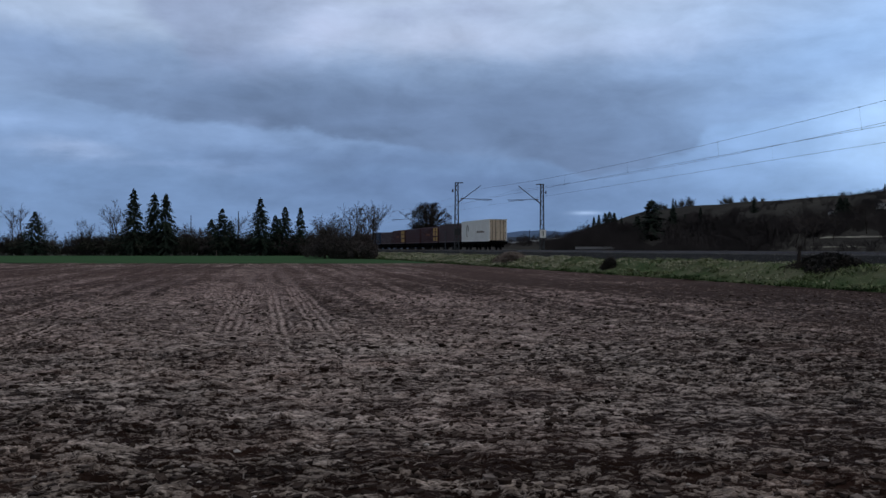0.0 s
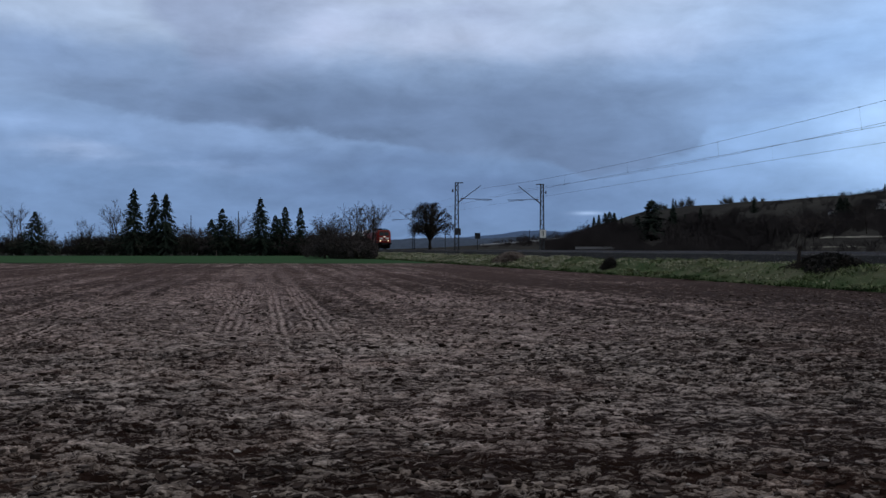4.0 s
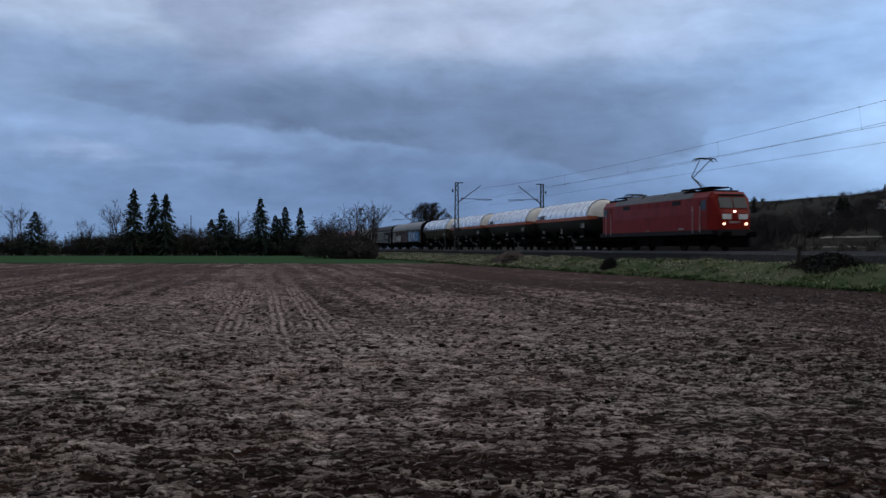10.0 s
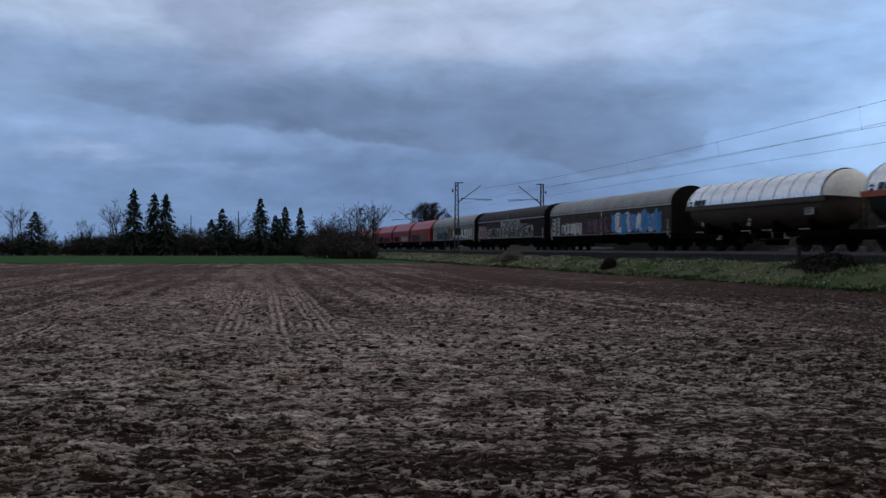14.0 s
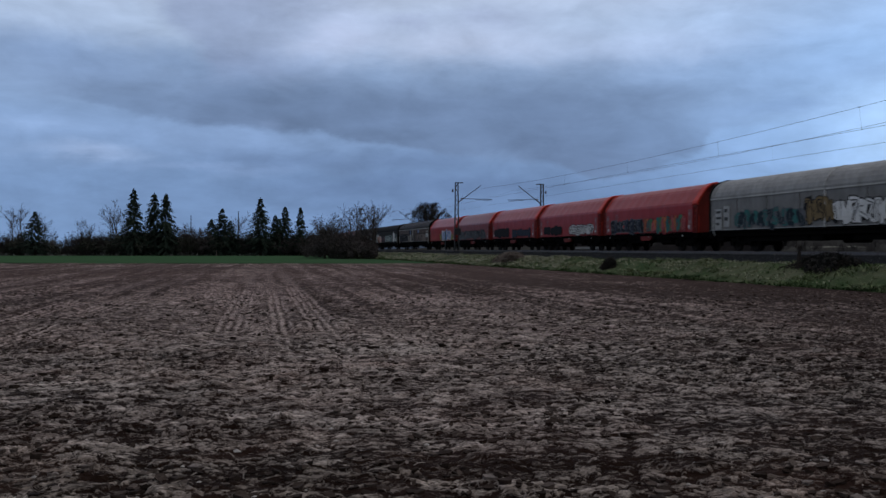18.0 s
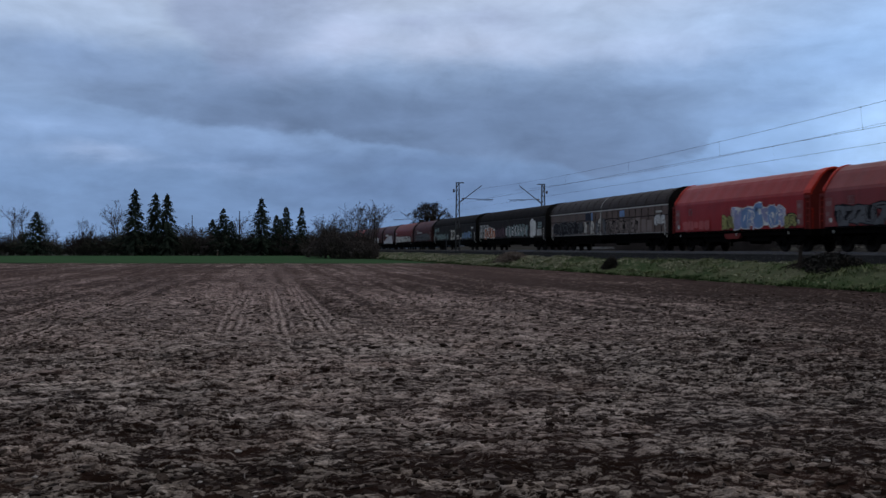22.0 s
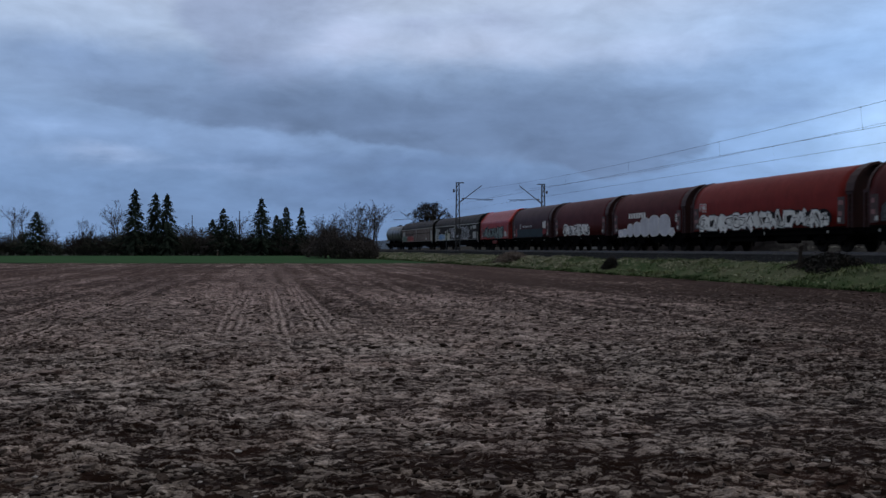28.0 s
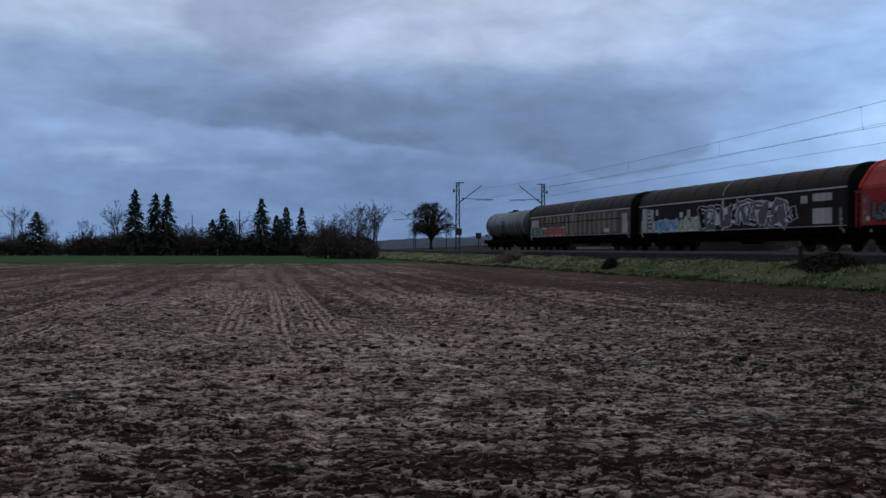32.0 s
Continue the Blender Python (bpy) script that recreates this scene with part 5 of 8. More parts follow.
def build_hill():
    rows = []
    for p in list(range(42, 120, 8)) + list(range(120, 560, 14)) + list(range(560, 1600, 130)):
        rows.append([(lambda v: (v.x, v.y, hill_z(v.x, v.y)))(along(s, p)) for s in range(-700, 2300, 22)])
    tagged(part("hillside", sheet(B(), rows), M["hillside"], smooth=True), "brown winter hillside of meadows and scrub rising beyond the railway", "hill", kind="structure")
    for k, (n0, n1, p, wide) in enumerate(((1435, 1536, 94, 8), (1450, 1600, 135, 9))):
        rows = [[], []]
        for i in range(31):
            n = n0 + (n1 - n0) * i / 30
            for j, q in enumerate((p + 2.5 * noise.noise(Vector((n * 0.03, k, 1))), p + wide * (0.6 + noise.noise(Vector((n * 0.05, k, 5)))))):
                d = q / (bearing(n) * BX + BY)
                v = spot(n, d)
                rows[j].append((v.x, v.y, hill_z(v.x, v.y) + 0.15))
        tagged(part("meadow_strip", sheet(B(), rows), M["dry_meadow"], smooth=True), "pale dry meadow strip on the hillside", "meadow", kind="structure")
    # far ridges, so distant that they read as flat; haze is in their blue-grey colours
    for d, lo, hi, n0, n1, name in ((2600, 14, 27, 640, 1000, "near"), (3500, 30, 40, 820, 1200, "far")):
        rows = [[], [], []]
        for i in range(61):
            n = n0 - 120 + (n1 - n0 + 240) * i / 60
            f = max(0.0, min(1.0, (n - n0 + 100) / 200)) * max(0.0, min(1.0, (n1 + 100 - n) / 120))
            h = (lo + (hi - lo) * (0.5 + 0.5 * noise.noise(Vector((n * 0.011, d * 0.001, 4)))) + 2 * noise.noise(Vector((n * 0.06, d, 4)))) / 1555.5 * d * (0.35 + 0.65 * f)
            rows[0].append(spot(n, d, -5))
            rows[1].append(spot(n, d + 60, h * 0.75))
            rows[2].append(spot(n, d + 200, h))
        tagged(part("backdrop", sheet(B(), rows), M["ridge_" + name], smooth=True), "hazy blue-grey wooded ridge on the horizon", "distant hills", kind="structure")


build_hill()


def build_woods():
    rng = random.Random(91)
    def far_form(seed, slim, low):
        """A leafless tree as seen from afar: a few stems and a haze of small ragged sprays with gaps between."""
        r = random.Random(seed)
        v, f = [], []
        lobes = [(r.gauss(0, slim * 0.5), r.gauss(0, slim * 0.5), r.uniform(low + 0.15, 0.85), r.uniform(0.16, 0.28)) for _ in range(6)]
        for x, y, z, s in lobes:
            twig(v, f, Vector((x * 0.15, y * 0.15, 0)), Vector((x, y, z)), 0.022, 0.01, 1)
        for _ in range(165):
            x, y, z, s = r.choice(lobes)
            d = Vector((r.gauss(0, 1), r.gauss(0, 1), r.gauss(0, 0.8)))
            d = d.normalized() * s * r.random() ** 0.5
            p = Vector((x + d.x, y + d.y, max(z + d.z, 0.02)))
            u = (d * 0.5 + Vector((r.gauss(0, 0.05), r.gauss(0, 0.05), r.gauss(0.16, 0.05)))).normalized() * r.uniform(0.025, 0.065)
            w = u.cross(Vector((0.2, 1, 0.3))).normalized() * r.uniform(0.006, 0.016)
            o = len(v)
            v += [tuple(p - u), tuple(p + w), tuple(p + u), tuple(p - w * r.random())]
            f.append((o, o + 1, o + 2, o + 3))
        return v, f
    forms = [far_form(200 + i, 0.3, 0.25) for i in range(7)] + [far_form(220 + i, 0.5, 0.0) for i in range(5)]

    def gather(name, label, places, material):
        verts, faces = [], []
        for where, h, w in places:
            v, f = rng.choice(forms if h > 4.5 else forms[7:])
            a = rng.uniform(0, 6.28)
            ca, sa = math.cos(a) * h * w, math.sin(a) * h * w
            o = len(verts)
            verts.extend([(where.x + x * ca - y * sa, where.y + x * sa + y * ca, where.z + z * h) for x, y, z in v])
            faces.extend([tuple(i + o for i in q) for q in f])
        ob = part(name, mesh_from(name, verts, faces, material), material)
        tagged(ob, label, "woods", kind="stuff")
    wood = []
    while len(wood) < 1050:
        n = rng.uniform(960, 1400)
        v = spot(n, rng.uniform(190, 640))
        p = v.x * BX + v.y * BY
        if (n < 1094 and v.y < 182) or p < 45 or p > 150 - 0.12 * max(0.0, n - 1150) or rng.random() < (n - 1320) / 90 or (v.y < 310 and (1120 < n < 1182 or 1184 < n < 1200)):
            continue
        v.z = hill_z(v.x, v.y) - 0.3
        wood.append((v, min(1.0, max(0.35, (n - 930) / 120)) * rng.choice((rng.uniform(6.0, 8.5), rng.uniform(3.0, 4.5))) if p > 98 else min(1.0, max(0.35, (n - 930) / 120)) * (rng.uniform(3.0, 6.0) if p > 60 else rng.uniform(1.8, 3.4)), rng.uniform(0.9, 1.4)))
    while len(wood) < 1400:
        n, p = rng.uniform(1370, 1720), rng.uniform(122, 205)
        if noise.noise(Vector((n * 0.02, p * 0.03, 6))) < -0.25 or (n > 1430 and p < 140):
            continue
        v = spot(n, p / (bearing(n) * BX + BY))
        v.z = hill_z(v.x, v.y) - 0.3
        wood.append((v, rng.uniform(3.0, 6.2), rng.uniform(0.9, 1.4)))
    low = []
    while len(low) < 650:
        n, p = rng.uniform(985, 1408), rng.uniform(44, 104)
        d = p / (bearing(n) * BX + BY)
        if noise.noise(Vector((n * 0.02, p * 0.05, 3))) < -0.35 or rng.random() < (n - 1300) / 120 or (n < 1094 and d < 182):
            continue
        v = spot(n, d)
        v.z = hill_z(v.x, v.y) - 0.2
        tall = min(1.0, max(0.4, (n - 930) / 120), max(0.35, (1430 - n) / 110)) * (rng.uniform(1.6, 3.0) if p < 62 else rng.uniform(2.4, 4.6))
        if (1124 < n < 1180 or 1184 < n < 1198) and p > 55:
            tall *= 0.45
        low.append((v, tall, rng.uniform(0.9, 1.5)))
    for _ in range(90):
        n = 1400 + 260 * rng.random()
        p = rng.choice((rng.gauss(66, 3), rng.gauss(108, 5), rng.uniform(55, 118)))
        v = spot(n, p / (bearing(n) * BX + BY))
        v.z = hill_z(v.x, v.y) - 0.2
        low.append((v, rng.uniform(0.9, 2.6), rng.uniform(1.0, 1.8)))
    for _ in range(120):
        v = spot(rng.uniform(872, 990), rng.uniform(440, 640))
        v.z = hill_z(v.x, v.y) - 0.3
        low.append((v, rng.uniform(2.2, 5.0), rng.uniform(1.0, 1.6)))
    for _ in range(95):
        n = rng.uniform(835, 985)
        if noise.noise(Vector((n * 0.05, 2, 7))) < -0.15:
            continue
        v = spot(n, rng.uniform(330, 424))
        v.z = hill_z(v.x, v.y) - 0.2
        low.append((v, rng.uniform(1.2, 3.2) * (1.5 if n > 895 else 0.8), rng.uniform(1.0, 1.7)))
    gather("trackside_scrub", "dark leafless scrub along the foot of the hill", low, M["far_twig"])
    gather("hillside_wood", "brown leafless wood at the foot of the hill", wood, M["far_twig"])
    scrub = []
    while len(scrub) < 950:
        n = rng.uniform(1110, 1760)
        # hedges along the terraces, and loose scrub between
        line = rng.choice((158, 196, 236, 286, 345, 415))
        p = line + rng.gauss(0, 3.5) + 6 * noise.noise(Vector((n * 0.008, line, 2))) if rng.random() < 0.6 else rng.uniform(125, 380)
        if noise.noise(Vector((n * 0.016, p * 0.02, 9))) < -0.1 or (n > 1330 and p < 165 and rng.random() < 0.5):
            continue
        d = p / (bearing(n) * BX + BY)
        v = spot(n, d)
        v.z = hill_z(v.x, v.y) - 0.3
        big = noise.noise(Vector((n * 0.03, p * 0.01, 5))) > 0.15
        scrub.append((v, rng.uniform(4.6, 7.0) if big and p < 300 else rng.uniform(2.0, 4.2), rng.uniform(0.9, 1.5)))
    gather("hillside_scrub", "scattered leafless fruit trees and scrub on the hillside", scrub, M["far_twig"])
    for n, d, h, w, seed, slim in ((1153, 300, 14.5, 2.5, 4, 0.26), (1128, 296, 9.5, 1.9, 3, 0.2), (1191, 300, 11.5, 1.8, 4, 0.2), (1051, 480, 9.5, 1.1, 4, 0.26), (1087, 490, 10.5, 1.7, 3, 0.25), (1147, 560, 13, 1.2, 2, 0.2), (1191, 640, 15, 1.1, 4, 0.26), (1196, 640, 12, 1.2, 3, 0.26), (1060, 480, 10.3, 1.1, 3, 0.25), (1071, 480, 10.8, 1.8, 4, 0.25), (1079, 490, 11.4, 1.9, 4, 0.26), (1100, 470, 8, 1.0, 2, 0.2), (1212, 330, 8, 1.0, 1, 0.2), (1334, 460, 7.4, 1.7, 4, 0.26), (1566, 620, 13, 1.2, 4, 0.26), (1487, 300, 8.6, 1.9, 4, 0.26), (1497, 303, 8.2, 1.9, 3, 0.26), (1240, 400, 9, 1.0, 3, 0.25)):
        if d > 550:
            far = 495 / (bearing(n) * BX + BY)
            d, h = far, h * far / d * 0.5
        v = spot(n, d)
        v.z = hill_z(v.x, v.y) - 0.3
        conifer(seed, slim, 0.25, h, v, rng.uniform(0, 6.28), "dark evergreen tree on the hillside", w, "evergreens on the hill")
    for n, d, h in ((1168, 640, 11), (1176, 640, 9), (1206, 660, 11), (1220, 660, 12), (1284, 690, 11), (1292, 690, 9), (1318, 690, 8), (1335, 700, 7), (1350, 700, 6), (1492, 690, 7), (1440, 172, 7.0), (1474, 190, 7.0), (1408, 150, 7.4), (1424, 166, 6.6), (1534, 210, 8.0)):
        if d > 550:
            far = 500 / (bearing(n) * BX + BY)
            h = h * far / d * 0.75
            v = spot(n, far)
            v.z = hill_z(v.x, v.y) - 0.3 * h
            shrub(rng.choice((1, 2, 3)), h, h * rng.uniform(0.75, 1.05), v, rng.uniform(0, 6.28), "round leafless bush on the crest of the hill", "bushes on the crest", "ivy_leaf")
            continue
        v = spot(n, d)
        v.z = hill_z(v.x, v.y) - 0.2
        bare_tree("spreading", 5 + rng.randrange(2), h, 0.022, "leafless round tree standing on the hillside", v, rng.uniform(0, 6.28), "bare trees on the hill", 1.1)


build_woods()
# ---- overhead line ----
WIRE_Z = EYE_Z + 6.03


def hanger_z(f):
    """Height of the carrying wire at share f of a span."""
    return EYE_Z + 7.42 - 0.58 * 4 * f * (1 - f)


def lattice_mast(s, p, side):
    """A lattice mast whose arm reaches over the track; side 1 reaches away from the camera's side, -1 towards it."""
    base = 0.8
    m = thing("catenary_mast", "grey lattice steel mast carrying the overhead line", "mast", "masts of the overhead line",
              at=Matrix.Translation(along(s, p, base)) @ pose(0, 0, 0, 0, 0, math.degrees(TURN)) @ (pose(0, 0, 0) if side > 0 else pose(0, 0, 0, 0, 0, 180)))
    H = EYE_Z + 7.95 - base
    part("footing", block(B(), -0.4, 0.4, -0.4, 0.4, -0.3, 0.12), M["concrete"], m)

    def half(z):
        return 0.26 - 0.1 * z / H
    for sx in (-1, 1):
        for sy in (-1, 1):
            bm = B()
            a, b = half(0), half(H)
            rod(bm, (sx * a, sy * a * 0.7, 0), (sx * b, sy * b * 0.7, H), 0.045, 4)
            part("corner_post", bm, M["mast"], m)
    bm = B()
    n = 15
    for i in range(n):
        z0, z1 = H * i / n, H * (i + 1) / n
        a, b = half(z0), half(z1)
        f = 1 if i % 2 else -1
        for sy in (-1, 1):
            rod(bm, (f * a, sy * a * 0.7, z0), (-f * b, sy * b * 0.7, z1), 0.022, 4)
        for sx in (-1, 1):
            rod(bm, (sx * a, f * a * 0.7, z0), (sx * b, -f * b * 0.7, z1), 0.022, 4)
    part("lacing", bm, M["mast"], m)
    part("mast_cap", block(B(), -0.2, 0.75, -0.16, 0.16, H, H + 0.1), M["mast"], m)
    # arm: a strut that rises outwards, a tie, a level registration tube
    bm = B()
    zl, zt = EYE_Z + 5.6 - base, EYE_Z + 7.72 - base
    rod(bm, (0.2, 0, zl), (3.05, 0, zt), 0.05, 6)
    part("strut", bm, M["mast"], m)
    bm = B()
    rod(bm, (0.85, 0, EYE_Z + 6.1 - base), (4.5, 0, EYE_Z + 6.02 - base), 0.036, 6)
    rod(bm, (2.3, 0, EYE_Z + 5.98 - base), (4.4, 0, EYE_Z + 5.86 - base), 0.026, 5)
    part("registration_tube", bm, M["mast"], m)
    bm = B()
    for a, b in (((0.25, zl + 0.05), (0.75, zl + 0.42)), ((0.5, EYE_Z + 6.11 - base), (0.9, EYE_Z + 6.1 - base))):
        for k in range(5):
            f0 = k / 5
            rod(bm, (a[0] + (b[0] - a[0]) * f0, 0, a[1] + (b[1] - a[1]) * f0), (a[0] + (b[0] - a[0]) * (f0 + 0.12), 0, a[1] + (b[1] - a[1]) * (f0 + 0.12)), 0.09, 7)
    part("insulator", bm, M["insulator"], m)
    bm = B()
    rod(bm, (-0.1, 0, H - 0.95), (-0.55, 0, H - 0.95), 0.03, 5)
    rod(bm, (-0.5, 0, H - 0.75), (-0.5, 0, H - 1.1), 0.1, 7)
    part("feeder_insulator", bm, M["insulator"], m)
    return m


POSTS = (28.0, 103.0, 178.0, 253.0)
for s in POSTS:
    lattice_mast(s, 27.8, 1)
    lattice_mast(s, 38.8, -1)


def strand(name, label, points, r):
    bm = B()
    for a, b in zip(points, points[1:]):
        rod(bm, a, b, r, 4)
    return tagged(part(name, bm, M["wire"]), label, "wire", "wires of the overhead line")


def build_wires():
    ends = (-197.0, -122.0, -47.0) + POSTS + (328.0,)
    for c, dip in ((NEAR, 0.0), (FAR, 0.18)):
        for k, (a, b) in enumerate(zip(ends, ends[1:])):
            r = 0.0095 if b < 110 else 0.0055
            o = 0.2 if k % 2 else -0.2
            strand("contact_wire", "taut dark contact wire above the track", [along(a, c + o, WIRE_Z - dip), along(b, c - o, WIRE_Z - dip)], r)
            strand("carrying_wire", "sagging dark carrying wire above the track", [along(a + (b - a) * f / 12, c, hanger_z(f / 12) - dip) for f in range(13)], r)
        for a, b in zip(ends[2:6], ends[3:7]):
            for k in range(6):
                s = a + 9.9 + 13.05 * k
                if s > b - 3:
                    continue
                z = hanger_z((s - a) / (b - a)) - dip
                sway = c + (0.2 - 0.4 * (s - a) / (b - a)) * (1 if a in (28.0, -122.0, 178.0) else -1)
                d = strand("dropper", "thin upright hanger between the two wires", [along(s, sway, WIRE_Z - dip), along(s, c, z)], 0.0045 if c == NEAR else 0.002)
                for q, w in ((sway, WIRE_Z - dip), (c, z)):
                    part("clamp", rod(B(), along(s - 0.06, q, w), along(s + 0.06, q, w), 0.022, 6), M["wire"], d)


build_wires()


# ---- lineside things ----
def build_signs():
    up = math.degrees(TURN)
    # dark board and relay box on the near mast
    t = thing("mast_board", "small black board fixed to the mast", "sign", at=Matrix.Translation(along(103.0, 27.8, 0)) @ pose(0, 0, 0, 0, 0, up))
    part("board", block(B(), -0.36, 0.42, -0.34, -0.29, EYE_Z + 1.65, EYE_Z + 2.45), M["board_black"], t)
    part("bracket", block(B(), -0.3, 0.3, -0.3, -0.16, EYE_Z + 2.0, EYE_Z + 2.08), M["mast"], t)
    t = thing("mast_board", "white board with a dark mark fixed to the mast", "sign", at=Matrix.Translation(along(103.0, 38.8, 0)) @ pose(0, 0, 0, 0, 0, up))
    part("board", block(B(), -0.4, 0.4, -0.34, -0.29, EYE_Z + 1.35, EYE_Z + 2.35), M["board_white"], t)
    bm = block(B(), -0.12, 0.12, -0.346, -0.34, EYE_Z + 2.05, EYE_Z + 2.16)
    block(bm, -0.02, 0.09, -0.346, -0.34, EYE_Z + 1.55, EYE_Z + 2.05)
    part("lettering", bm, M["ink"], t)
    part("bracket", block(B(), -0.3, 0.3, -0.3, -0.16, EYE_Z + 1.8, EYE_Z + 1.88), M["mast"], t)
    # distant signal plate on its own post past the far track
    w = spot(845, 132, 0.5)
    t = thing("signal_post", "black square signal board on a thin post", "signal", at=Matrix.Translation(w))
    part("post", rod(B(), (0, 0, -0.1), (0, 0, 2.7), 0.06, 6), M["mast"], t)
    part("board", block(B(), -0.42, 0.42, -0.1, -0.06, 2.6, 3.42), M["board_black"], t)
    part("hood", block(B(), -0.46, 0.46, -0.22, -0.1, 3.42, 3.46), M["board_black"], t)
    # thin marker post and a low cabinet beside the near mast
    t = thing("marker_post", "thin grey steel post beside the ballast", "post", at=Matrix.Translation(spot(788, 107, 0.75)))
    part("shaft", rod(B(), (0, 0, -0.1), (0, 0, 2.9), 0.05, 6), M["mast"], t)
    part("cap", rod(B(), (0, 0, 2.9), (0, 0, 2.96), 0.07, 6), M["mast"], t)
    t = thing("cable_trough", "low dark concrete cable box beside the mast", "cable box", at=Matrix.Translation(along(101.5, 27.2, 0.72)) @ pose(0, 0, 0, 0, 0, up))
    part("box", block(B(), -0.9, 0.9, -0.3, 0.3, 0, 0.35), M["concrete"], t)
    part("lid", block(B(), -0.95, 0.95, -0.34, 0.34, 0.35, 0.42), M["board_black"], t)
    t = thing("utility_pole", "thin dark pole beyond the railway", "pole", at=Matrix.Translation(spot(937, 420, 0.0)))
    part("shaft", rod(B(), (0, 0, -0.5), (0, 0, 10.5), 0.2, 6, 0.12), M["bark"], t)
    part("cap", rod(B(), (0, 0, 10.5), (0, 0, 10.6), 0.16, 6), M["bark"], t)
    t = thing("field_post", "short pale wooden post at the crop's edge", "post", at=Matrix.Translation(spot(383, 196, -0.1)))
    part("shaft", rod(B(), (0, 0, 0), (0, 0, 1.3), 0.09, 6), M["straw"], t)
    part("cap", rod(B(), (0, 0, 1.3), (0, 0, 1.36), 0.11, 6), M["paint_white"], t)
    for n in (422, 338):
        t = thing("utility_pole", "thin dark pole standing in the tree belt", "pole", at=Matrix.Translation(spot(n, 206, -0.2)))
        part("shaft", rod(B(), (0, 0, 0), (0, 0, 10.5 if n > 400 else 9.5), 0.13, 6, 0.09), M["bark"], t)
        part("cap", rod(B(), (0, 0, 10.5 if n > 400 else 9.5), (0, 0, 10.6 if n > 400 else 9.6), 0.11, 6), M["bark"], t)


build_signs()


def brush_pile(n, d, z, wide, high, seed, label, mat, count=130, turn=None):
    rng = random.Random(seed)
    t = thing("brush_pile", label, "brush pile", at=Matrix.Translation(spot(n, d, z)) @ pose(0, 0, 0, 0, 0, rng.uniform(-8, 8) if turn is None else turn))
    bm = B()
    for _ in range(count):
        a = rng.uniform(0, 6.28)
        r = rng.random() ** 0.6 * (0.72 + 0.28 * math.sin(3 * a + seed))
        cx, cy = math.cos(a) * r * wide / 2, math.sin(a) * r * wide * 0.24
        cz = high * (1 - r * r) * rng.random() + 0.2 * cy
        dirv = Vector((rng.gauss(0, 1), rng.gauss(0, 0.8), rng.gauss(0, 0.45))).normalized() * rng.uniform(0.07, 0.24)
        c = Vector((cx, cy, max(cz, 0.03 + 0.2 * cy)))
        rod(bm, c - dirv, c + dirv, rng.uniform(0.006, 0.02), 4, 0.005)
    part("brushwood", bm, M[mat], t)["kind"] = "stuff"
    for k in range(7):
        a = rng.uniform(-0.5, 0.5)
        bm = B()
        x = rng.uniform(-0.4, 0.4) * wide
        rod(bm, (x - 0.3, -wide * 0.2 + 0.05 * k, 0.03), (x + 0.25, a * 0.4, high * rng.uniform(0.4, 0.85)), 0.035, 6, 0.015)
        part("branch", bm, M["bark"], t)
    lv, lf = [], []
    for _ in range(count * 14):
        a = rng.uniform(0, 6.28)
        r = rng.random() ** 0.6 * (0.72 + 0.28 * math.sin(3 * a + seed))
        p = Vector((math.cos(a) * r * wide / 2, math.sin(a) * r * wide * 0.24, high * (1 - r * r) * rng.random() * 0.95 + 0.2 * math.sin(a) * r * wide * 0.24))
        u = Vector((rng.gauss(0, 1), rng.gauss(0, 1), rng.gauss(0, 1))).normalized() * 0.07
        w = u.orthogonal().normalized() * rng.uniform(0.03, 0.07)
        o = len(lv)
        lv += [tuple(p - u), tuple(p + w), tuple(p + u), tuple(p - w)]
        lf.append((o, o + 1, o + 2, o + 3))
    part("leaf_litter", mesh_from("leaf_litter", lv, lf, M[mat]), M[mat], t)["kind"] = "stuff"
    lv, lf = [], []
    for _ in range(count):
        a, r = rng.uniform(0, 6.28), rng.random() ** 0.5
        p = Vector((math.cos(a) * r * wide * 0.52, math.sin(a) * r * wide * 0.25 - 0.05, high * (1 - r * r) * rng.uniform(0.5, 1.1) + 0.04 + 0.05 * math.sin(a) * r * wide))
        u = Vector((rng.gauss(0, 1), rng.gauss(0, 1), rng.gauss(0, 1))).normalized() * rng.uniform(0.03, 0.07)
        w = u.orthogonal().normalized() * 0.02
        o = len(lv)
        lv += [tuple(p - u), tuple(p + w), tuple(p + u), tuple(p - w)]
        lf.append((o, o + 1, o + 2, o + 3))
    part("dry_leaves", mesh_from("dry_leaves", lv, lf, M["rust_leaf"]), M["rust_leaf"], t)["kind"] = "stuff"
    return t


def on_bank(n, p):
    """Distance ahead at which the bearing n meets the line p metres across."""
    return p / (bearing(n) * BX + BY)


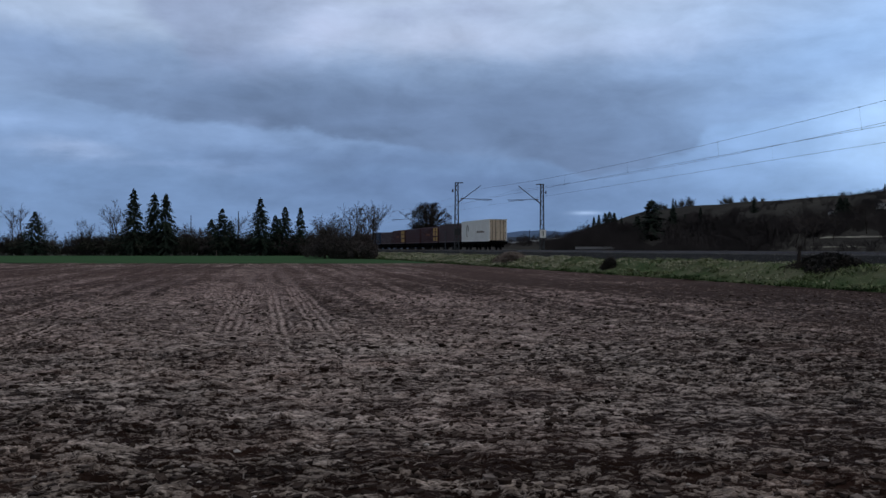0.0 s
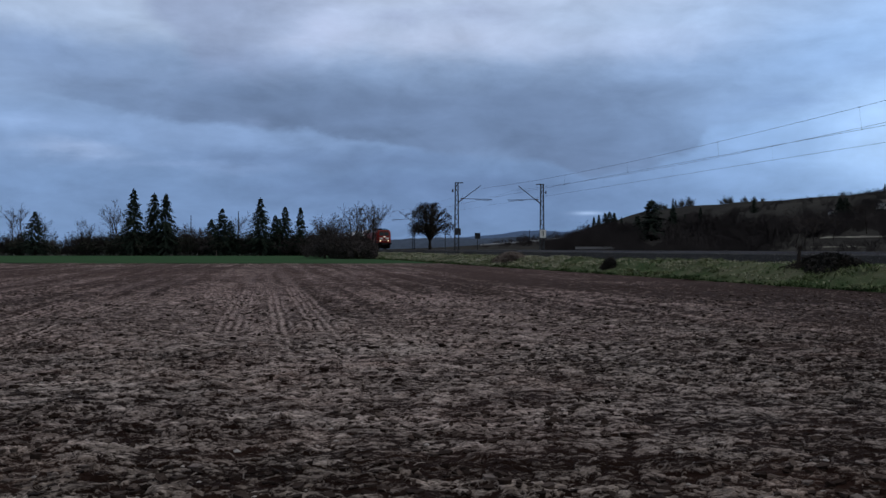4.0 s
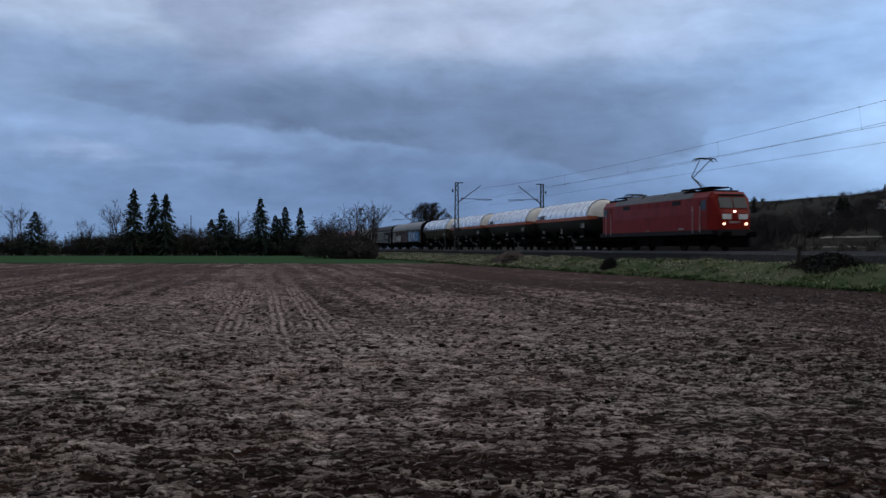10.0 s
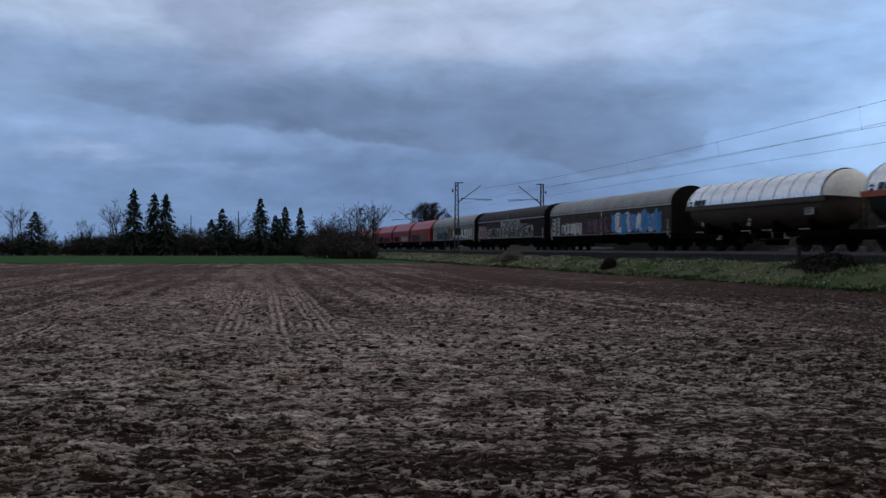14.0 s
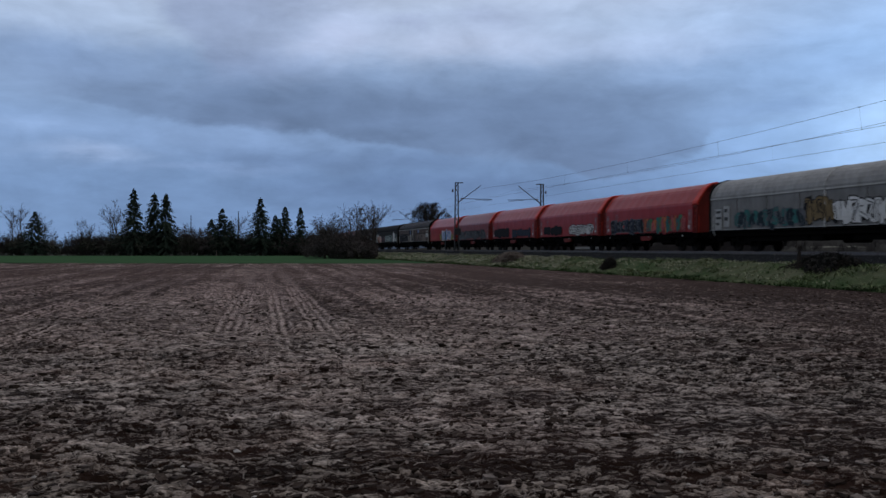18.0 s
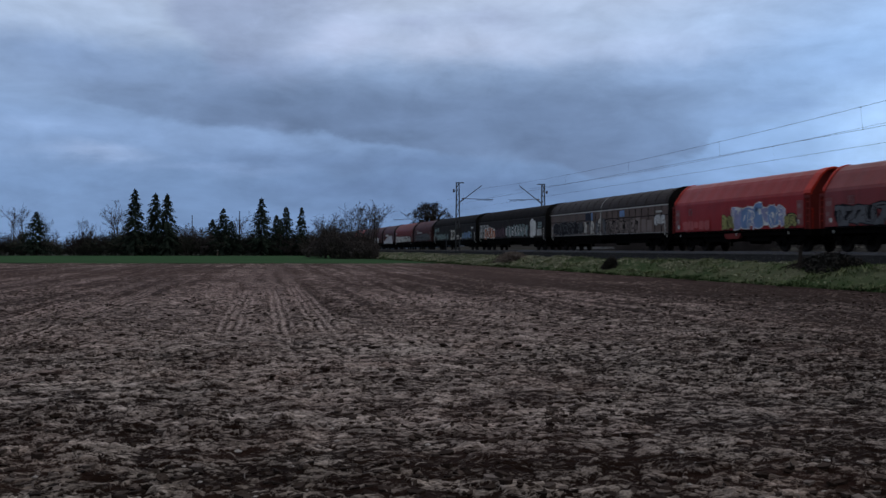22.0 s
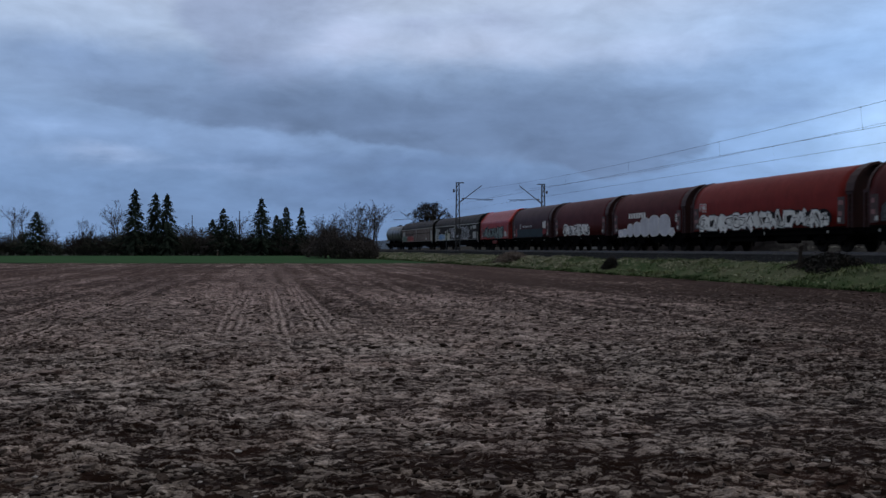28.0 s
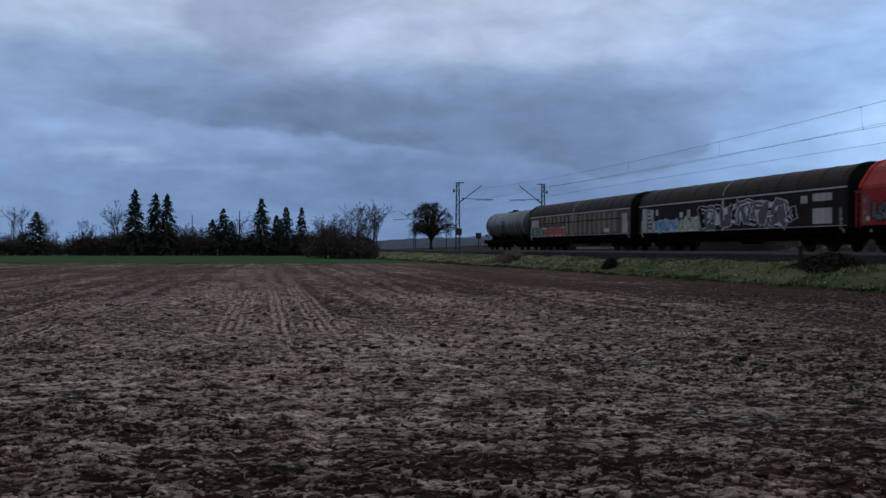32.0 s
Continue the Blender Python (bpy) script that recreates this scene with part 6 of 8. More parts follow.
def build_piles():
    def base(n, p):
        d = on_bank(n, p)
        v = spot(n, d)
        return d, verge_z(v.x * AX + v.y * AY, p) - 0.05
    d, z = base(905, 25.4)
    brush_pile(906, d, z, 3.9, 0.9, 41, "heap of brown cut branches on the verge", "pile_brown", 260)
    d, z = base(1080, 25.2)
    brush_pile(1080, d, z, 1.35, 0.85, 42, "small dark heap of old branches on the verge", "pile_dark", 110)
    d, z = base(1463, 26.5)
    brush_pile(1462, d, z - 0.1, 5.0, 0.78, 43, "low dark heap of brambles and branches on the verge", "pile_dark", 330, math.degrees(math.atan2(-AY, -AX)))
    d, z = base(1412, 26.2)
    t = thing("tree_stump", "dead broken trunk standing beside the brush heap", "tree stump", at=Matrix.Translation(spot(1412, d, z)))
    secs = []
    rng = random.Random(8)
    for k in range(9):
        zz = k * 0.125
        r = 0.1 * (1.25 - 0.09 * k) if k < 8 else 0.1
        secs.append([(r * math.cos(6.28 * i / 9) * rng.uniform(0.85, 1.15) + 0.012 * k, r * math.sin(6.28 * i / 9) * rng.uniform(0.85, 1.15), zz + (rng.uniform(0, 0.14) if k == 8 else 0)) for i in range(9)])
    part("trunk", loft(B(), secs), M["bark"], t)
    for k in range(5):
        a = rng.uniform(0, 6.28)
        bm = rod(B(), (0, 0, 0.7 + 0.06 * k), (0.2 * math.cos(a), 0.2 * math.sin(a), 0.9 + 0.07 * k), 0.02, 5, 0.006)
        part("dead_limb", bm, M["bark"], t)


build_piles()


# ---- far buildings and a road ----
def small_house(n, d, w, dep, h, roof, label, wall):
    v = spot(n, d)
    v.z = (hill_z(v.x, v.y) if n > 1100 else -0.5) - 0.1
    t = thing("house", label, "house", "houses in the distance", at=Matrix.Translation(v) @ pose(0, 0, 0, 0, 0, 12 + n % 40))
    part("wall", block(B(), -w / 2, w / 2, -dep / 2, dep / 2, 0, h), M[wall], t)
    bm = loft(B(), [[(x, -dep / 2 - 0.3, h - 0.05), (x, dep / 2 + 0.3, h - 0.05), (x, 0, h + roof)] for x in (-w / 2 - 0.3, w / 2 + 0.3)])
    part("roof", bm, M["far_roof"], t)
    for x in (-w * 0.28, w * 0.28):
        part("window", block(B(), x - 0.5, x + 0.5, -dep / 2 - 0.04, -dep / 2 + 0.02, h * 0.4, h * 0.4 + 1.1), M["cab_glass"], t)


for n, d, w, dep, h, roof, wall in ((868, 860, 9, 7, 3.0, 2.0, "far_wall"), (885, 820, 8, 6, 3.5, 2.5, "far_wall_grey"), (912, 700, 12, 7, 3.2, 2.2, "far_wall"), (928, 640, 8, 7, 3.4, 2.6, "far_wall_grey"),
                                    (948, 560, 10, 7, 3.6, 2.4, "far_wall"), (975, 470, 8, 6, 3.2, 2.4, "far_wall_grey"), (1000, 430, 7, 6, 3.0, 2.2, "far_wall"), (1482, 330, 5, 4, 2.2, 1.2, "far_wall"), (1566, 350, 5, 4, 2.4, 1.4, "far_wall")):
    small_house(n, d, w, dep, h, roof, "small plain house in the distance with a dark roof", wall)


def build_far_road():
    bm = B()
    for d, z, n0, n1, wide in ((430, 2.4, 850, 1012, 30), (170, 2.0, 1018, 1090, 8)):
        rows = []
        for e, q in ((d, -0.5), (d, 0.0), (d + wide, 0.0)):
            rows.append([])
            for n in range(n0, n1, 10):
                v = spot(n, e)
                rows[-1].append(spot(n, e, max(hill_z(v.x, v.y) + 0.35, z) + q))
        sheet(bm, rows)
    tagged(part("road", bm, M["pale_road"]), "pale country road on a low bank beyond the railway", "road", kind="structure")
    t = thing("car", "distant car with lit headlights on the country road", "car")
    secs = [[(x, -0.85, 0.3), (x, 0.85, 0.3), (x, 0.85, z), (x, -0.85, z)] for x, z in ((-2.1, 0.8), (-1.9, 1.0), (-1.2, 1.4), (0.4, 1.42), (1.1, 0.95), (2.0, 0.85), (2.1, 0.6))]
    part("body", loft(B(), secs), M["board_black"], t)
    for x in (-1.3, 1.3):
        for y in (-0.8, 0.8):
            w = part("wheel", lathe_y(B(), [(0.05, -0.1), (0.3, -0.1), (0.31, 0.1), (0.05, 0.1)], 12), M["wheel"], t)
            w.location = (x, y, 0.31)
    for y in (-0.6, 0.6):
        part("headlight", lathe_x(B(), [(2.05, 0.06), (2.13, 0.06), (2.14, 0.02)], 10, y, 0.62), M["far_lamp"], t)
    return t


far_car = build_far_road()
# ---- rolling stock: x points forward, the camera sees the side at negative y, z is above the rail ----
def wheel_mesh():
    bm = lathe_y(B(), [(0.05, -0.09), (0.12, -0.085), (0.13, -0.05), (0.36, -0.045), (0.385, -0.07), (0.46, -0.07), (0.465, 0.045), (0.49, 0.05), (0.485, 0.075), (0.36, 0.07), (0.34, 0.02), (0.1, 0.03)], 18)
    return bm


def bogie_mesh(base, loco=False):
    bm = B()
    h = base / 2
    for sy in (-1, 1):
        y0, y1 = sorted((sy * 0.98, sy * 1.1))
        # side frame, arched over the axle boxes
        pts = [(-h - 0.38, 0.52), (-h - 0.3, 0.78), (-h * 0.4, 0.82), (-h * 0.3, 0.62), (h * 0.3, 0.62), (h * 0.4, 0.82), (h + 0.3, 0.78), (h + 0.38, 0.52), (h + 0.15, 0.62), (h - 0.2, 0.6), (h * 0.3, 0.42), (-h * 0.3, 0.42), (-h + 0.2, 0.6), (-h - 0.15, 0.62)]
        loft(bm, [[(x, y0, z) for x, z in pts], [(x, y1, z) for x, z in pts]])
        for x in (-h, h):
            block(bm, x - 0.13, x + 0.13, y0 - (0.1 if sy < 0 else -0.02), y1 + (0.1 if sy > 0 else -0.02), 0.34, 0.6)
            for o in (-0.2, 0.2):
                rod(bm, (x + o, sy * 1.06, 0.56), (x + o, sy * 1.06, 0.8), 0.07, 6)
        if loco:
            rod(bm, (-h * 0.5, sy * 1.14, 0.5), (h * 0.4, sy * 1.14, 0.85), 0.05, 6)
    block(bm, -0.25, 0.25, -1.0, 1.0, 0.55, 0.85)
    for x in (-h, h):
        rod(bm, (x, -0.8, 0.46), (x, 0.8, 0.46), 0.08, 6)
    return bm


def bogie(parent, x, base=1.8, loco=False):
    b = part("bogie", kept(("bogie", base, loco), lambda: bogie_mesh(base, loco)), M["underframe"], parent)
    b.location = (x, 0, 0)
    for dx in (-base / 2, base / 2):
        for sy in (-1, 1):
            w = part("wheel", kept("wheel", wheel_mesh, True), M["wheel"], b)
            w.location = (dx, sy * 0.76, 0.467)
            if sy > 0:
                w.rotation_euler = (0, 0, math.pi)


def buffer_mesh():
    bm = B()
    for x, r in (((0.0, 0.32), 0.11), ((0.32, 0.5), 0.075)):
        rod(bm, (x[0], 0, 0), (x[1], 0, 0), r, 10)
    block(bm, 0.5, 0.56, -0.24, 0.24, -0.17, 0.17)
    return bm


def running_gear(v, L, bogies, base=1.8, sole=1.2, trim="underframe", wide=1.32, frameless=False):
    """Underframe, buffers, hooks and bogies of a wagon L metres long over its buffers."""
    h = L / 2 - 0.58
    for sy in (-1, 1):
        y = sy * wide
        y0, y1 = sorted((y, y - sy * 0.12))
        for ends in (((-h + 0.09, -h + 4.3), (h - 4.3, h - 0.09)) if frameless else ((-h + 0.09, h - 0.09),)):
            part("sole_bar", loft(B(), [[(x, y0, sole - 0.28), (x, y1, sole - 0.28), (x, y1, sole), (x, y0, sole)] for x in ends]), M[trim], v)
    for i in range(int(L / 2.4)):
        x = -h + 0.6 + (2 * h - 1.2) * i / (int(L / 2.4) - 1)
        if not frameless or abs(x) > h - 4.3:
            part("cross_member", block(B(), x - 0.06, x + 0.06, -wide + 0.12, wide - 0.12, sole - 0.24, sole - 0.03), M[trim], v)
    part("centre_sill", block(B(), -h, h, -0.22, 0.22, sole - (0.2 if frameless else 0.42), sole - 0.02), M[trim], v)
    for x in (-h, h):
        part("end_beam", block(B(), x - 0.09, x + 0.09, -wide - 0.04, wide + 0.04, sole - 0.34, sole + 0.02), M[trim], v)
    for sx in (-1, 1):
        for y in (-0.88, 0.88):
            b = part("buffer", kept("buffer", buffer_mesh), M["underframe"], v)
            b.location = (sx * h, y, sole - 0.14)
            if sx < 0:
                b.rotation_euler = (0, 0, math.pi)
        bm = B()
        rod(bm, (sx * h, 0, sole - 0.16), (sx * (h + 0.42), 0, sole - 0.16), 0.05, 6)
        rod(bm, (sx * (h + 0.42), 0, sole - 0.12), (sx * (h + 0.5), 0, sole - 0.5), 0.045, 6)
        part("coupling", bm, M["underframe"], v)
    for x in bogies:
        bogie(v, x, base)
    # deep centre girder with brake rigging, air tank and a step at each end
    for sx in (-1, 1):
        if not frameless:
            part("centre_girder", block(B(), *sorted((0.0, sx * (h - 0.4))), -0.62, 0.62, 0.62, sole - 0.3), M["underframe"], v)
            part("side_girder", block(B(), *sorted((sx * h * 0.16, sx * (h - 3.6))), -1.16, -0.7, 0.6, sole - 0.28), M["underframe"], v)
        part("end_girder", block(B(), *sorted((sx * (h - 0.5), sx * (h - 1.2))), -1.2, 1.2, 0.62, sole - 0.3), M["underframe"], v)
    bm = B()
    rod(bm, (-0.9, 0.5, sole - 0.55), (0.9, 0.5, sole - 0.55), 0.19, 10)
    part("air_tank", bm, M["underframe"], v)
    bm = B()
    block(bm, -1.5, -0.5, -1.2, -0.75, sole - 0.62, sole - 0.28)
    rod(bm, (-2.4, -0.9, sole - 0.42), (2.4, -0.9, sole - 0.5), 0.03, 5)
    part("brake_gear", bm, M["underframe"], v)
    for sx in (-1, 1):
        bm = B()
        x = sx * (h - 0.35)
        for o in (-0.2, 0.2):
            rod(bm, (x + o, -wide - 0.02, sole - 0.05), (x + o, -wide - 0.06, 0.55), 0.018, 5)
        block(bm, x - 0.22, x + 0.22, -wide - 0.17, -wide + 0.03, 0.53, 0.56)
        part("step", bm, M["underframe"], v)


def panel(v, name, mat, x0, x1, z0, z1, y=-1.47, thick=0.006, label="", bars=0, ink="ink"):
    """A flat plate, label or painted field on the camera's side, with bars for writing."""
    ob = part(name, block(B(), x0, x1, y - thick, y, z0, z1), M[mat], v, label)
    if bars:
        bm = B()
        rng = random.Random(int((x0 * 7 + z0 * 13) * 10))
        for i in range(bars):
            zz = z1 - (z1 - z0) * (i + 0.75) / (bars + 0.5)
            w = (x1 - x0) * rng.uniform(0.4, 0.8)
            block(bm, x0 + (x1 - x0) * 0.1, x0 + (x1 - x0) * 0.1 + w, y - thick - 0.004, y - thick, zz, zz + (z1 - z0) * 0.42 / (bars + 0.5))
        part("lettering", bm, M[ink], ob)
    return ob


def blob(bm, rng, cx, cz, w, h, y, slot, n=11, spike=0.22, sharp=2.6):
    """One bulging or jagged letter-like shape as a thin raised plate."""
    pts = []
    for i in range(n):
        a = 6.28318 * (i + rng.uniform(-0.25, 0.25)) / n
        c, s = math.cos(a), math.sin(a)
        r = 1 / (abs(c) ** sharp + abs(s) ** sharp) ** (1 / sharp) * (1 + rng.uniform(-spike, spike))
        pts.append((cx + w * r * c, cz + h * r * s))
    ring0 = [bm.verts.new((x, y, z)) for x, z in pts]
    f = bm.faces.new(ring0)
    f.material_index = slot
    return pts


def bubbles(v, rows, u, fill, line):
    """A sprayed cloud of round bubbles, each with a pale rim. rows: share of the length, height of the centre, radius as share of the wagon."""
    for i, (f, z, r) in enumerate(rows):
        bm = B()
        wide, high = r * 3.4, z - 1.29
        blob(bm, random.Random(i), u(f), z - 0.25, wide, high, -1.472 - 0.0012 * i, 0, 22, 0.03, 2.3)
        blob(bm, random.Random(i), u(f), z - 0.25, wide - 0.05, high - 0.06, -1.4725 - 0.0012 * i, 1, 22, 0.03, 2.3)
        me = bpy.data.meshes.new("graffiti")
        bm.normal_update()
        for q in bm.faces:
            if q.normal.y > 0:
                q.normal_flip()
        bm.to_mesh(me)
        bm.free()
        me.materials.append(M[line])
        me.materials.append(M[fill])
        part("graffiti", me, M[line], v, "pale lilac sprayed cloud")


STROKES = (
    (((-1, -1), (-1, 1), (1, 1), (1, -1)),), (((-1, 1), (-1, -1), (1, -1), (1, 1)),), (((1, 1), (-1, 1), (-1, -1), (1, -1)),),
    (((-1, 1), (1, 0.9), (-0.8, -0.8), (1, -1)),), (((1, 0.9), (-1, 1), (-0.8, 0.1), (1, -0.2), (0.8, -1), (-1, -0.9)),),
    (((-1, -1), (-0.9, 1)), ((1, 1), (-0.7, 0.0), (1, -1))), (((-1, 1), (-0.2, -1), (0.3, 0.4), (1, -0.9)),),
    (((-0.9, -1), (0.0, 1), (0.9, -1)), ((-0.6, -0.3), (0.6, -0.25))), (((0.8, 0.9), (-0.9, 1), (-1, -0.9), (0.9, -1), (1, 0.0), (0.1, 0.0)),),
    (((-1, -1), (-1, 1), (0.8, 0.8), (0.7, 0.0), (-0.6, -0.1)), ((-0.1, -0.1), (1, -1))))


def graffiti(v, x0, x1, z0, z1, n, fill, line, seed, tone="", y=-1.478, strokes=3, spike=0.13, name="graffiti"):
    """A row of sprayed shapes: a cloud or fat strokes with an outline under the filling, each layer a few millimetres above the last."""
    rng = random.Random(seed)
    n = max(1, round(n * 1.8))
    z1 = z1 + 0.12 * (z1 - z0)
    w = (x1 - x0) / n
    fills = fill if isinstance(fill, (list, tuple)) else [fill]

    def ribbon(bm, pts, fat, y, slot):
        """One fat bent stroke along pts."""
        left, right = [], []
        for k, p in enumerate(pts):
            a, b = pts[max(k - 1, 0)], pts[min(k + 1, len(pts) - 1)]
            d = (b - a).normalized()
            q = Vector((-d.y, d.x)) * fat * (1.25 if k % 2 else 0.9)
            p = p - d * fat * 0.6 if k == 0 else (p + d * fat * 0.6 if k == len(pts) - 1 else p)
            left.append(bm.verts.new((p.x + q.x, y, p.y + q.y)))
            right.append(bm.verts.new((p.x - q.x, y, p.y - q.y)))
        for k in range(len(pts) - 1):
            f = bm.faces.new([left[k], left[k + 1], right[k + 1], right[k]])
            f.material_index = slot
    for i in range(n):
        bm = B()
        cx = x0 + w * (i + 0.5) + rng.uniform(-0.08, 0.08) * w
        cz = (z0 + z1) / 2 + rng.uniform(-0.05, 0.05) * (z1 - z0)
        hh = (z1 - z0) / 2 * rng.uniform(0.72, 1.05)
        step = 0.0012 * (i % 2)
        if strokes == 0:
            form = (4.5, 7.0, 3.2)[i % 3]
            hw = w * rng.uniform(0.52, 0.62)
            blob(bm, random.Random(seed * 31 + i), cx, cz, hw, hh, y - step, 0, 15, spike=spike, sharp=form)
            blob(bm, random.Random(seed * 31 + i), cx, cz, hw - 0.06, hh - 0.06, y - 0.005 - step, 1, 15, spike=spike, sharp=form)
        else:
            # bent fat strokes, each on a wider stroke of the outline's colour
            hw = w * rng.uniform(0.62, 0.9)
            edge = min(0.055, 0.13 * w)
            fat = min(0.34 * hw, 0.24 * hh) * rng.uniform(0.8, 1.2)
            slant = rng.uniform(-0.15, 0.25)
            if rng.random() < 0.75:
                blob(bm, random.Random(seed * 31 + i), cx, cz, hw + edge, hh * 0.9, y - step, 0, 13, spike=spike + 0.04, sharp=5.0)
            extra = [(rng.uniform(-1, 1), rng.choice((-1, 1)) * rng.uniform(0.6, 1.05)) for _ in range(3)]
            for j, stroke in enumerate(STROKES[rng.randrange(len(STROKES))] + (extra,)):
                pts = [Vector((cx + (a + slant * b + rng.uniform(-0.34, 0.34)) * (hw - fat), cz + (b + rng.uniform(-0.26, 0.2)) * (hh - fat))) for a, b in stroke]
                bent = [pts[0]]
                for p, q in zip(pts, pts[1:]):
                    bent += [p.lerp(q, 0.24), p.lerp(q, 0.76)]
                bent.append(pts[-1])
                ribbon(bm, bent, fat + edge, y - 0.002 - 0.0004 * j - step, 0)
                ribbon(bm, bent, fat, y - 0.005 - 0.0004 * j - step, 1)
                if rng.random() < 0.55:
                    shift = Vector((rng.uniform(-0.3, 0.3), rng.uniform(-0.3, 0.3))) * fat
                    ribbon(bm, [q + shift for q in bent[:rng.randrange(3, len(bent) + 1)]], fat * 0.22, y - 0.0075 - 0.0004 * j - step, 0)
        me = bpy.data.meshes.new(name)
        bm.normal_update()
        for f in bm.faces:
            if f.normal.y > 0:
                f.normal_flip()
        bm.to_mesh(me)
        bm.free()
        me.materials.append(M[line])
        me.materials.append(M[fills[i % len(fills)]])
        part(name, me, M[line], v, tone)


def lettering(v, text, x0, z0, height, width, mat, y=-1.482):
    cu = bpy.data.curves.new("lettering", "FONT")
    cu.body, cu.size, cu.extrude, cu.offset = text, 1.0, 0.004, 0.025
    tmp = bpy.data.objects.new("lettering", cu)
    scene.collection.objects.link(tmp)
    bpy.context.view_layer.update()
    me = bpy.data.meshes.new_from_object(tmp.evaluated_get(bpy.context.evaluated_depsgraph_get()))
    bpy.data.objects.remove(tmp)
    xs = [q.co.x for q in me.vertices]
    zs = [q.co.y for q in me.vertices]
    kx, kz = width / (max(xs) - min(xs)), height / (max(zs) - min(zs))
    me.transform(Matrix.Translation((x0 - min(xs) * kx, y, z0)) @ Matrix(((kx, 0, 0, 0), (0, 0, -1, 0), (0, kz, 0, 0), (0, 0, 0, 1))))
    me.materials.clear()
    me.materials.append(M[mat])
    return part("lettering", me, M[mat], v)


def covered_wagon(L, wall, roof, label, ribbed=False, trim="pale_trim", hoops=False):
    """A long sliding-wall van on two bogies: two sliding walls a side, each with its half of the rounded roof."""
    v = thing("covered_wagon", label, "freight wagon", "wagons of the mixed train")
    h = L / 2 - 0.6
    running_gear(v, L, (-h + 3.0, h - 3.0))
    arc = [(-1.46 * math.cos(a), 3.26 + 1.2 * math.sin(a)) for a in (radians(d) for d in range(6, 91, 12))]
    e = 0.14
    for sy in (1, -1):
        for x0, x1 in ((-h + e, -0.02), (0.02, h - e)):
            low = [(-1.44, 1.24), (-1.44, 3.2), (-1.2, 3.2), (-1.2, 1.24)]
            prof = low if sy > 0 else [(-y, z) for y, z in low][::-1]
            part("sliding_wall", loft(B(), [[(x, y, z) for y, z in prof] for x in (x0, x1)]), M[wall], v)
            top = [(-1.44, 3.2)] + arc + [(0.0, 4.25), (-1.1, 3.2)]
            prof = top if sy > 0 else [(-y, z) for y, z in top][::-1]
            part("roof_panel", loft(B(), [[(x, y, z) for y, z in prof] for x in (x0, x1)]), M[roof], v, smooth=False)
    for sx in (-1, 1):
        # bulkhead a little larger than the walls
        end = [(-1.49, 1.2), (-1.49, 3.24)] + [(y * 1.03, z + 0.045) for y, z in arc]
        end = end + [(-y, z) for y, z in reversed(end)]
        a, b = sorted((sx * (h - e), sx * h))
        part("end_wall", loft(B(), [[(x, y, z) for y, z in end] for x in (a, b)]), M["wagon_end"], v)
        bm = B()
        for y in (-0.9, 0.9):
            block(bm, sx * h, sx * (h + 0.06), y - 0.05, y + 0.05, 1.25, 3.7)
        for z in (1.7, 2.3, 2.9):
            block(bm, sx * h, sx * (h + 0.05), -1.3, 1.3, z - 0.04, z + 0.04)
        part("end_ribs", bm, M["wagon_end"], v)
    # roof edge rail, bottom rail, middle pillar
    part("roof_edge", block(B(), -h + e, h - e, -1.485, -1.44, 3.19, 3.27), M[trim], v)
    part("bottom_rail", block(B(), -h + e, h - e, -1.475, -1.44, 1.2, 1.3), M["underframe"], v)
    part("sill_strip", block(B(), -h + e, h - e, -1.468, -1.438, 1.302, 1.34), M["dull_trim" if trim == "dull_trim" else "paint_grey"], v)
    for sx in (-1, 1):
        bm = B()
        for x in (h - 0.5, h - 0.62):
            rod(bm, (sx * x, -1.5, 1.1), (sx * x, -1.5, 2.2), 0.018, 5)
        block(bm, *sorted((sx * (h - 0.44), sx * (h - 0.68))), -1.51, -1.46, 1.6, 1.66)
        part("locking_lever", bm, M["pale_trim"], v)
        part("corner_step", block(B(), *sorted((sx * (h - 0.1), sx * (h - 0.5))), -1.5, -1.3, 0.6, 0.64), M["underframe"], v)
    bm = block(B(), -0.07, 0.07, -1.482, -1.4, 1.26, 3.22)
    sheet(bm, [[(x, y * 1.012, z * 1.004) for y, z in arc] for x in (-0.07, 0.07)])
    part("middle_pillar", bm, M[trim], v)
    n = 11
    for k, (x0, x1) in enumerate(((-h + e, -0.1), (0.1, h - e))):
        for i in range(n + 1):
            if not ribbed and i % 3:
                continue
            x = x0 + (x1 - x0) * i / n
            part("rib", kept(("rib", ribbed), lambda: block(B(), -0.03 if ribbed else -0.02, 0.03 if ribbed else 0.02, -1.465 if ribbed else -1.452, -1.43, 1.28, 3.19)), M["rib_dark" if ribbed else wall], v).location.x = x
    def roof_rib():
        k = [(ya * q, za + d) for q, d in ((0.99, 0.0), (1.016, 0.02)) for ya, za in (arc if q < 1 else reversed(arc))]
        return loft(B(), [[(x, ya, za) for ya, za in k] for x in (-0.022, 0.022)])
    tone = "dull_trim" if hoops else roof
    count = 13 if hoops else 15 if ribbed else 3
    for i in range(count):
        x = -h + e + 0.4 + (2 * h - 2 * e - 0.8) * i / (count - 1)
        part("roof_rib", kept(("roof_rib", tone), roof_rib), M[tone], v).location.x = x
    if ribbed:
        bm = block(B(), -h + e, h - e, -1.46, -1.44, 2.5, 2.56)
        part("cross_rail", bm, M["rib_dark"], v)
    for x in (-h + 0.5, h - 0.5):
        panel(v, "marker_plate", "paint_white", x - 0.05, x + 0.05, 0.95, 1.16, y=-1.38)
    return v


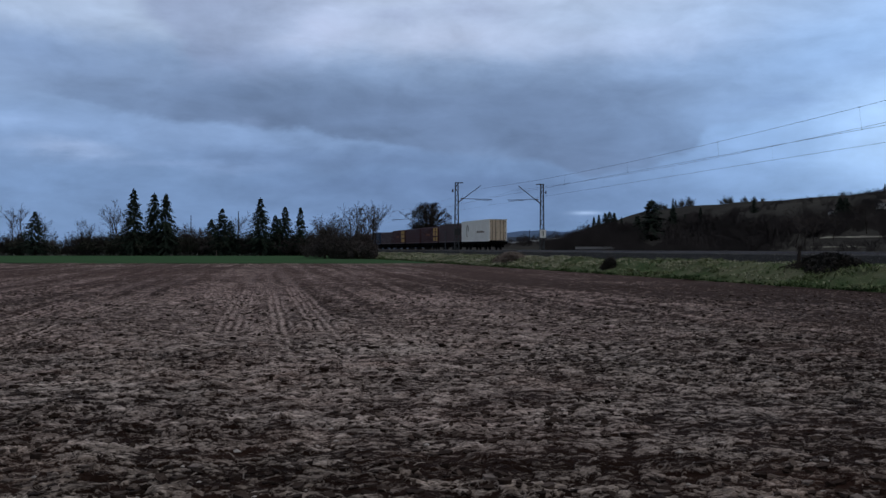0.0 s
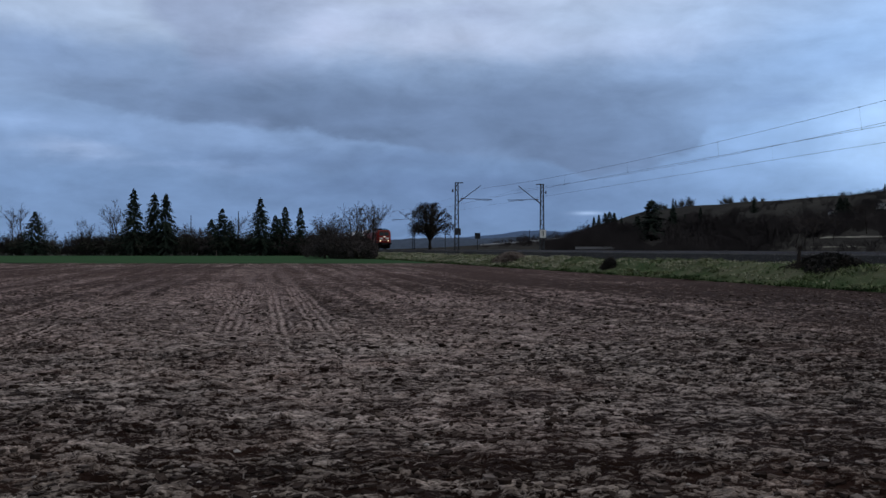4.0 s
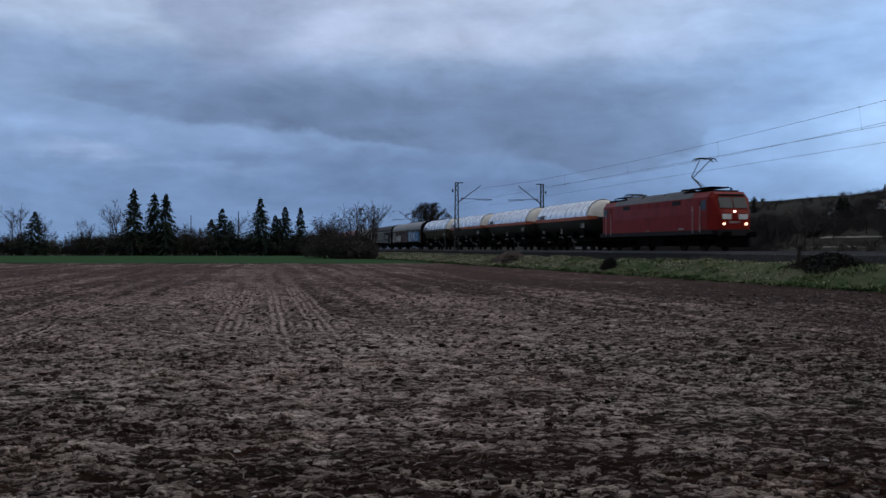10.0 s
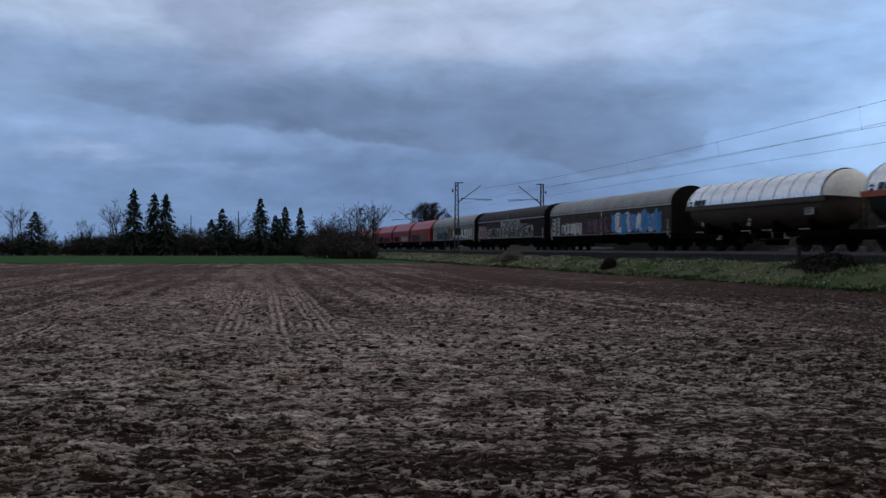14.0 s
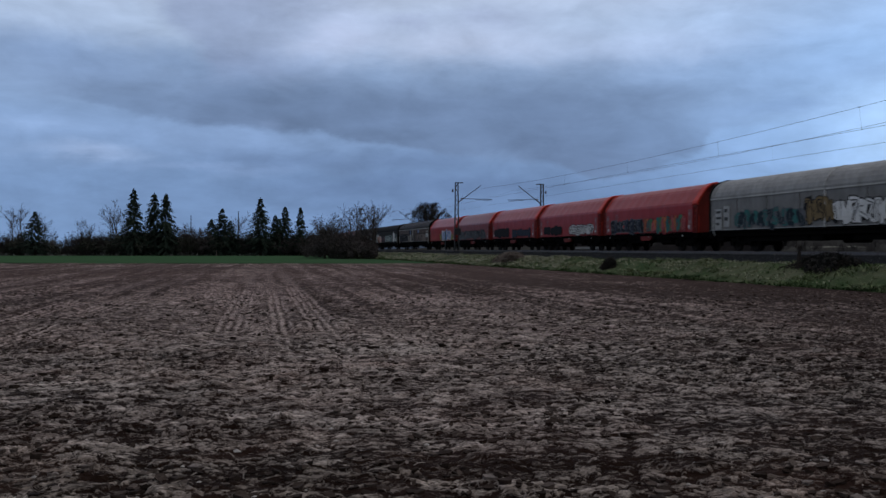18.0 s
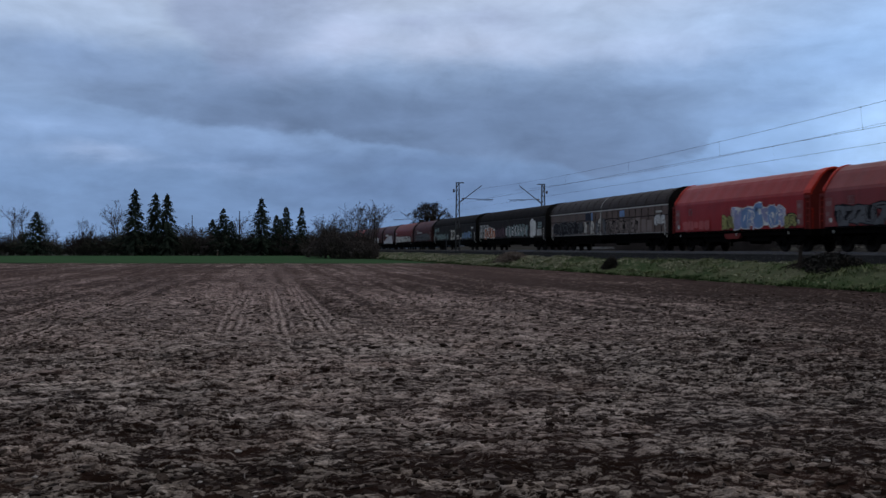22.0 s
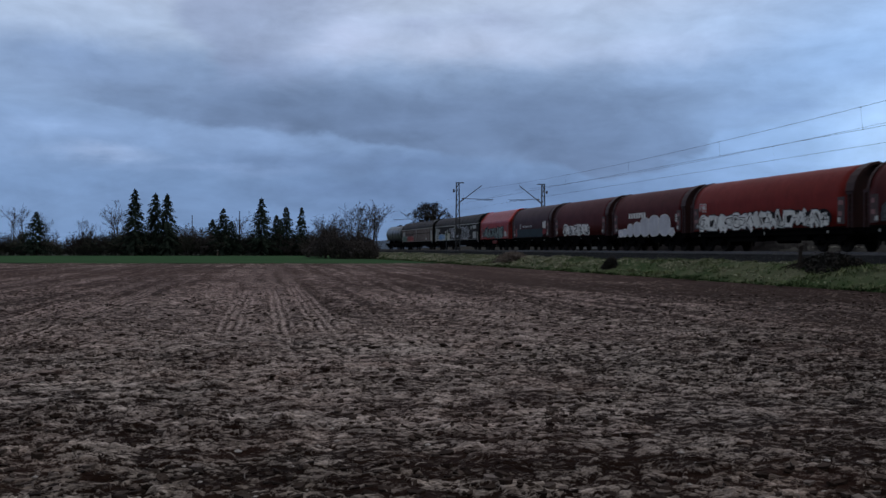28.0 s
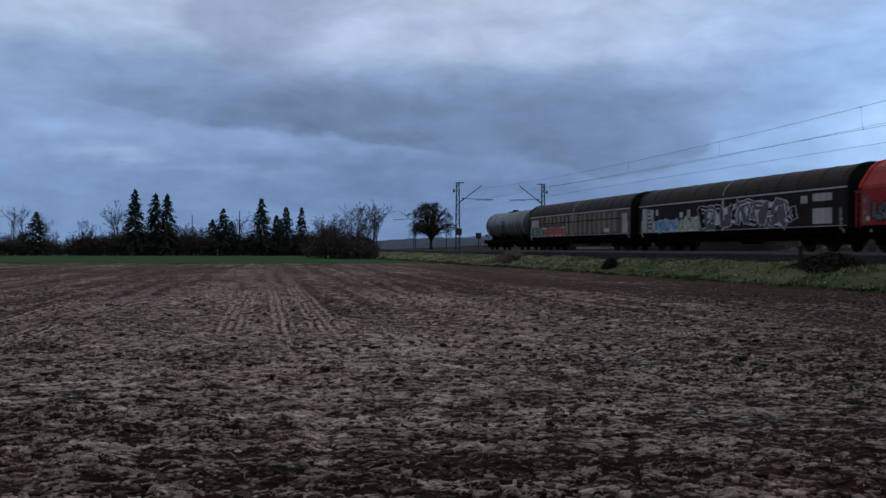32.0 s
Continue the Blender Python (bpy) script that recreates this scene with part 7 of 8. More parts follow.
def tarp_wagon(L, tarp, hood, label, seed, marks=True):
    """A short steel-coil wagon: two rounded bulkheads and a tarpaulin stretched over hoops between them."""
    v = thing("tarpaulin_wagon", label, "freight wagon", "wagons of the mixed train")
    rng = random.Random(seed)
    # wall and posts take a darkened hood red: recess shade put into the colour
    frame_tone = "bulkhead_red" if hood == "hood_red" else hood
    h = L / 2 - 0.62
    running_gear(v, L, (-h + 1.9, h - 1.9))
    if hood == "hood_dark":
        half = [(-1.43, 1.22), (-1.445, 2.2), (-1.44, 2.95), (-1.36, 3.35), (-1.17, 3.72), (-0.86, 4.05), (-0.45, 4.3), (0, 4.42)]
    else:
        half = [(-1.43, 1.22), (-1.445, 2.2), (-1.445, 3.05), (-1.41, 3.22), (-0.9, 3.95), (-0.74, 4.13), (-0.4, 4.36), (0, 4.46)]
    full = half + [(-y, z) for y, z in reversed(half[:-1])]
    e, er = 0.22, 0.2
    secs = []
    n = 22
    for i in range(n + 1):
        x = -h + er + (2 * h - e - er) * i / n
        sag = 0.0 if i % 2 == 0 else 0.007
        ring = []
        for y, z in full:
            k = sag + rng.uniform(-0.004, 0.004)
            ring.append((x, y * (1 - k * 0.5), z - (k * 1.2 if z > 3.1 else 0)))
        secs.append(ring)
    part("tarpaulin", loft(B(), secs), M[tarp], v, smooth=hood == "hood_dark")
    bm = block(B(), -h + er, h - e, -1.465, -1.43, 1.2, 1.28)
    part("bottom_rail", bm, M["underframe"], v)
    up = [(y * 1.025, z + 0.05) for y, z in half if z > 2.9]
    hoodp = up + [(-y, z) for y, z in reversed(up[:-1])]
    for sx in (-1, 1):
        ee = e if sx > 0 else er
        a, b = sorted((sx * (h - ee), sx * (h + (0.36 if sx > 0 else -0.05))))
        inner = [(y * 0.93, z - 0.1) for y, z in reversed(hoodp)]
        part("bulkhead_hood", loft(B(), [[(x, y, z) for y, z in hoodp + inner] for x in (a, b)]), M[hood], v)
        w = [(-1.3, 1.2), (-1.3, 3.1), (-0.86, 3.9), (-0.3, 4.3), (0.3, 4.3), (0.86, 3.9), (1.3, 3.1), (1.3, 1.2)]
        a, b = sorted((sx * (h - 0.2), sx * (h - 0.08)))
        part("bulkhead_wall", loft(B(), [[(x, y, z) for y, z in w] for x in (a, b)]), M[frame_tone], v)
        bm = B()
        for x in (h - 0.1, h + 0.2):
            block(bm, *sorted((sx * x - 0.05, sx * x + 0.05)), -1.42, -1.32, 1.2, 3.0)
        block(bm, *sorted((sx * (h + 0.25), sx * (h - ee))), -1.44, -1.36, 2.86, 3.0)
        part("bulkhead_post", bm, M[frame_tone], v)
        bm = B()
        for z in (1.6, 1.95, 2.3, 2.65):
            rod(bm, (sx * (h - 0.1), -1.4, z), (sx * (h + 0.2), -1.4, z), 0.016, 5)
        rod(bm, (sx * (h + 0.3), -1.3, 1.2), (sx * (h + 0.3), -1.3, 2.3), 0.022, 5)
        rod(bm, (sx * (h + 0.3), -1.3, 2.3), (sx * (h - 0.05), -1.3, 2.3), 0.022, 5)
        part("ladder", bm, M[hood], v)
        x = sx * (h - ee - 0.32)
        panel(v, "end_plate", "plate_pink" if hood == "hood_red" else "plate_dark", x - 0.26, x + 0.26, 1.4, 2.75, y=-1.452, bars=2, ink="faded_mark")
        if marks:
            panel(v, "label_plate", "paint_white", x - 0.14 * sx - 0.1, x - 0.14 * sx + 0.1, 1.5, 1.72, y=-1.462)
    for x in (-h + 0.8, h - 1.6, 0.4):
        panel(v, "marker_plate", "paint_white", x - 0.04, x + 0.04, 0.96, 1.1, y=-1.4)
    if hood == "hood_red":
        bm = loft(B(), [[(x, -1.38, z), (x, -1.2, z), (x, -1.2, 1.08), (x, -1.38, 1.08)] for x, z in ((-0.9, 0.92), (-0.7, 0.76), (0.6, 0.76), (0.8, 0.92))])
        # the trough shares that dark red as its plain colour
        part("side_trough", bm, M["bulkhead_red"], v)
    return v


def logo_square(v, x, z, s=0.42, mat="faded_mark"):
    """A faded square outline where a company mark was painted."""
    bm = B()
    t = 0.05
    for a in ((x, x + s, z, z + t), (x, x + s, z + s - t, z + s), (x, x + t, z, z + s), (x + s - t, x + s, z, z + s), (x + s * 0.3, x + s * 0.42, z + 0.1, z + s - 0.1), (x + s * 0.58, x + s * 0.7, z + 0.1, z + s - 0.1)):
        block(bm, a[0], a[1], -1.458, -1.452, a[2], a[3])
    part("painted_mark", bm, M[mat], v)


def word_bars(v, x0, x1, z0, z1, n, mat, y=-1.455, seed=1):
    """A word that stands for a company's name: plain upright bars of its size and colour."""
    bm = B()
    w = (x1 - x0) / n
    for i in range(n):
        block(bm, x0 + i * w, x0 + (i + 0.72) * w, y - 0.006, y, z0, z1)
    part("lettering", bm, M[mat], v)


def gas_tank_wagon(L, lower, band, label, seed):
    """A long gas tank wagon: dark vessel, white half-round sunshade with seams, painted band along its middle."""
    v = thing("tank_wagon", label, "tank wagon", "wagons of the mixed train")
    h = L / 2 - 0.8
    running_gear(v, L, (-h + 2.2, h - 2.2), sole=1.1, frameless=True)
    R, cz = 1.46, 2.78
    head = [(0.0, 0.05), (0.1, 0.6), (0.28, 1.0), (0.5, 1.25), (0.8, 1.41), (1.0, R)]
    prof = [(-h + 0.05 + a * 0.95, r) for a, r in head] + [(h - 0.05 - a * 0.95, r) for a, r in reversed(head)]
    part("tank", lathe_x(B(), prof, 32, 0, cz), M[lower], v, smooth=True)
    # sunshade: a shell over the upper half, standing off the tank
    bm = B()
    a0, a1 = radians(4), radians(176)
    for r in (1.56, 1.53):
        lathe_x(bm, [(-h + 0.84, r), (-h + 0.86, r), (h - 0.86, r), (h - 0.84, r)], 24, 0, cz, a0, a1)
    part("sunshade", bm, M["tank_white"], v, smooth=True)
    for sx in (-1, 1):
        # dished white end pieces of the sunshade
        bm = lathe_x(B(), [(sx * (h - 0.84), 1.5), (sx * (h - 0.62), 1.49), (sx * (h - 0.38), 1.4), (sx * (h - 0.2), 1.22), (sx * (h - 0.06), 0.85), (sx * (h + 0.01), 0.4), (sx * (h + 0.02), 0.02)], 24, 0, cz, a0, a1)
        part("sunshade_end", bm, M["tank_cream"], v, "cream dished end of the sunshade", smooth=True)
    n = 11
    for i in range(n):
        x = -h + 0.86 + (2 * h - 1.72) * i / (n - 1)
        part("seam", kept("tank_seam", lambda: lathe_x(B(), [(-0.014, 1.563), (-0.014, 1.575), (0.014, 1.575), (0.014, 1.563)], 24, 0, 2.78, radians(4), radians(176))), M["seam_grey"], v).location.x = x
    bm = B()
    for sy in (-1, 1):
        block(bm, -h + 0.5, h - 0.5, *sorted((sy * 1.5, sy * 1.585)), cz - 0.16, cz + 0.12)
    part("side_band", bm, M[band], v)
    if band == "orange_band":
        for sx in (-1, 1):
            bm = lathe_x(B(), [(sx * (h - 0.5), 1.58), (sx * (h - 0.36), 1.5), (sx * (h - 0.19), 1.28), (sx * (h - 0.05), 0.9)], 8, 0, cz, radians(174), radians(187))
            part("end_band", bm, M[band], v)
    # saddles, valve gear, label plates, ladder
    for x in (-h + 2.3, -2.0, 2.0, h - 2.3):
        bm = loft(B(), [[(x - 0.2, -1.2, 1.1), (x - 0.2, 1.2, 1.1), (x - 0.2, 1.1, 1.75), (x - 0.2, -1.1, 1.75)], [(x + 0.2, -1.2, 1.1), (x + 0.2, 1.2, 1.1), (x + 0.2, 1.1, 1.75), (x + 0.2, -1.1, 1.75)]])
        part("saddle", bm, M["underframe"], v)
    bm = B()
    rod(bm, (0.3, -1.25, 0.9), (0.3, 1.25, 0.9), 0.13, 8)
    block(bm, 0.0, 0.6, -1.3, -1.0, 0.7, 1.05)
    part("valve_box", bm, M["underframe"], v)
    for x in (-h + 1.2, -1.1, 1.0, h - 3.1):
        bm = rod(B(), (x, -1.18, 1.22), (x + 0.9, -1.18, 1.22), 0.035, 6)
        part("pipe", rod(bm, (x + 0.9, -1.18, 1.22), (x + 0.9, -1.1, 0.8), 0.035, 6), M["plate_grey"], v)
    for x in (-3.6, h - 4.2):
        part("hose_box", block(B(), x, x + 0.4, -1.3, -1.12, 0.72, 1.0), M["plate_grey"], v)
    panel(v, "label_plate", "plate_grey", h - 2.2, h - 1.45, 1.95, 2.32, y=-1.45, thick=0.04, bars=2)
    panel(v, "label_plate", "plate_grey", -0.2, 0.14, 1.5, 1.72, y=-1.34, thick=0.03)
    panel(v, "label_plate", "plate_grey", -0.05, 0.25, 1.78, 1.92, y=-1.38, thick=0.03)
    panel(v, "label_plate", "plate_grey", -h + 2.2, -h + 2.45, 1.6, 1.85, y=-1.36, thick=0.03)
    # owner's mark as plain dark bars on the shade
    bm = B()

    def on_shade(x, deg):
        return bm.verts.new((x, 1.586 * math.cos(radians(deg)), cz + 1.586 * math.sin(radians(deg))))
    x = -h + 0.95
    for lo, hi in ((168.5, 163.0), (175.5, 170.0)):
        mid = (lo + hi) / 2
        bm.faces.new([on_shade(x, lo), on_shade(x + 0.46, lo), on_shade(x + 0.34, mid), on_shade(x + 0.23, hi), on_shade(x + 0.12, mid)])
    x += 0.62
    for k in range(3):
        bm.faces.new([on_shade(x + 0.36, 175), on_shade(x, 175), on_shade(x + 0.03, 168), on_shade(x + 0.06, 162), on_shade(x + 0.42, 162), on_shade(x + 0.39, 168)])
        x += 0.46
    bm.normal_update()
    for f in bm.faces:
        if f.normal.y > 0:
            f.normal_flip()
    part("painted_mark", bm, M["ink_blue"], v)
    bm = B()
    for z in (1.0, 1.35, 1.7, 2.05, 2.4):
        rod(bm, (-h + 0.5, -1.6, z), (-h + 0.9, -1.6, z), 0.015, 5)
    for x in (-h + 0.5, -h + 0.9):
        rod(bm, (x, -1.6, 0.9), (x, -1.6, 2.6), 0.018, 5)
    part("ladder", bm, M["underframe"], v)
    return v


def plain_tank_wagon(L, label):
    """The last wagon: a plain dark tank with hoops, a walkway and an end platform."""
    v = thing("tank_wagon", label, "tank wagon", "wagons of the mixed train")
    h = L / 2 - 0.6
    running_gear(v, L, (-h + 2.1, h - 2.1), sole=1.15)
    R, cz = 1.42, 2.78
    head = [(0.0, 0.05), (0.08, 0.6), (0.22, 1.0), (0.4, 1.22), (0.62, 1.36), (0.8, R)]
    prof = [(-h + 0.3 + a * 0.7, r) for a, r in head] + [(h - 0.3 - a * 0.7, r) for a, r in reversed(head)]
    part("tank", lathe_x(B(), prof, 32, 0, cz), M["tank_dark"], v, smooth=True)
    for i in range(6):
        x = -h + 1.3 + (2 * h - 2.6) * i / 5
        part("hoop", kept("tank_hoop", lambda: lathe_x(B(), [(-0.09, 1.43), (-0.09, 1.46), (0.09, 1.46), (0.09, 1.43)], 32, 0, 2.78)), M["hoop_grey"], v).location.x = x
    for x in (-h + 2.2, h - 2.2, 0.0):
        bm = loft(B(), [[(x + d, -1.15, 1.12), (x + d, 1.15, 1.12), (x + d, 0.9, 1.7), (x + d, -0.9, 1.7)] for d in (-0.18, 0.18)])
        part("saddle", bm, M["underframe"], v)
    bm = block(B(), -1.4, 1.4, -0.4, 0.4, cz + R - 0.02, cz + R + 0.05)
    rod(bm, (0, 0, cz + R), (0, 0, cz + R + 0.2), 0.3, 12)
    part("walkway", bm, M["underframe"], v)
    for y in (-0.8, -0.4, 0.4, 0.8):
        part("end_post", rod(B(), (-h, y, 1.15), (-h, y, 2.25), 0.02, 5), M["underframe"], v)
    for z in (1.7, 2.25):
        part("end_rail", rod(B(), (-h, -0.8, z), (-h, 0.8, z), 0.02, 5), M["underframe"], v)
    for y in (-1.05, 1.05):
        p = part("tail_plate", block(B(), -h - 0.09, -h - 0.05, y - 0.17, y + 0.17, 1.5, 1.85), M["paint_white"], v, "white and red tail plate")
        part("red_field", block(B(), -h - 0.096, -h - 0.09, y - 0.17, y, 1.5, 1.85), M["hood_red"], p)
    panel(v, "label_plate", "plate_grey", -h + 1.7, -h + 2.1, 2.0, 2.5, y=-1.43, thick=0.03)
    bm = B()
    for z in (1.3, 1.65, 2.0, 2.35, 2.7, 3.05):
        rod(bm, (-0.2, -1.5, z), (0.2, -1.5, z), 0.015, 5)
    for x in (-0.2, 0.2):
        rod(bm, (x, -1.5, 1.0), (x, -1.48, 3.2), 0.018, 5)
    part("ladder", bm, M["underframe"], v)
    return v


def locomotive(L):
    v = thing("locomotive", "red electric locomotive with lit headlights and a raised pantograph", "locomotive")
    h = L / 2 - 0.69
    for x in (-h + 3.6, h - 3.6):
        bogie(v, x, 2.6, True)
    # body: side walls lean in above the waist, cabs slope back above the headlights
    W = 1.48

    def ring(x, w, z0, z1, z2, top):
        return [(x, -w, z0), (x, -w, z1), (x, -w + 0.06, z2), (x, -w + 0.34, top), (x, w - 0.34, top), (x, w - 0.06, z2), (x, w, z1), (x, w, z0)]
    half = [(0.0, 0.9, 1.38, 2.2, 2.34, 2.4), (0.12, 1.12, 1.32, 2.3, 2.5, 2.6), (0.5, 1.33, 1.3, 2.4, 3.34, 3.6), (0.85, W, 1.3, 2.4, 3.45, 3.8), (2.6, W, 1.3, 2.4, 3.45, 3.84)]
    secs = [ring(-h + a, *q) for a, *q in half] + [ring(h - a, *q) for a, *q in reversed(half)]
    part("body", loft(B(), secs), M["loco_red"], v)
    bm = B()
    loft(bm, [[(x, -1.495, 1.08), (x, 1.495, 1.08), (x, 1.495, 1.36), (x, -1.495, 1.36)] for x in (-h + 0.3, h - 0.3)])
    part("skirt", bm, M["loco_grey"], v)
    bm = block(B(), -h + 0.4, h - 0.4, -1.3, 1.3, 0.75, 1.12)
    for x0, x1 in ((-1.9, -0.2), (0.1, 1.9)):
        block(bm, x0, x1, -1.36, 1.36, 0.35, 1.08)
    part("underframe", bm, M["underframe"], v)
    for sx in (-1, 1):
        bm = loft(B(), [[(sx * (h - 0.1), -1.2, 0.98), (sx * (h - 0.1), 1.2, 0.98), (sx * (h - 0.1), 1.2, 1.38), (sx * (h - 0.1), -1.2, 1.38)], [(sx * (h + 0.04), -1.0, 0.98), (sx * (h + 0.04), 1.0, 0.98), (sx * (h + 0.04), 1.0, 1.38), (sx * (h + 0.04), -1.0, 1.38)]])
        part("buffer_beam", bm, M["loco_grey"], v)
        bm = loft(B(), [[(sx * (h - 0.3), -1.25, 0.3), (sx * (h - 0.3), 1.25, 0.3), (sx * (h - 0.3), 1.25, 0.85), (sx * (h - 0.3), -1.25, 0.85)], [(sx * (h + 0.05), -0.9, 0.25), (sx * (h + 0.05), 0.9, 0.25), (sx * (h + 0.1), 0.9, 0.8), (sx * (h + 0.1), -0.9, 0.8)]])
        part("snow_plough", bm, M["underframe"], v)
        for y in (-0.88, 0.88):
            b = part("buffer", kept("buffer", buffer_mesh), M["underframe"], v)
            b.location = (sx * (h + 0.02), y, 1.06)
            if sx < 0:
                b.rotation_euler = (0, 0, math.pi)
        # windscreen, split in two, on the raked front
        for y0, y1 in ((-1.0, -0.04), (0.04, 1.0)):
            a = [(sx * (h - 0.155), y0 * 0.98, 2.72), (sx * (h - 0.155), y1 * 0.98, 2.72), (sx * (h - 0.45), y1 * 0.96, 3.4), (sx * (h - 0.45), y0 * 0.96, 3.4)]
            o = Vector((sx * 0.035, 0, 0.016))
            bm = loft(B(), [[Vector(q) - o * 0.3 for q in a], [Vector(q) + o for q in a]])
            part("windscreen", bm, M["cab_glass"], v)
        bm = block(B(), *sorted((sx * (h - 0.52), sx * (h - 0.4))), -0.9, 0.9, 3.53, 3.62)
        part("sun_visor", bm, M["loco_grey"], v)
        for y0, y1 in ((-0.9, -0.26), (0.26, 0.9)):
            part("front_patch", block(B(), *sorted((sx * (h - 0.06), sx * (h + 0.012))), y0, y1, 2.02, 2.34), M["board_white"], v, "white warning patch below the windscreen")
        for y in (-0.78, 0.78):
            part("headlight", lathe_x(B(), [(sx * (h - 0.03), 0.085), (sx * (h + 0.035), 0.085), (sx * (h + 0.04), 0.02)], 12, y, 1.72), M["headlamp"] if sx > 0 else M["lamp_off"], v)
        part("headlight", lathe_x(B(), [(sx * (h - 0.12), 0.065), (sx * (h + 0.01), 0.065), (sx * (h + 0.015), 0.02)], 12, 0, 2.5), M["headlamp_top"] if sx > 0 else M["lamp_off"], v)
        bm = B()
        for i in range(6):
            block(bm, *sorted((sx * (h + 0.002), sx * (h + 0.01))), -0.4 + i * 0.13, -0.32 + i * 0.13, 1.76, 1.88)
        part("lettering", bm, M["paint_white"], v)
        # cab door, side window, handrails
        x = sx * (h - 2.0)
        part("cab_door", block(B(), x - 0.32, x + 0.32, -1.502, -1.475, 1.34, 3.3), M["loco_red"], v)
        part("cab_window", block(B(), *sorted((sx * (h - 1.55), sx * (h - 1.0))), -1.478, -1.43, 2.66, 3.24), M["cab_glass"], v)
        bm = B()
        for o in (-0.45, 0.45):
            rod(bm, (x + o, -1.56, 1.2), (x + o, -1.56, 2.9), 0.02, 5)
        part("handrail", bm, M["paint_white"], v)
        bm = B()
        for z in (0.45, 0.8):
            block(bm, x - 0.25, x + 0.25, -1.5, -1.3, z, z + 0.04)
        for o in (-0.25, 0.25):
            rod(bm, (x + o, -1.45, 0.42), (x + o, -1.45, 1.06), 0.02, 5)
        part("cab_steps", bm, M["underframe"], v)
    # roof gear: grey hatches, insulators, two pantographs
    for x0, x1, z in ((-4.6, -1.9, 3.86), (-1.6, 1.3, 3.82), (1.6, 4.2, 3.84)):
        bm = loft(B(), [[(x, -1.12, 3.78), (x, 1.12, 3.78), (x, 0.9, z + 0.2), (x, -0.9, z + 0.2)] for x in (x0, x1)])
        part("roof_hatch", bm, M["roof_grey"], v)
    for sx in (-1, 1):
        bm = B()
        for y in (-1.1, 1.1):
            block(bm, *sorted((sx * (h - 4.3), sx * (h - 1.4))), y - 0.06, y + 0.06, 3.8, 3.94)
        for x in (h - 4.1, h - 1.7):
            block(bm, sx * x - 0.06, sx * x + 0.06, -1.1, 1.1, 3.86, 3.96)
            for y in (-0.8, 0.8):
                rod(bm, (sx * x, y, 3.78), (sx * x, y, 4.12), 0.07, 7)
        block(bm, *sorted((sx * (h - 4.2), sx * (h - 1.7))), -0.7, 0.7, 4.1, 4.18)
        part("pantograph_base", bm, M["underframe"], v)
    bm = loft(B(), [[(x, -1.43, 3.46), (x, -1.15, 3.845), (x, -1.05, 3.86), (x, -1.05, 3.8), (x, -1.38, 3.44)] for x in (-h + 2.8, h - 2.8)])
    part("roof_shoulder", bm, M["roof_grey"], v)
    part("roof_box", loft(B(), [[(x, -0.75, 3.8), (x, 0.2, 3.8), (x, 0.1, 4.2), (x, -0.65, 4.2)] for x in (3.15, 3.7)]), M["underframe"], v)
    for i in range(6):
        x = -4.2 + i * 1.5
        part("louvre", block(B(), x, x + 1.1, -1.465, -1.42, 3.08, 3.36), M["loco_grey"] if i in (0, 5) else M["loco_red"], v)
    bm = B()
    for x in (-5.2, -1.75, 1.45, 4.4):
        rod(bm, (x, 0.3, 3.78), (x, 0.3, 4.1), 0.06, 7)
        rod(bm, (x, -0.5, 3.78), (x, -0.5, 4.06), 0.06, 7)
    rod(bm, (-5.2, 0.3, 4.1), (4.4, 0.3, 4.1), 0.025, 5)
    part("roof_insulators", bm, M["underframe"], v)

    def panto(x, up, knee):
        p = part("pantograph", rod(B(), (x, -0.25, 4.06), (x, 0.25, 4.06), 0.05, 6), M["wire"], v)
        kz = 4.06 + (up - 4.06) * 0.46
        bm = B()
        rod(bm, (x, 0, 4.06), (x + knee, 0, kz), 0.055, 6)
        rod(bm, (x + 0.25, 0.15, 4.1), (x + knee + 0.1, 0.1, kz - 0.12), 0.022, 5)
        part("lower_arm", bm, M["wire"], p)
        bm = B()
        for y in (-0.28, 0.28):
            rod(bm, (x + knee, y * 0.25, kz), (x + knee * -0.05, y * 1.4, up - 0.12), 0.032, 5)
        part("upper_arm", bm, M["wire"], p)
        bm = B()
        for o in (-0.24, 0.24):
            pts = [(x + o, -0.8, up - 0.22), (x + o, -0.58, up - 0.02), (x + o, 0.58, up - 0.02), (x + o, 0.8, up - 0.22)]
            for a, b in zip(pts, pts[1:]):
                rod(bm, a, b, 0.032, 5)
        for y in (-0.5, 0.5):
            rod(bm, (x - 0.24, y, up - 0.06), (x + 0.24, y, up - 0.06), 0.025, 5)
        part("contact_head", bm, M["wire"], p)
    panto(h - 3.6, WIRE_Z - RAIL_Z, -1.55)
    panto(-h + 3.4, 4.4, 1.9)
    logo_square(v, 0.1, 2.2, 0.55, "loco_mark")
    panel(v, "label_plate", "plate_grey", h - 4.4, h - 3.7, 1.42, 1.54, y=-1.482)
    panel(v, "label_plate", "plate_grey", -0.3, 0.1, 1.4, 1.46, y=-1.482)
    return v


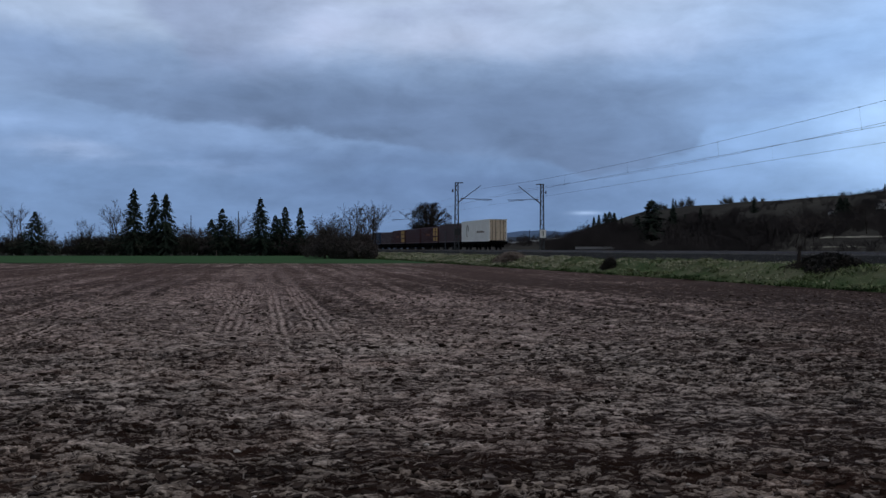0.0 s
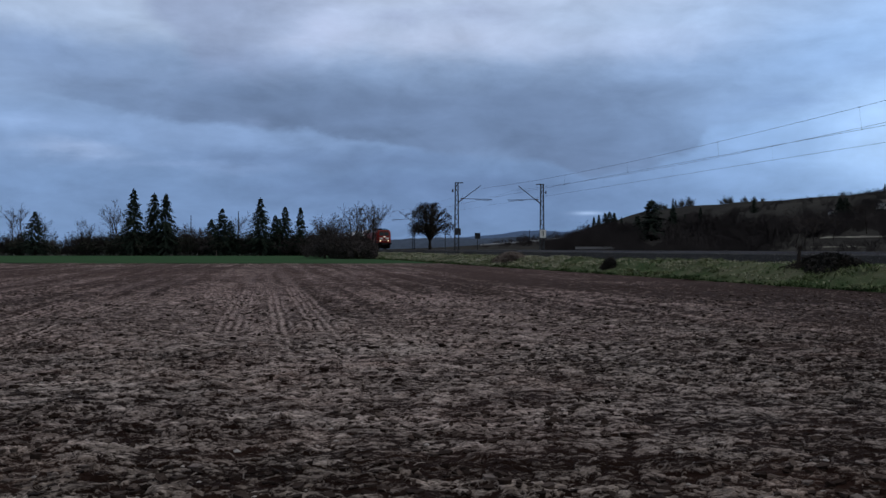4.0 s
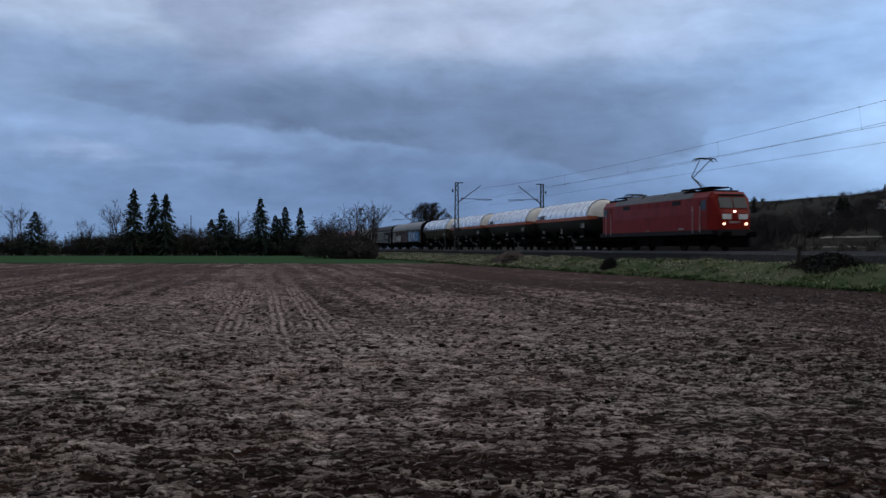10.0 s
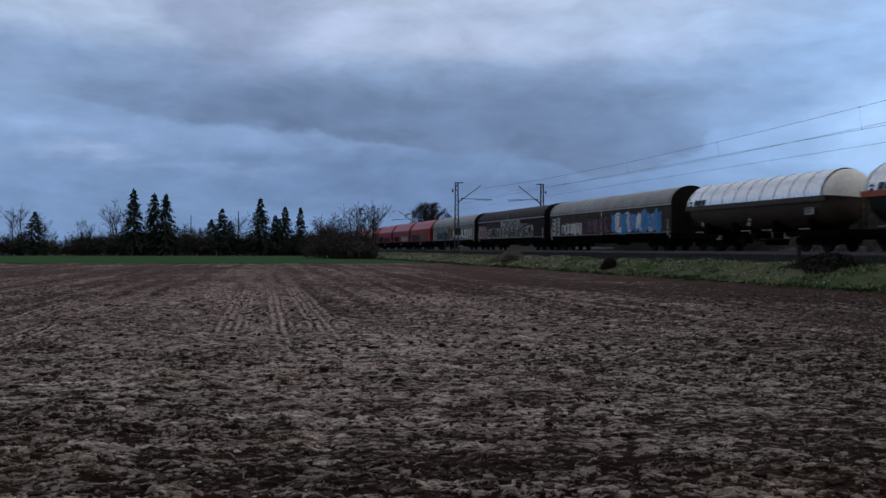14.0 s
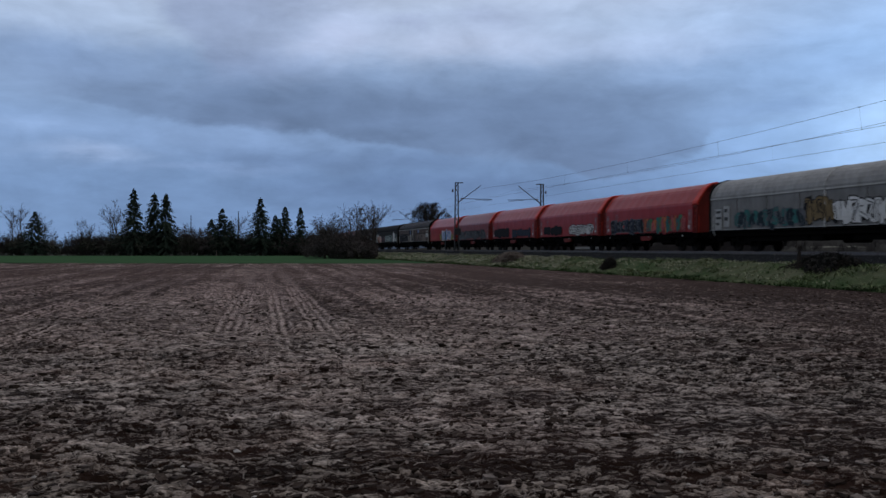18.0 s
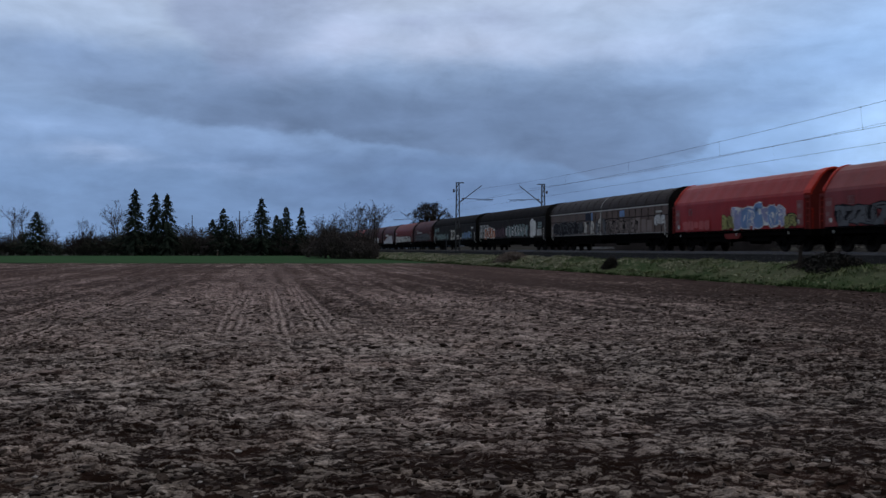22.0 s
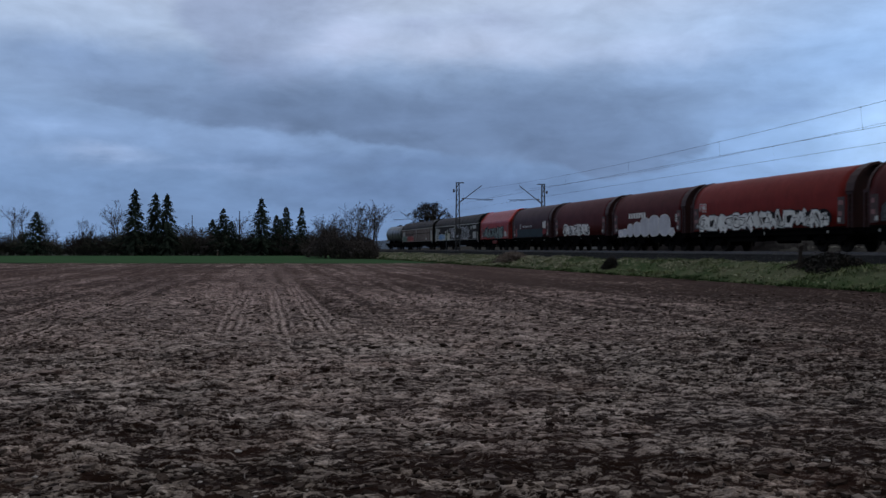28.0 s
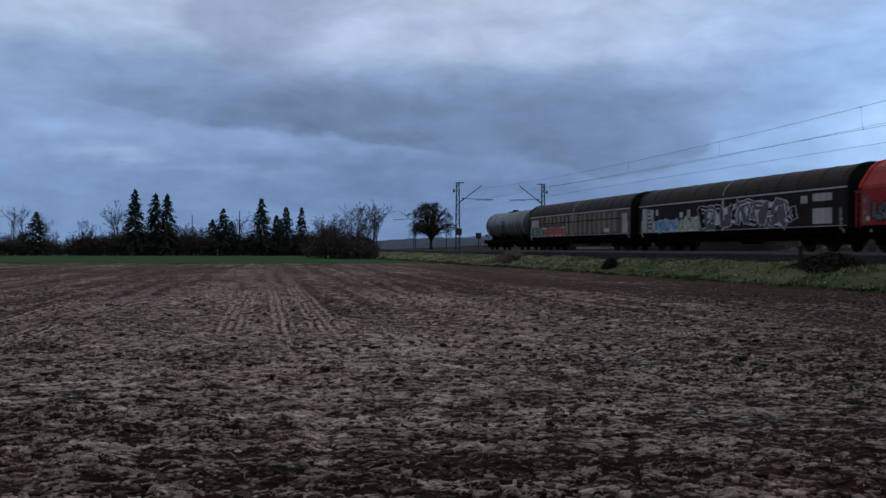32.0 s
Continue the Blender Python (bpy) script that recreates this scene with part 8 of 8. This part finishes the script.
def container(L, H, paint, label, doors=False):
    """A corrugated steel box with corner posts; the rear end has two doors with locking bars."""
    c = thing("container", label, "container", "containers of the leaving train")
    h, w = L / 2, 1.22
    for sy in (-1, 1):
        rows = []
        n = int(L / 0.28)
        pts = []
        for i in range(n):
            x = -h + 0.12 + (L - 0.24) * i / n
            d = (L - 0.24) / n
            pts += [(x, 0.0), (x + d * 0.35, 0.0), (x + d * 0.5, 0.036), (x + d * 0.85, 0.036)]
        pts.append((h - 0.12, 0.0))
        rows = [[(x, sy * (w - 0.005 - o), z) for x, o in pts] for z in (0.14, H - 0.1)]
        part("side_panel", sheet(B(), rows), M[paint], c)
        for z0, z1 in ((0, 0.16), (H - 0.12, H)):
            part("side_rail", block(B(), -h + 0.1, h - 0.1, *sorted((sy * w, sy * (w - 0.07))), z0, z1), M[paint], c)
        for sx in (-1, 1):
            part("corner_post", block(B(), *sorted((sx * h, sx * (h - 0.13))), *sorted((sy * w, sy * (w - 0.13))), 0, H), M[paint], c)
    part("roof", block(B(), -h + 0.1, h - 0.1, -w + 0.06, w - 0.06, H - 0.05, H - 0.02), M[paint], c)
    part("floor", block(B(), -h + 0.1, h - 0.1, -w + 0.06, w - 0.06, 0.06, 0.14), M["underframe"], c)
    part("front_wall", block(B(), -h + 0.03, -h + 0.08, -w + 0.1, w - 0.1, 0.1, H - 0.05), M[paint], c)
    for y0, y1 in ((-w + 0.13, -0.01), (0.01, w - 0.13)):
        d = part("door", block(B(), h - 0.08, h - 0.02, y0, y1, 0.12, H - 0.1), M["container_cream" if doors else paint], c)
        if doors:
            for f in (0.28, 0.72):
                y = y0 + (y1 - y0) * f
                part("locking_bar", rod(B(), (h + 0.02, y, 0.1), (h + 0.02, y, H - 0.08), 0.04, 6), M["bar_brown"], d)
                part("handle", block(B(), h + 0.02, h + 0.05, y - 0.03, y + 0.3, 1.1, 1.15), M["bar_brown"], d)
            for zz in (0.4, 1.0, 1.9, 2.5):
                part("hinge", block(B(), h - 0.02, h + 0.02, y0 if y0 < -0.5 else y1 - 0.12, (y0 if y0 < -0.5 else y1 - 0.12) + 0.12, zz, zz + 0.14), M["bar_brown"], d)
    return c


def flat_wagon(L):
    v = thing("container_wagon", "low dark container wagon on two bogies", "freight wagon", "wagons of the leaving train")
    running_gear(v, L, (-L / 2 + 2.6, L / 2 - 2.6), sole=1.12)
    bm = B()
    for x in (-L / 2 + 0.8, -0.5, 0.5, L / 2 - 0.8):
        block(bm, x - 0.15, x + 0.15, -1.22, 1.22, 1.1, 1.16)
    part("twist_lock_beam", bm, M["underframe"], v)
    return v


MOVING = []


def run_freight(t):
    """Metres that the braking freight train has come by t."""
    return 21.6 * t - 0.094 * t * t


CUTS = [262.4, 281.0, 296.2, 312.3, 328.7, 345.1, 369.3, 393.0, 416.0, 430.9, 445.8, 461.0, 476.2, 491.4, 515.1, 538.7, 561.7, 574.4, 590.4, 602.4, 614.9, 626.9, 638.8, 662.4, 686.1, 702.0]


def place(i, v):
    MOVING.append((v, NEAR, (CUTS[i] + CUTS[i + 1]) / 2 - 7.55 + (0.6 if v.name.startswith("tarpaulin") else 0.0), -1, 0.0))


def long(i):
    return CUTS[i + 1] - CUTS[i]


def span(i, margin=1.1):
    """Helper to write shares of a wagon's length as metres along it."""
    h = long(i) / 2 - margin
    return lambda f: -h + 2 * h * f


def build_freight():
    place(0, locomotive(long(0)))
    for i in (1, 2, 3):
        place(i, gas_tank_wagon(long(i), "tank_black", "orange_band", "gas tank wagon with white top, orange band and black belly", i))
    place(4, gas_tank_wagon(long(4), "tank_brown", "brown_band", "gas tank wagon with white top and dirty brown belly", 4))
    # pale and brown sliding-wall vans
    v = covered_wagon(long(5), "cover_brown", "roof_pale", "sliding-wall van with pale roof and blue graffiti")
    u = span(5)
    panel(v, "white_field", "paint_grey", u(0.01), u(0.05), 1.35, 2.9, bars=3)
    panel(v, "white_field", "paint_grey", u(0.06), u(0.095), 1.35, 2.95, bars=4)
    graffiti(v, u(0.12), u(0.32), 1.4, 2.35, 6, "spray_grey", "spray_plum", 51, "grey and plum sprayed letters")
    graffiti(v, u(0.36), u(0.58), 1.4, 2.65, 5, ["spray_plum", "spray_mauve"], "spray_dark", 52, "plum sprayed letters")
    graffiti(v, u(0.6), u(0.95), 1.35, 2.75, 7, ["spray_blue", "spray_white", "spray_sky"], "spray_blue", 53, "bright blue sprayed letters on white")
    place(5, v)
    v = covered_wagon(long(6), "cover_dark", "roof_brown", "dark brown sliding-wall van covered with pale graffiti")
    u = span(6)
    panel(v, "white_field", "paint_grey", u(0.01), u(0.03), 1.4, 2.8)
    graffiti(v, u(0.03), u(0.16), 1.35, 2.6, 4, ["spray_red", "spray_mauve"], "spray_grey", 61, "red and grey sprayed letters")
    graffiti(v, u(0.17), u(0.62), 1.4, 2.3, 12, "spray_dark", "spray_grey", 62, "grey outlined sprayed letters")
    graffiti(v, u(0.16), u(0.36), 2.4, 3.1, 5, "cover_dark", "spray_mauve", 63, "thin mauve outlined letters")
    graffiti(v, u(0.4), u(0.68), 2.35, 3.1, 6, "spray_slate", "spray_grey", 64, "pale outlined letters")
    graffiti(v, u(0.64), u(0.86), 1.45, 2.5, 5, "spray_dark", "spray_grey", 65, "pale outlined letters")
    place(6, v)
    v = covered_wagon(long(7), "cover_grey", "roof_pale", "pale grey sliding-wall van with teal and white graffiti")
    u = span(7)
    panel(v, "white_field", "paint_grey", u(0.01), u(0.045), 1.35, 2.6, bars=3)
    panel(v, "white_field", "paint_grey", u(0.055), u(0.085), 1.5, 2.75, bars=2)
    graffiti(v, u(0.12), u(0.42), 1.4, 2.3, 8, ["spray_teal", "spray_deep"], "spray_slate", 71, "teal sprayed letters")
    graffiti(v, u(0.43), u(0.53), 1.5, 2.75, 3, "spray_ochre", "spray_dark", 72, "ochre sprayed letters")
    graffiti(v, u(0.54), u(0.88), 1.4, 2.55, 7, "spray_white", "spray_dark", 73, "white sprayed letters", spike=0.3)
    graffiti(v, u(0.9), u(0.99), 1.4, 2.5, 2, ["spray_white", "spray_ochre"], "spray_grey", 74, "white and ochre sprayed letters")
    place(7, v)
    # bright red tarpaulin wagons
    for i, tone in ((8, "tarp_red"), (9, "tarp_red"), (10, "tarp_red"), (11, "tarp_faded"), (12, "tarp_red")):
        v = tarp_wagon(long(i), tone, "hood_red", "bright red tarpaulin wagon with sprayed lower side", i)
        u = span(i, 1.6)
        logo_square(v, u(0.08), 2.35)
        if i == 8:
            graffiti(v, u(0.02), u(0.47), 1.32, 2.25, 6, ["spray_dark", "spray_navy"], "spray_slate", 81, "dark blue sprayed letters", y=-1.472)
            graffiti(v, u(0.5), u(0.98), 1.32, 2.3, 9, ["spray_orange", "spray_teal", "spray_green", "spray_rose"], "spray_red", 82, "many-coloured sprayed letters", y=-1.472, spike=0.35)
        elif i == 9:
            graffiti(v, u(0.02), u(0.4), 1.32, 2.2, 3, "spray_soot", "spray_soot", 83, "black painted-over field", y=-1.472, strokes=0, spike=0.05)
            graffiti(v, u(0.56), u(0.98), 1.35, 2.15, 5, "spray_grey", "spray_soot", 84, "pale grey sprayed letters", y=-1.472)
        elif i == 10:
            graffiti(v, u(0.0), u(0.42), 1.32, 2.3, 2, "spray_soot", "spray_soot", 85, "black painted-over field", y=-1.472, strokes=0, spike=0.06)
            graffiti(v, u(0.5), u(0.98), 1.32, 2.15, 4, "spray_navy", "spray_soot", 86, "dark sprayed field", y=-1.472, strokes=0, spike=0.08)
        elif i == 11:
            graffiti(v, u(0.02), u(0.98), 1.32, 2.3, 10, "spray_slate", "spray_soot", 87, "dark grey sprayed letters", y=-1.472)
        else:
            graffiti(v, u(0.02), u(0.3), 1.32, 1.95, 3, "spray_rose", "tarp_red", 88, "pink sprayed shapes", y=-1.472, strokes=0)
            graffiti(v, u(0.42), u(0.52), 1.32, 2.1, 2, "spray_lemon", "spray_dark", 89, "yellow sprayed shapes", y=-1.472)
            graffiti(v, u(0.53), u(0.93), 1.32, 2.6, 4, ["spray_lilac", "spray_sky"], "spray_white", 90, "lilac and white sprayed letters", y=-1.472)
            graffiti(v, u(0.93), u(1.0), 1.32, 2.0, 1, "spray_lemon", "spray_dark", 91, "yellow sprayed shape", y=-1.472)
        place(i, v)
    # dark vans
    v = covered_wagon(long(13), "cover_rust", "roof_brown", "brown ribbed sliding-wall van with faded pale panels", True)
    u = span(13)
    for f in (0.02, 0.065, 0.11, 0.155, 0.2, 0.25, 0.3):
        panel(v, "faded_panel", "paint_rust", u(f), u(f + 0.026), 2.6, 3.08)
    panel(v, "blue_panel", "spray_navy", u(0.355), u(0.4), 2.5, 3.15)
    panel(v, "blue_panel", "spray_sky", u(0.41), u(0.425), 2.3, 3.15)
    panel(v, "blue_panel", "spray_sky", u(0.66), u(0.7), 2.62, 3.1)
    graffiti(v, u(0.02), u(0.34), 1.4, 2.4, 8, "spray_soot", "spray_slate", 131, "grey outlined sprayed letters")
    graffiti(v, u(0.35), u(0.54), 1.4, 2.4, 5, ["spray_bone", "paint_rust", "spray_slate"], "spray_dark", 132, "bone-coloured sprayed letters")
    for k in range(9):
        panel(v, "faded_panel", "faded_beige", u(0.525 + 0.0435 * k), u(0.525 + 0.0435 * k + 0.033), 1.4, 2.44 - 0.1 * (k % 3), y=-1.462)
    graffiti(v, u(0.56), u(0.8), 1.4, 2.35, 6, ["paint_rust", "faded_beige"], "rib_dark", 133, "bone and rust sprayed fields", spike=0.1)
    graffiti(v, u(0.93), u(0.99), 1.9, 2.5, 2, "spray_grey", "spray_slate", 134, "pale sprayed marks")
    panel(v, "white_field", "paint_white", u(0.935), u(0.975), 2.72, 2.86)
    place(13, v)
    v = covered_wagon(long(14), "cover_dark", "roof_dark", "black-brown sliding-wall van with orange and white graffiti", trim="dull_trim")
    u = span(14)
    for k in range(3):
        panel(v, "white_field", "paint_grey", u(0.01 + 0.055 * k), u(0.05 + 0.055 * k), 1.4 + 0.4 * (k == 2), 2.9, bars=2)
    graffiti(v, u(0.1), u(0.27), 1.35, 2.5, 4, ["spray_orange", "spray_rust"], "spray_white", 141, "orange and white sprayed letters")
    graffiti(v, u(0.28), u(0.44), 1.4, 2.3, 5, "spray_plum", "spray_soot", 142, "plum sprayed letters")
    graffiti(v, u(0.46), u(0.78), 1.4, 2.5, 8, ["spray_grey", "spray_pale_teal"], "spray_dark", 143, "white and pale teal sprayed letters")
    graffiti(v, u(0.83), u(0.89), 1.35, 2.9, 1, "spray_white", "spray_grey", 144, "tall white sprayed shape", strokes=1, spike=0.12)
    panel(v, "white_field", "paint_grey", u(0.91), u(0.97), 1.45, 2.1)
    panel(v, "white_field", "spray_pale_teal", u(0.92), u(0.97), 2.2, 2.75, bars=2)
    place(14, v)
    v = covered_wagon(long(15), "cover_dark", "roof_dark", "black-brown sliding-wall van with a large sprayed word", trim="dull_trim")
    u = span(15)
    for f, z in ((0.02, 2.5), (0.06, 2.5), (0.02, 1.9), (0.06, 1.7), (0.1, 2.55)):
        panel(v, "faded_panel", "spray_pale_teal", u(f), u(f + 0.025), z, z + 0.5)
    graffiti(v, u(0.1), u(0.38), 1.4, 2.1, 8, "spray_pale_teal", "spray_dark", 151, "pale teal sprayed letters")
    lettering(v, "ZONKE", u(0.44), 1.42, 1.3, u(0.7) - u(0.44), "spray_bone")
    graffiti(v, u(0.71), u(0.93), 1.4, 2.2, 6, ["spray_pale_teal", "spray_sky"], "spray_dark", 152, "pale blue sprayed letters")
    panel(v, "white_field", "paint_white", u(0.92), u(0.965), 2.65, 2.85)
    place(15, v)
    # short coil wagons, mostly maroon
    spec = ((16, "tarp_maroon", "hood_dark", "dark maroon tarpaulin wagon with grey bubble graffiti"), (17, "tarp_orange", "hood_dark", "deep red tarpaulin wagon with white graffiti along its foot"),
            (18, "tarp_maroon", "hood_dark", "maroon tarpaulin wagon with a pale cloud of graffiti"), (19, "tarp_maroon", "hood_dark", "maroon tarpaulin wagon with grey graffiti"),
            (20, "tarp_dark", "hood_dark", "blackish maroon tarpaulin wagon painted over below"), (21, "tarp_red", "hood_red", "bright red tarpaulin wagon with slate graffiti"))
    for i, tarp, hood, label in spec:
        v = tarp_wagon(long(i), tarp, hood, label, i)
        u = span(i, 1.6)
        yy = -1.472
        if i == 16:
            logo_square(v, u(0.1), 2.45, 0.5, "paint_white")
            word_bars(v, u(0.17), u(0.48), 2.5, 2.72, 8, "paint_white")
            graffiti(v, u(0.02), u(0.98), 1.35, 2.35, 7, "spray_slate", "spray_dark", 161, "slate grey bubble letters", y=yy)
        elif i == 17:
            graffiti(v, u(0.0), u(0.28), 1.3, 2.2, 4, "spray_white", "spray_dark", 171, "white sprayed letters", y=yy, spike=0.16)
            graffiti(v, u(0.3), u(0.62), 1.3, 2.25, 4, "spray_white", "spray_soot", 172, "white sprayed letters", y=yy, spike=0.16)
            graffiti(v, u(0.64), u(0.96), 1.3, 2.25, 4, "spray_white", "spray_soot", 173, "white sprayed letters", y=yy, spike=0.16)
            graffiti(v, u(0.0), u(0.05), 2.5, 3.0, 1, "spray_rose", "spray_grey", 174, "pale sprayed mark", y=yy)
        elif i == 18:
            word_bars(v, u(0.2), u(0.52), 2.42, 2.8, 7, "spray_white")
            panel(v, "painted_field", "spray_haze", u(0.0), u(0.98), 1.3, 1.62, y=-1.464)
            bubbles(v, ((0.05, 1.5, 0.1), (0.13, 1.62, 0.13), (0.23, 1.8, 0.15), (0.36, 1.85, 0.2), (0.5, 2.0, 0.24), (0.66, 2.05, 0.28), (0.83, 2.05, 0.26), (0.95, 1.55, 0.12)), u, "spray_haze", "spray_white")
            panel(v, "label_plate", "paint_white", u(1.0), u(1.03), 2.0, 2.5, y=-1.47, bars=3)
        elif i == 19:
            graffiti(v, u(0.15), u(0.72), 1.35, 2.15, 5, ["spray_slate", "spray_grey"], "spray_white", 191, "grey and white sprayed letters", y=yy, spike=0.35)
        elif i == 20:
            logo_square(v, u(0.14), 2.2, 0.45, "paint_grey")
            word_bars(v, u(0.24), u(0.56), 2.3, 2.48, 8, "paint_grey")
            panel(v, "painted_field", "spray_deep", u(0.03), u(0.9), 1.32, 2.12, y=-1.462)
            panel(v, "label_plate", "plate_pink", u(0.0), u(0.05), 1.4, 2.2, y=-1.466)
            graffiti(v, u(0.9), u(0.99), 2.1, 2.75, 2, "spray_white", "spray_grey", 201, "white sprayed marks", y=yy)
            graffiti(v, u(0.9), u(0.99), 1.5, 2.0, 1, "spray_red", "spray_red", 202, "red sprayed mark", y=yy, strokes=0)
        else:
            graffiti(v, u(0.03), u(0.9), 1.32, 2.5, 6, ["spray_slate", "spray_pale_teal"], "spray_dark", 211, "slate grey sprayed letters", y=yy)
            panel(v, "label_plate", "paint_white", u(0.93), u(1.0), 1.5, 2.05, y=-1.466)
        place(i, v)
    # the last three
    v = covered_wagon(long(22), "cover_dark", "roof_brown", "dark brown sliding-wall van with white graffiti and hooped roof", hoops=True)
    u = span(22)
    panel(v, "white_field", "paint_grey", u(0.005), u(0.035), 1.35, 3.05)
    panel(v, "white_field", "paint_grey", u(0.04), u(0.085), 1.35, 2.95, bars=5)
    panel(v, "white_field", "paint_white", u(0.1), u(0.115), 2.5, 2.9)
    panel(v, "white_field", "spray_grey", u(0.09), u(0.37), 1.34, 1.95, y=-1.466)
    panel(v, "white_field", "paint_white", u(0.255), u(0.275), 2.25, 2.6)
    panel(v, "white_field", "paint_grey", u(0.3), u(0.32), 2.2, 2.75)
    graffiti(v, u(0.09), u(0.24), 1.35, 2.1, 5, ["spray_sky", "spray_blue"], "spray_grey", 221, "blue and white sprayed letters")
    graffiti(v, u(0.25), u(0.38), 1.4, 2.2, 4, "spray_bone", "spray_green", 222, "white sprayed letters edged green")
    graffiti(v, u(0.37), u(0.83), 1.4, 2.85, 6, ["spray_soot", "spray_slate"], "spray_haze", 223, "large dark letters with pale outlines")
    panel(v, "white_field", "paint_grey", u(0.85), u(0.875), 2.55, 2.95)
    panel(v, "white_field", "paint_grey", u(0.895), u(0.965), 2.62, 3.02)
    panel(v, "white_field", "paint_grey", u(0.895), u(0.965), 1.45, 2.25)
    place(22, v)
    v = covered_wagon(long(23), "cover_rust", "roof_brown", "rust-brown ribbed sliding-wall van with green and pink graffiti", True)
    u = span(23)
    panel(v, "white_field", "paint_grey", u(0.01), u(0.1), 2.1, 2.9)
    n = 11
    for k in range(2 * n):
        a = 0.5 * (k % n + 0.24) / n + 0.5 * (k >= n)
        if 4 <= k < 20:
            panel(v, "faded_panel", "faded_beige", u(a), u(a + 0.5 * 0.52 / n), 2.58, 3.1 if k % 3 else 2.95, y=-1.462)
        if 9 <= k < 20:
            panel(v, "faded_panel", "faded_beige", u(a), u(a + 0.5 * 0.52 / n), 1.4 + 0.12 * (k % 2), 2.46, y=-1.462)
    panel(v, "white_field", "spray_grey", u(0.01), u(0.41), 1.34, 2.15, y=-1.466)
    graffiti(v, u(0.02), u(0.17), 1.35, 2.1, 4, ["spray_green", "spray_pale_teal"], "spray_slate", 231, "green sprayed letters")
    graffiti(v, u(0.19), u(0.4), 1.35, 2.1, 5, "spray_rose", "spray_rust", 232, "pink sprayed letters")
    panel(v, "white_field", "paint_white", u(0.8), u(0.84), 1.5, 1.8)
    panel(v, "white_field", "paint_grey", u(0.95), u(0.99), 1.4, 2.9)
    place(23, v)
    place(24, plain_tank_wagon(long(24), "plain dark grey tank wagon with hoops, last of the train"))


def build_leaving():
    """The container train that runs away on the far track."""
    s = 118.7 - 8.7
    boxes = (("container_white", 13.5, 2.9, True, "white container with brown locking bars on its doors"), ("container_mauve", 12.4, 2.75, False, "dull mauve steel container on its wagon"),
             ("container_maroon", 12.2, 2.6, False, "dark maroon container with a yellow end"), ("container_maroon", 12.2, 2.6, False, "dark maroon steel container on its wagon"),
             ("container_maroon", 12.2, 2.6, False, "dark maroon container with a yellow end"), ("container_mauve", 12.2, 2.4, False, "dull dark steel container on its wagon"), ("container_blue", 12.2, 2.6, False, "dark blue steel container on its wagon"),
             ("container_maroon", 12.2, 2.6, False, "dark maroon steel container on its wagon"), ("container_blue", 12.2, 2.6, False, "dark blue steel container on its wagon"))
    for k, (paint, L, H, doors, label) in enumerate(boxes):
        c = container(L, H, paint, label, doors)
        if k == 0:
            word_bars(c, 1.0, 4.6, 1.15, 1.42, 10, "bar_brown", y=-1.222)
            bm = B()
            for a in range(0, 270, 30):
                p, q = radians(a), radians(a + 30)
                rod(bm, (-3.6 + 0.5 * math.cos(p), -1.225, 1.5 + 0.8 * math.sin(p)), (-3.6 + 0.5 * math.cos(q), -1.225, 1.5 + 0.8 * math.sin(q)), 0.05, 5)
            part("painted_mark", bm, M["bar_brown"], c)
        if "yellow" in label:
            for x0 in (L / 2 - 3.2, L / 2 - 1.5):
                for z in (0.3, 1.1, 1.8):
                    part("yellow_field", block(B(), x0, x0 + 1.2, -1.228, -1.218, z, z + 0.6), M["paint_yellow"], c)
            word_bars(c, -2.5, 0.5, 1.2, 1.5, 7, "spray_rust", y=-1.222)
        MOVING.append((c, FAR, s + L / 2, 1, 1.16))
        w = flat_wagon(L + 0.9)
        MOVING.append((w, FAR, s + L / 2, 1, 0.0))
        s += L + 1.0


build_freight()
build_leaving()


def motions():
    times = [0, 2, 4, 6, 8, 10, 12, 14, 16, 18, 20, 22, 24, 26, 28, 30, 32]
    for v, p, c, way, lift in MOVING:
        rows = []
        for t in times:
            s = c - run_freight(t) if way < 0 else c + 21.0 * t
            rows.append((t, Matrix.Translation(along(s, p, RAIL_Z + lift)) @ pose(0, 0, 0, 0, 0, HEADING)))
        walk(v, rows)
    drift = Vector((math.sin(radians(27)), math.cos(radians(27)), 0)) * 6.4
    walk(backdrop, [(t, Matrix.Translation(drift * t)) for t in (0, 16, 32)])
    rows = []
    for t, turn in ((0, -78), (3, -78), (6, -78), (7.5, 0), (20, 20), (32, 20)):
        rows.append((t, Matrix.Translation(spot(886 + 1.5 * t, 425, 1.66)) @ pose(0, 0, 0, 0, 0, turn)))
    walk(far_car, rows)


motions()
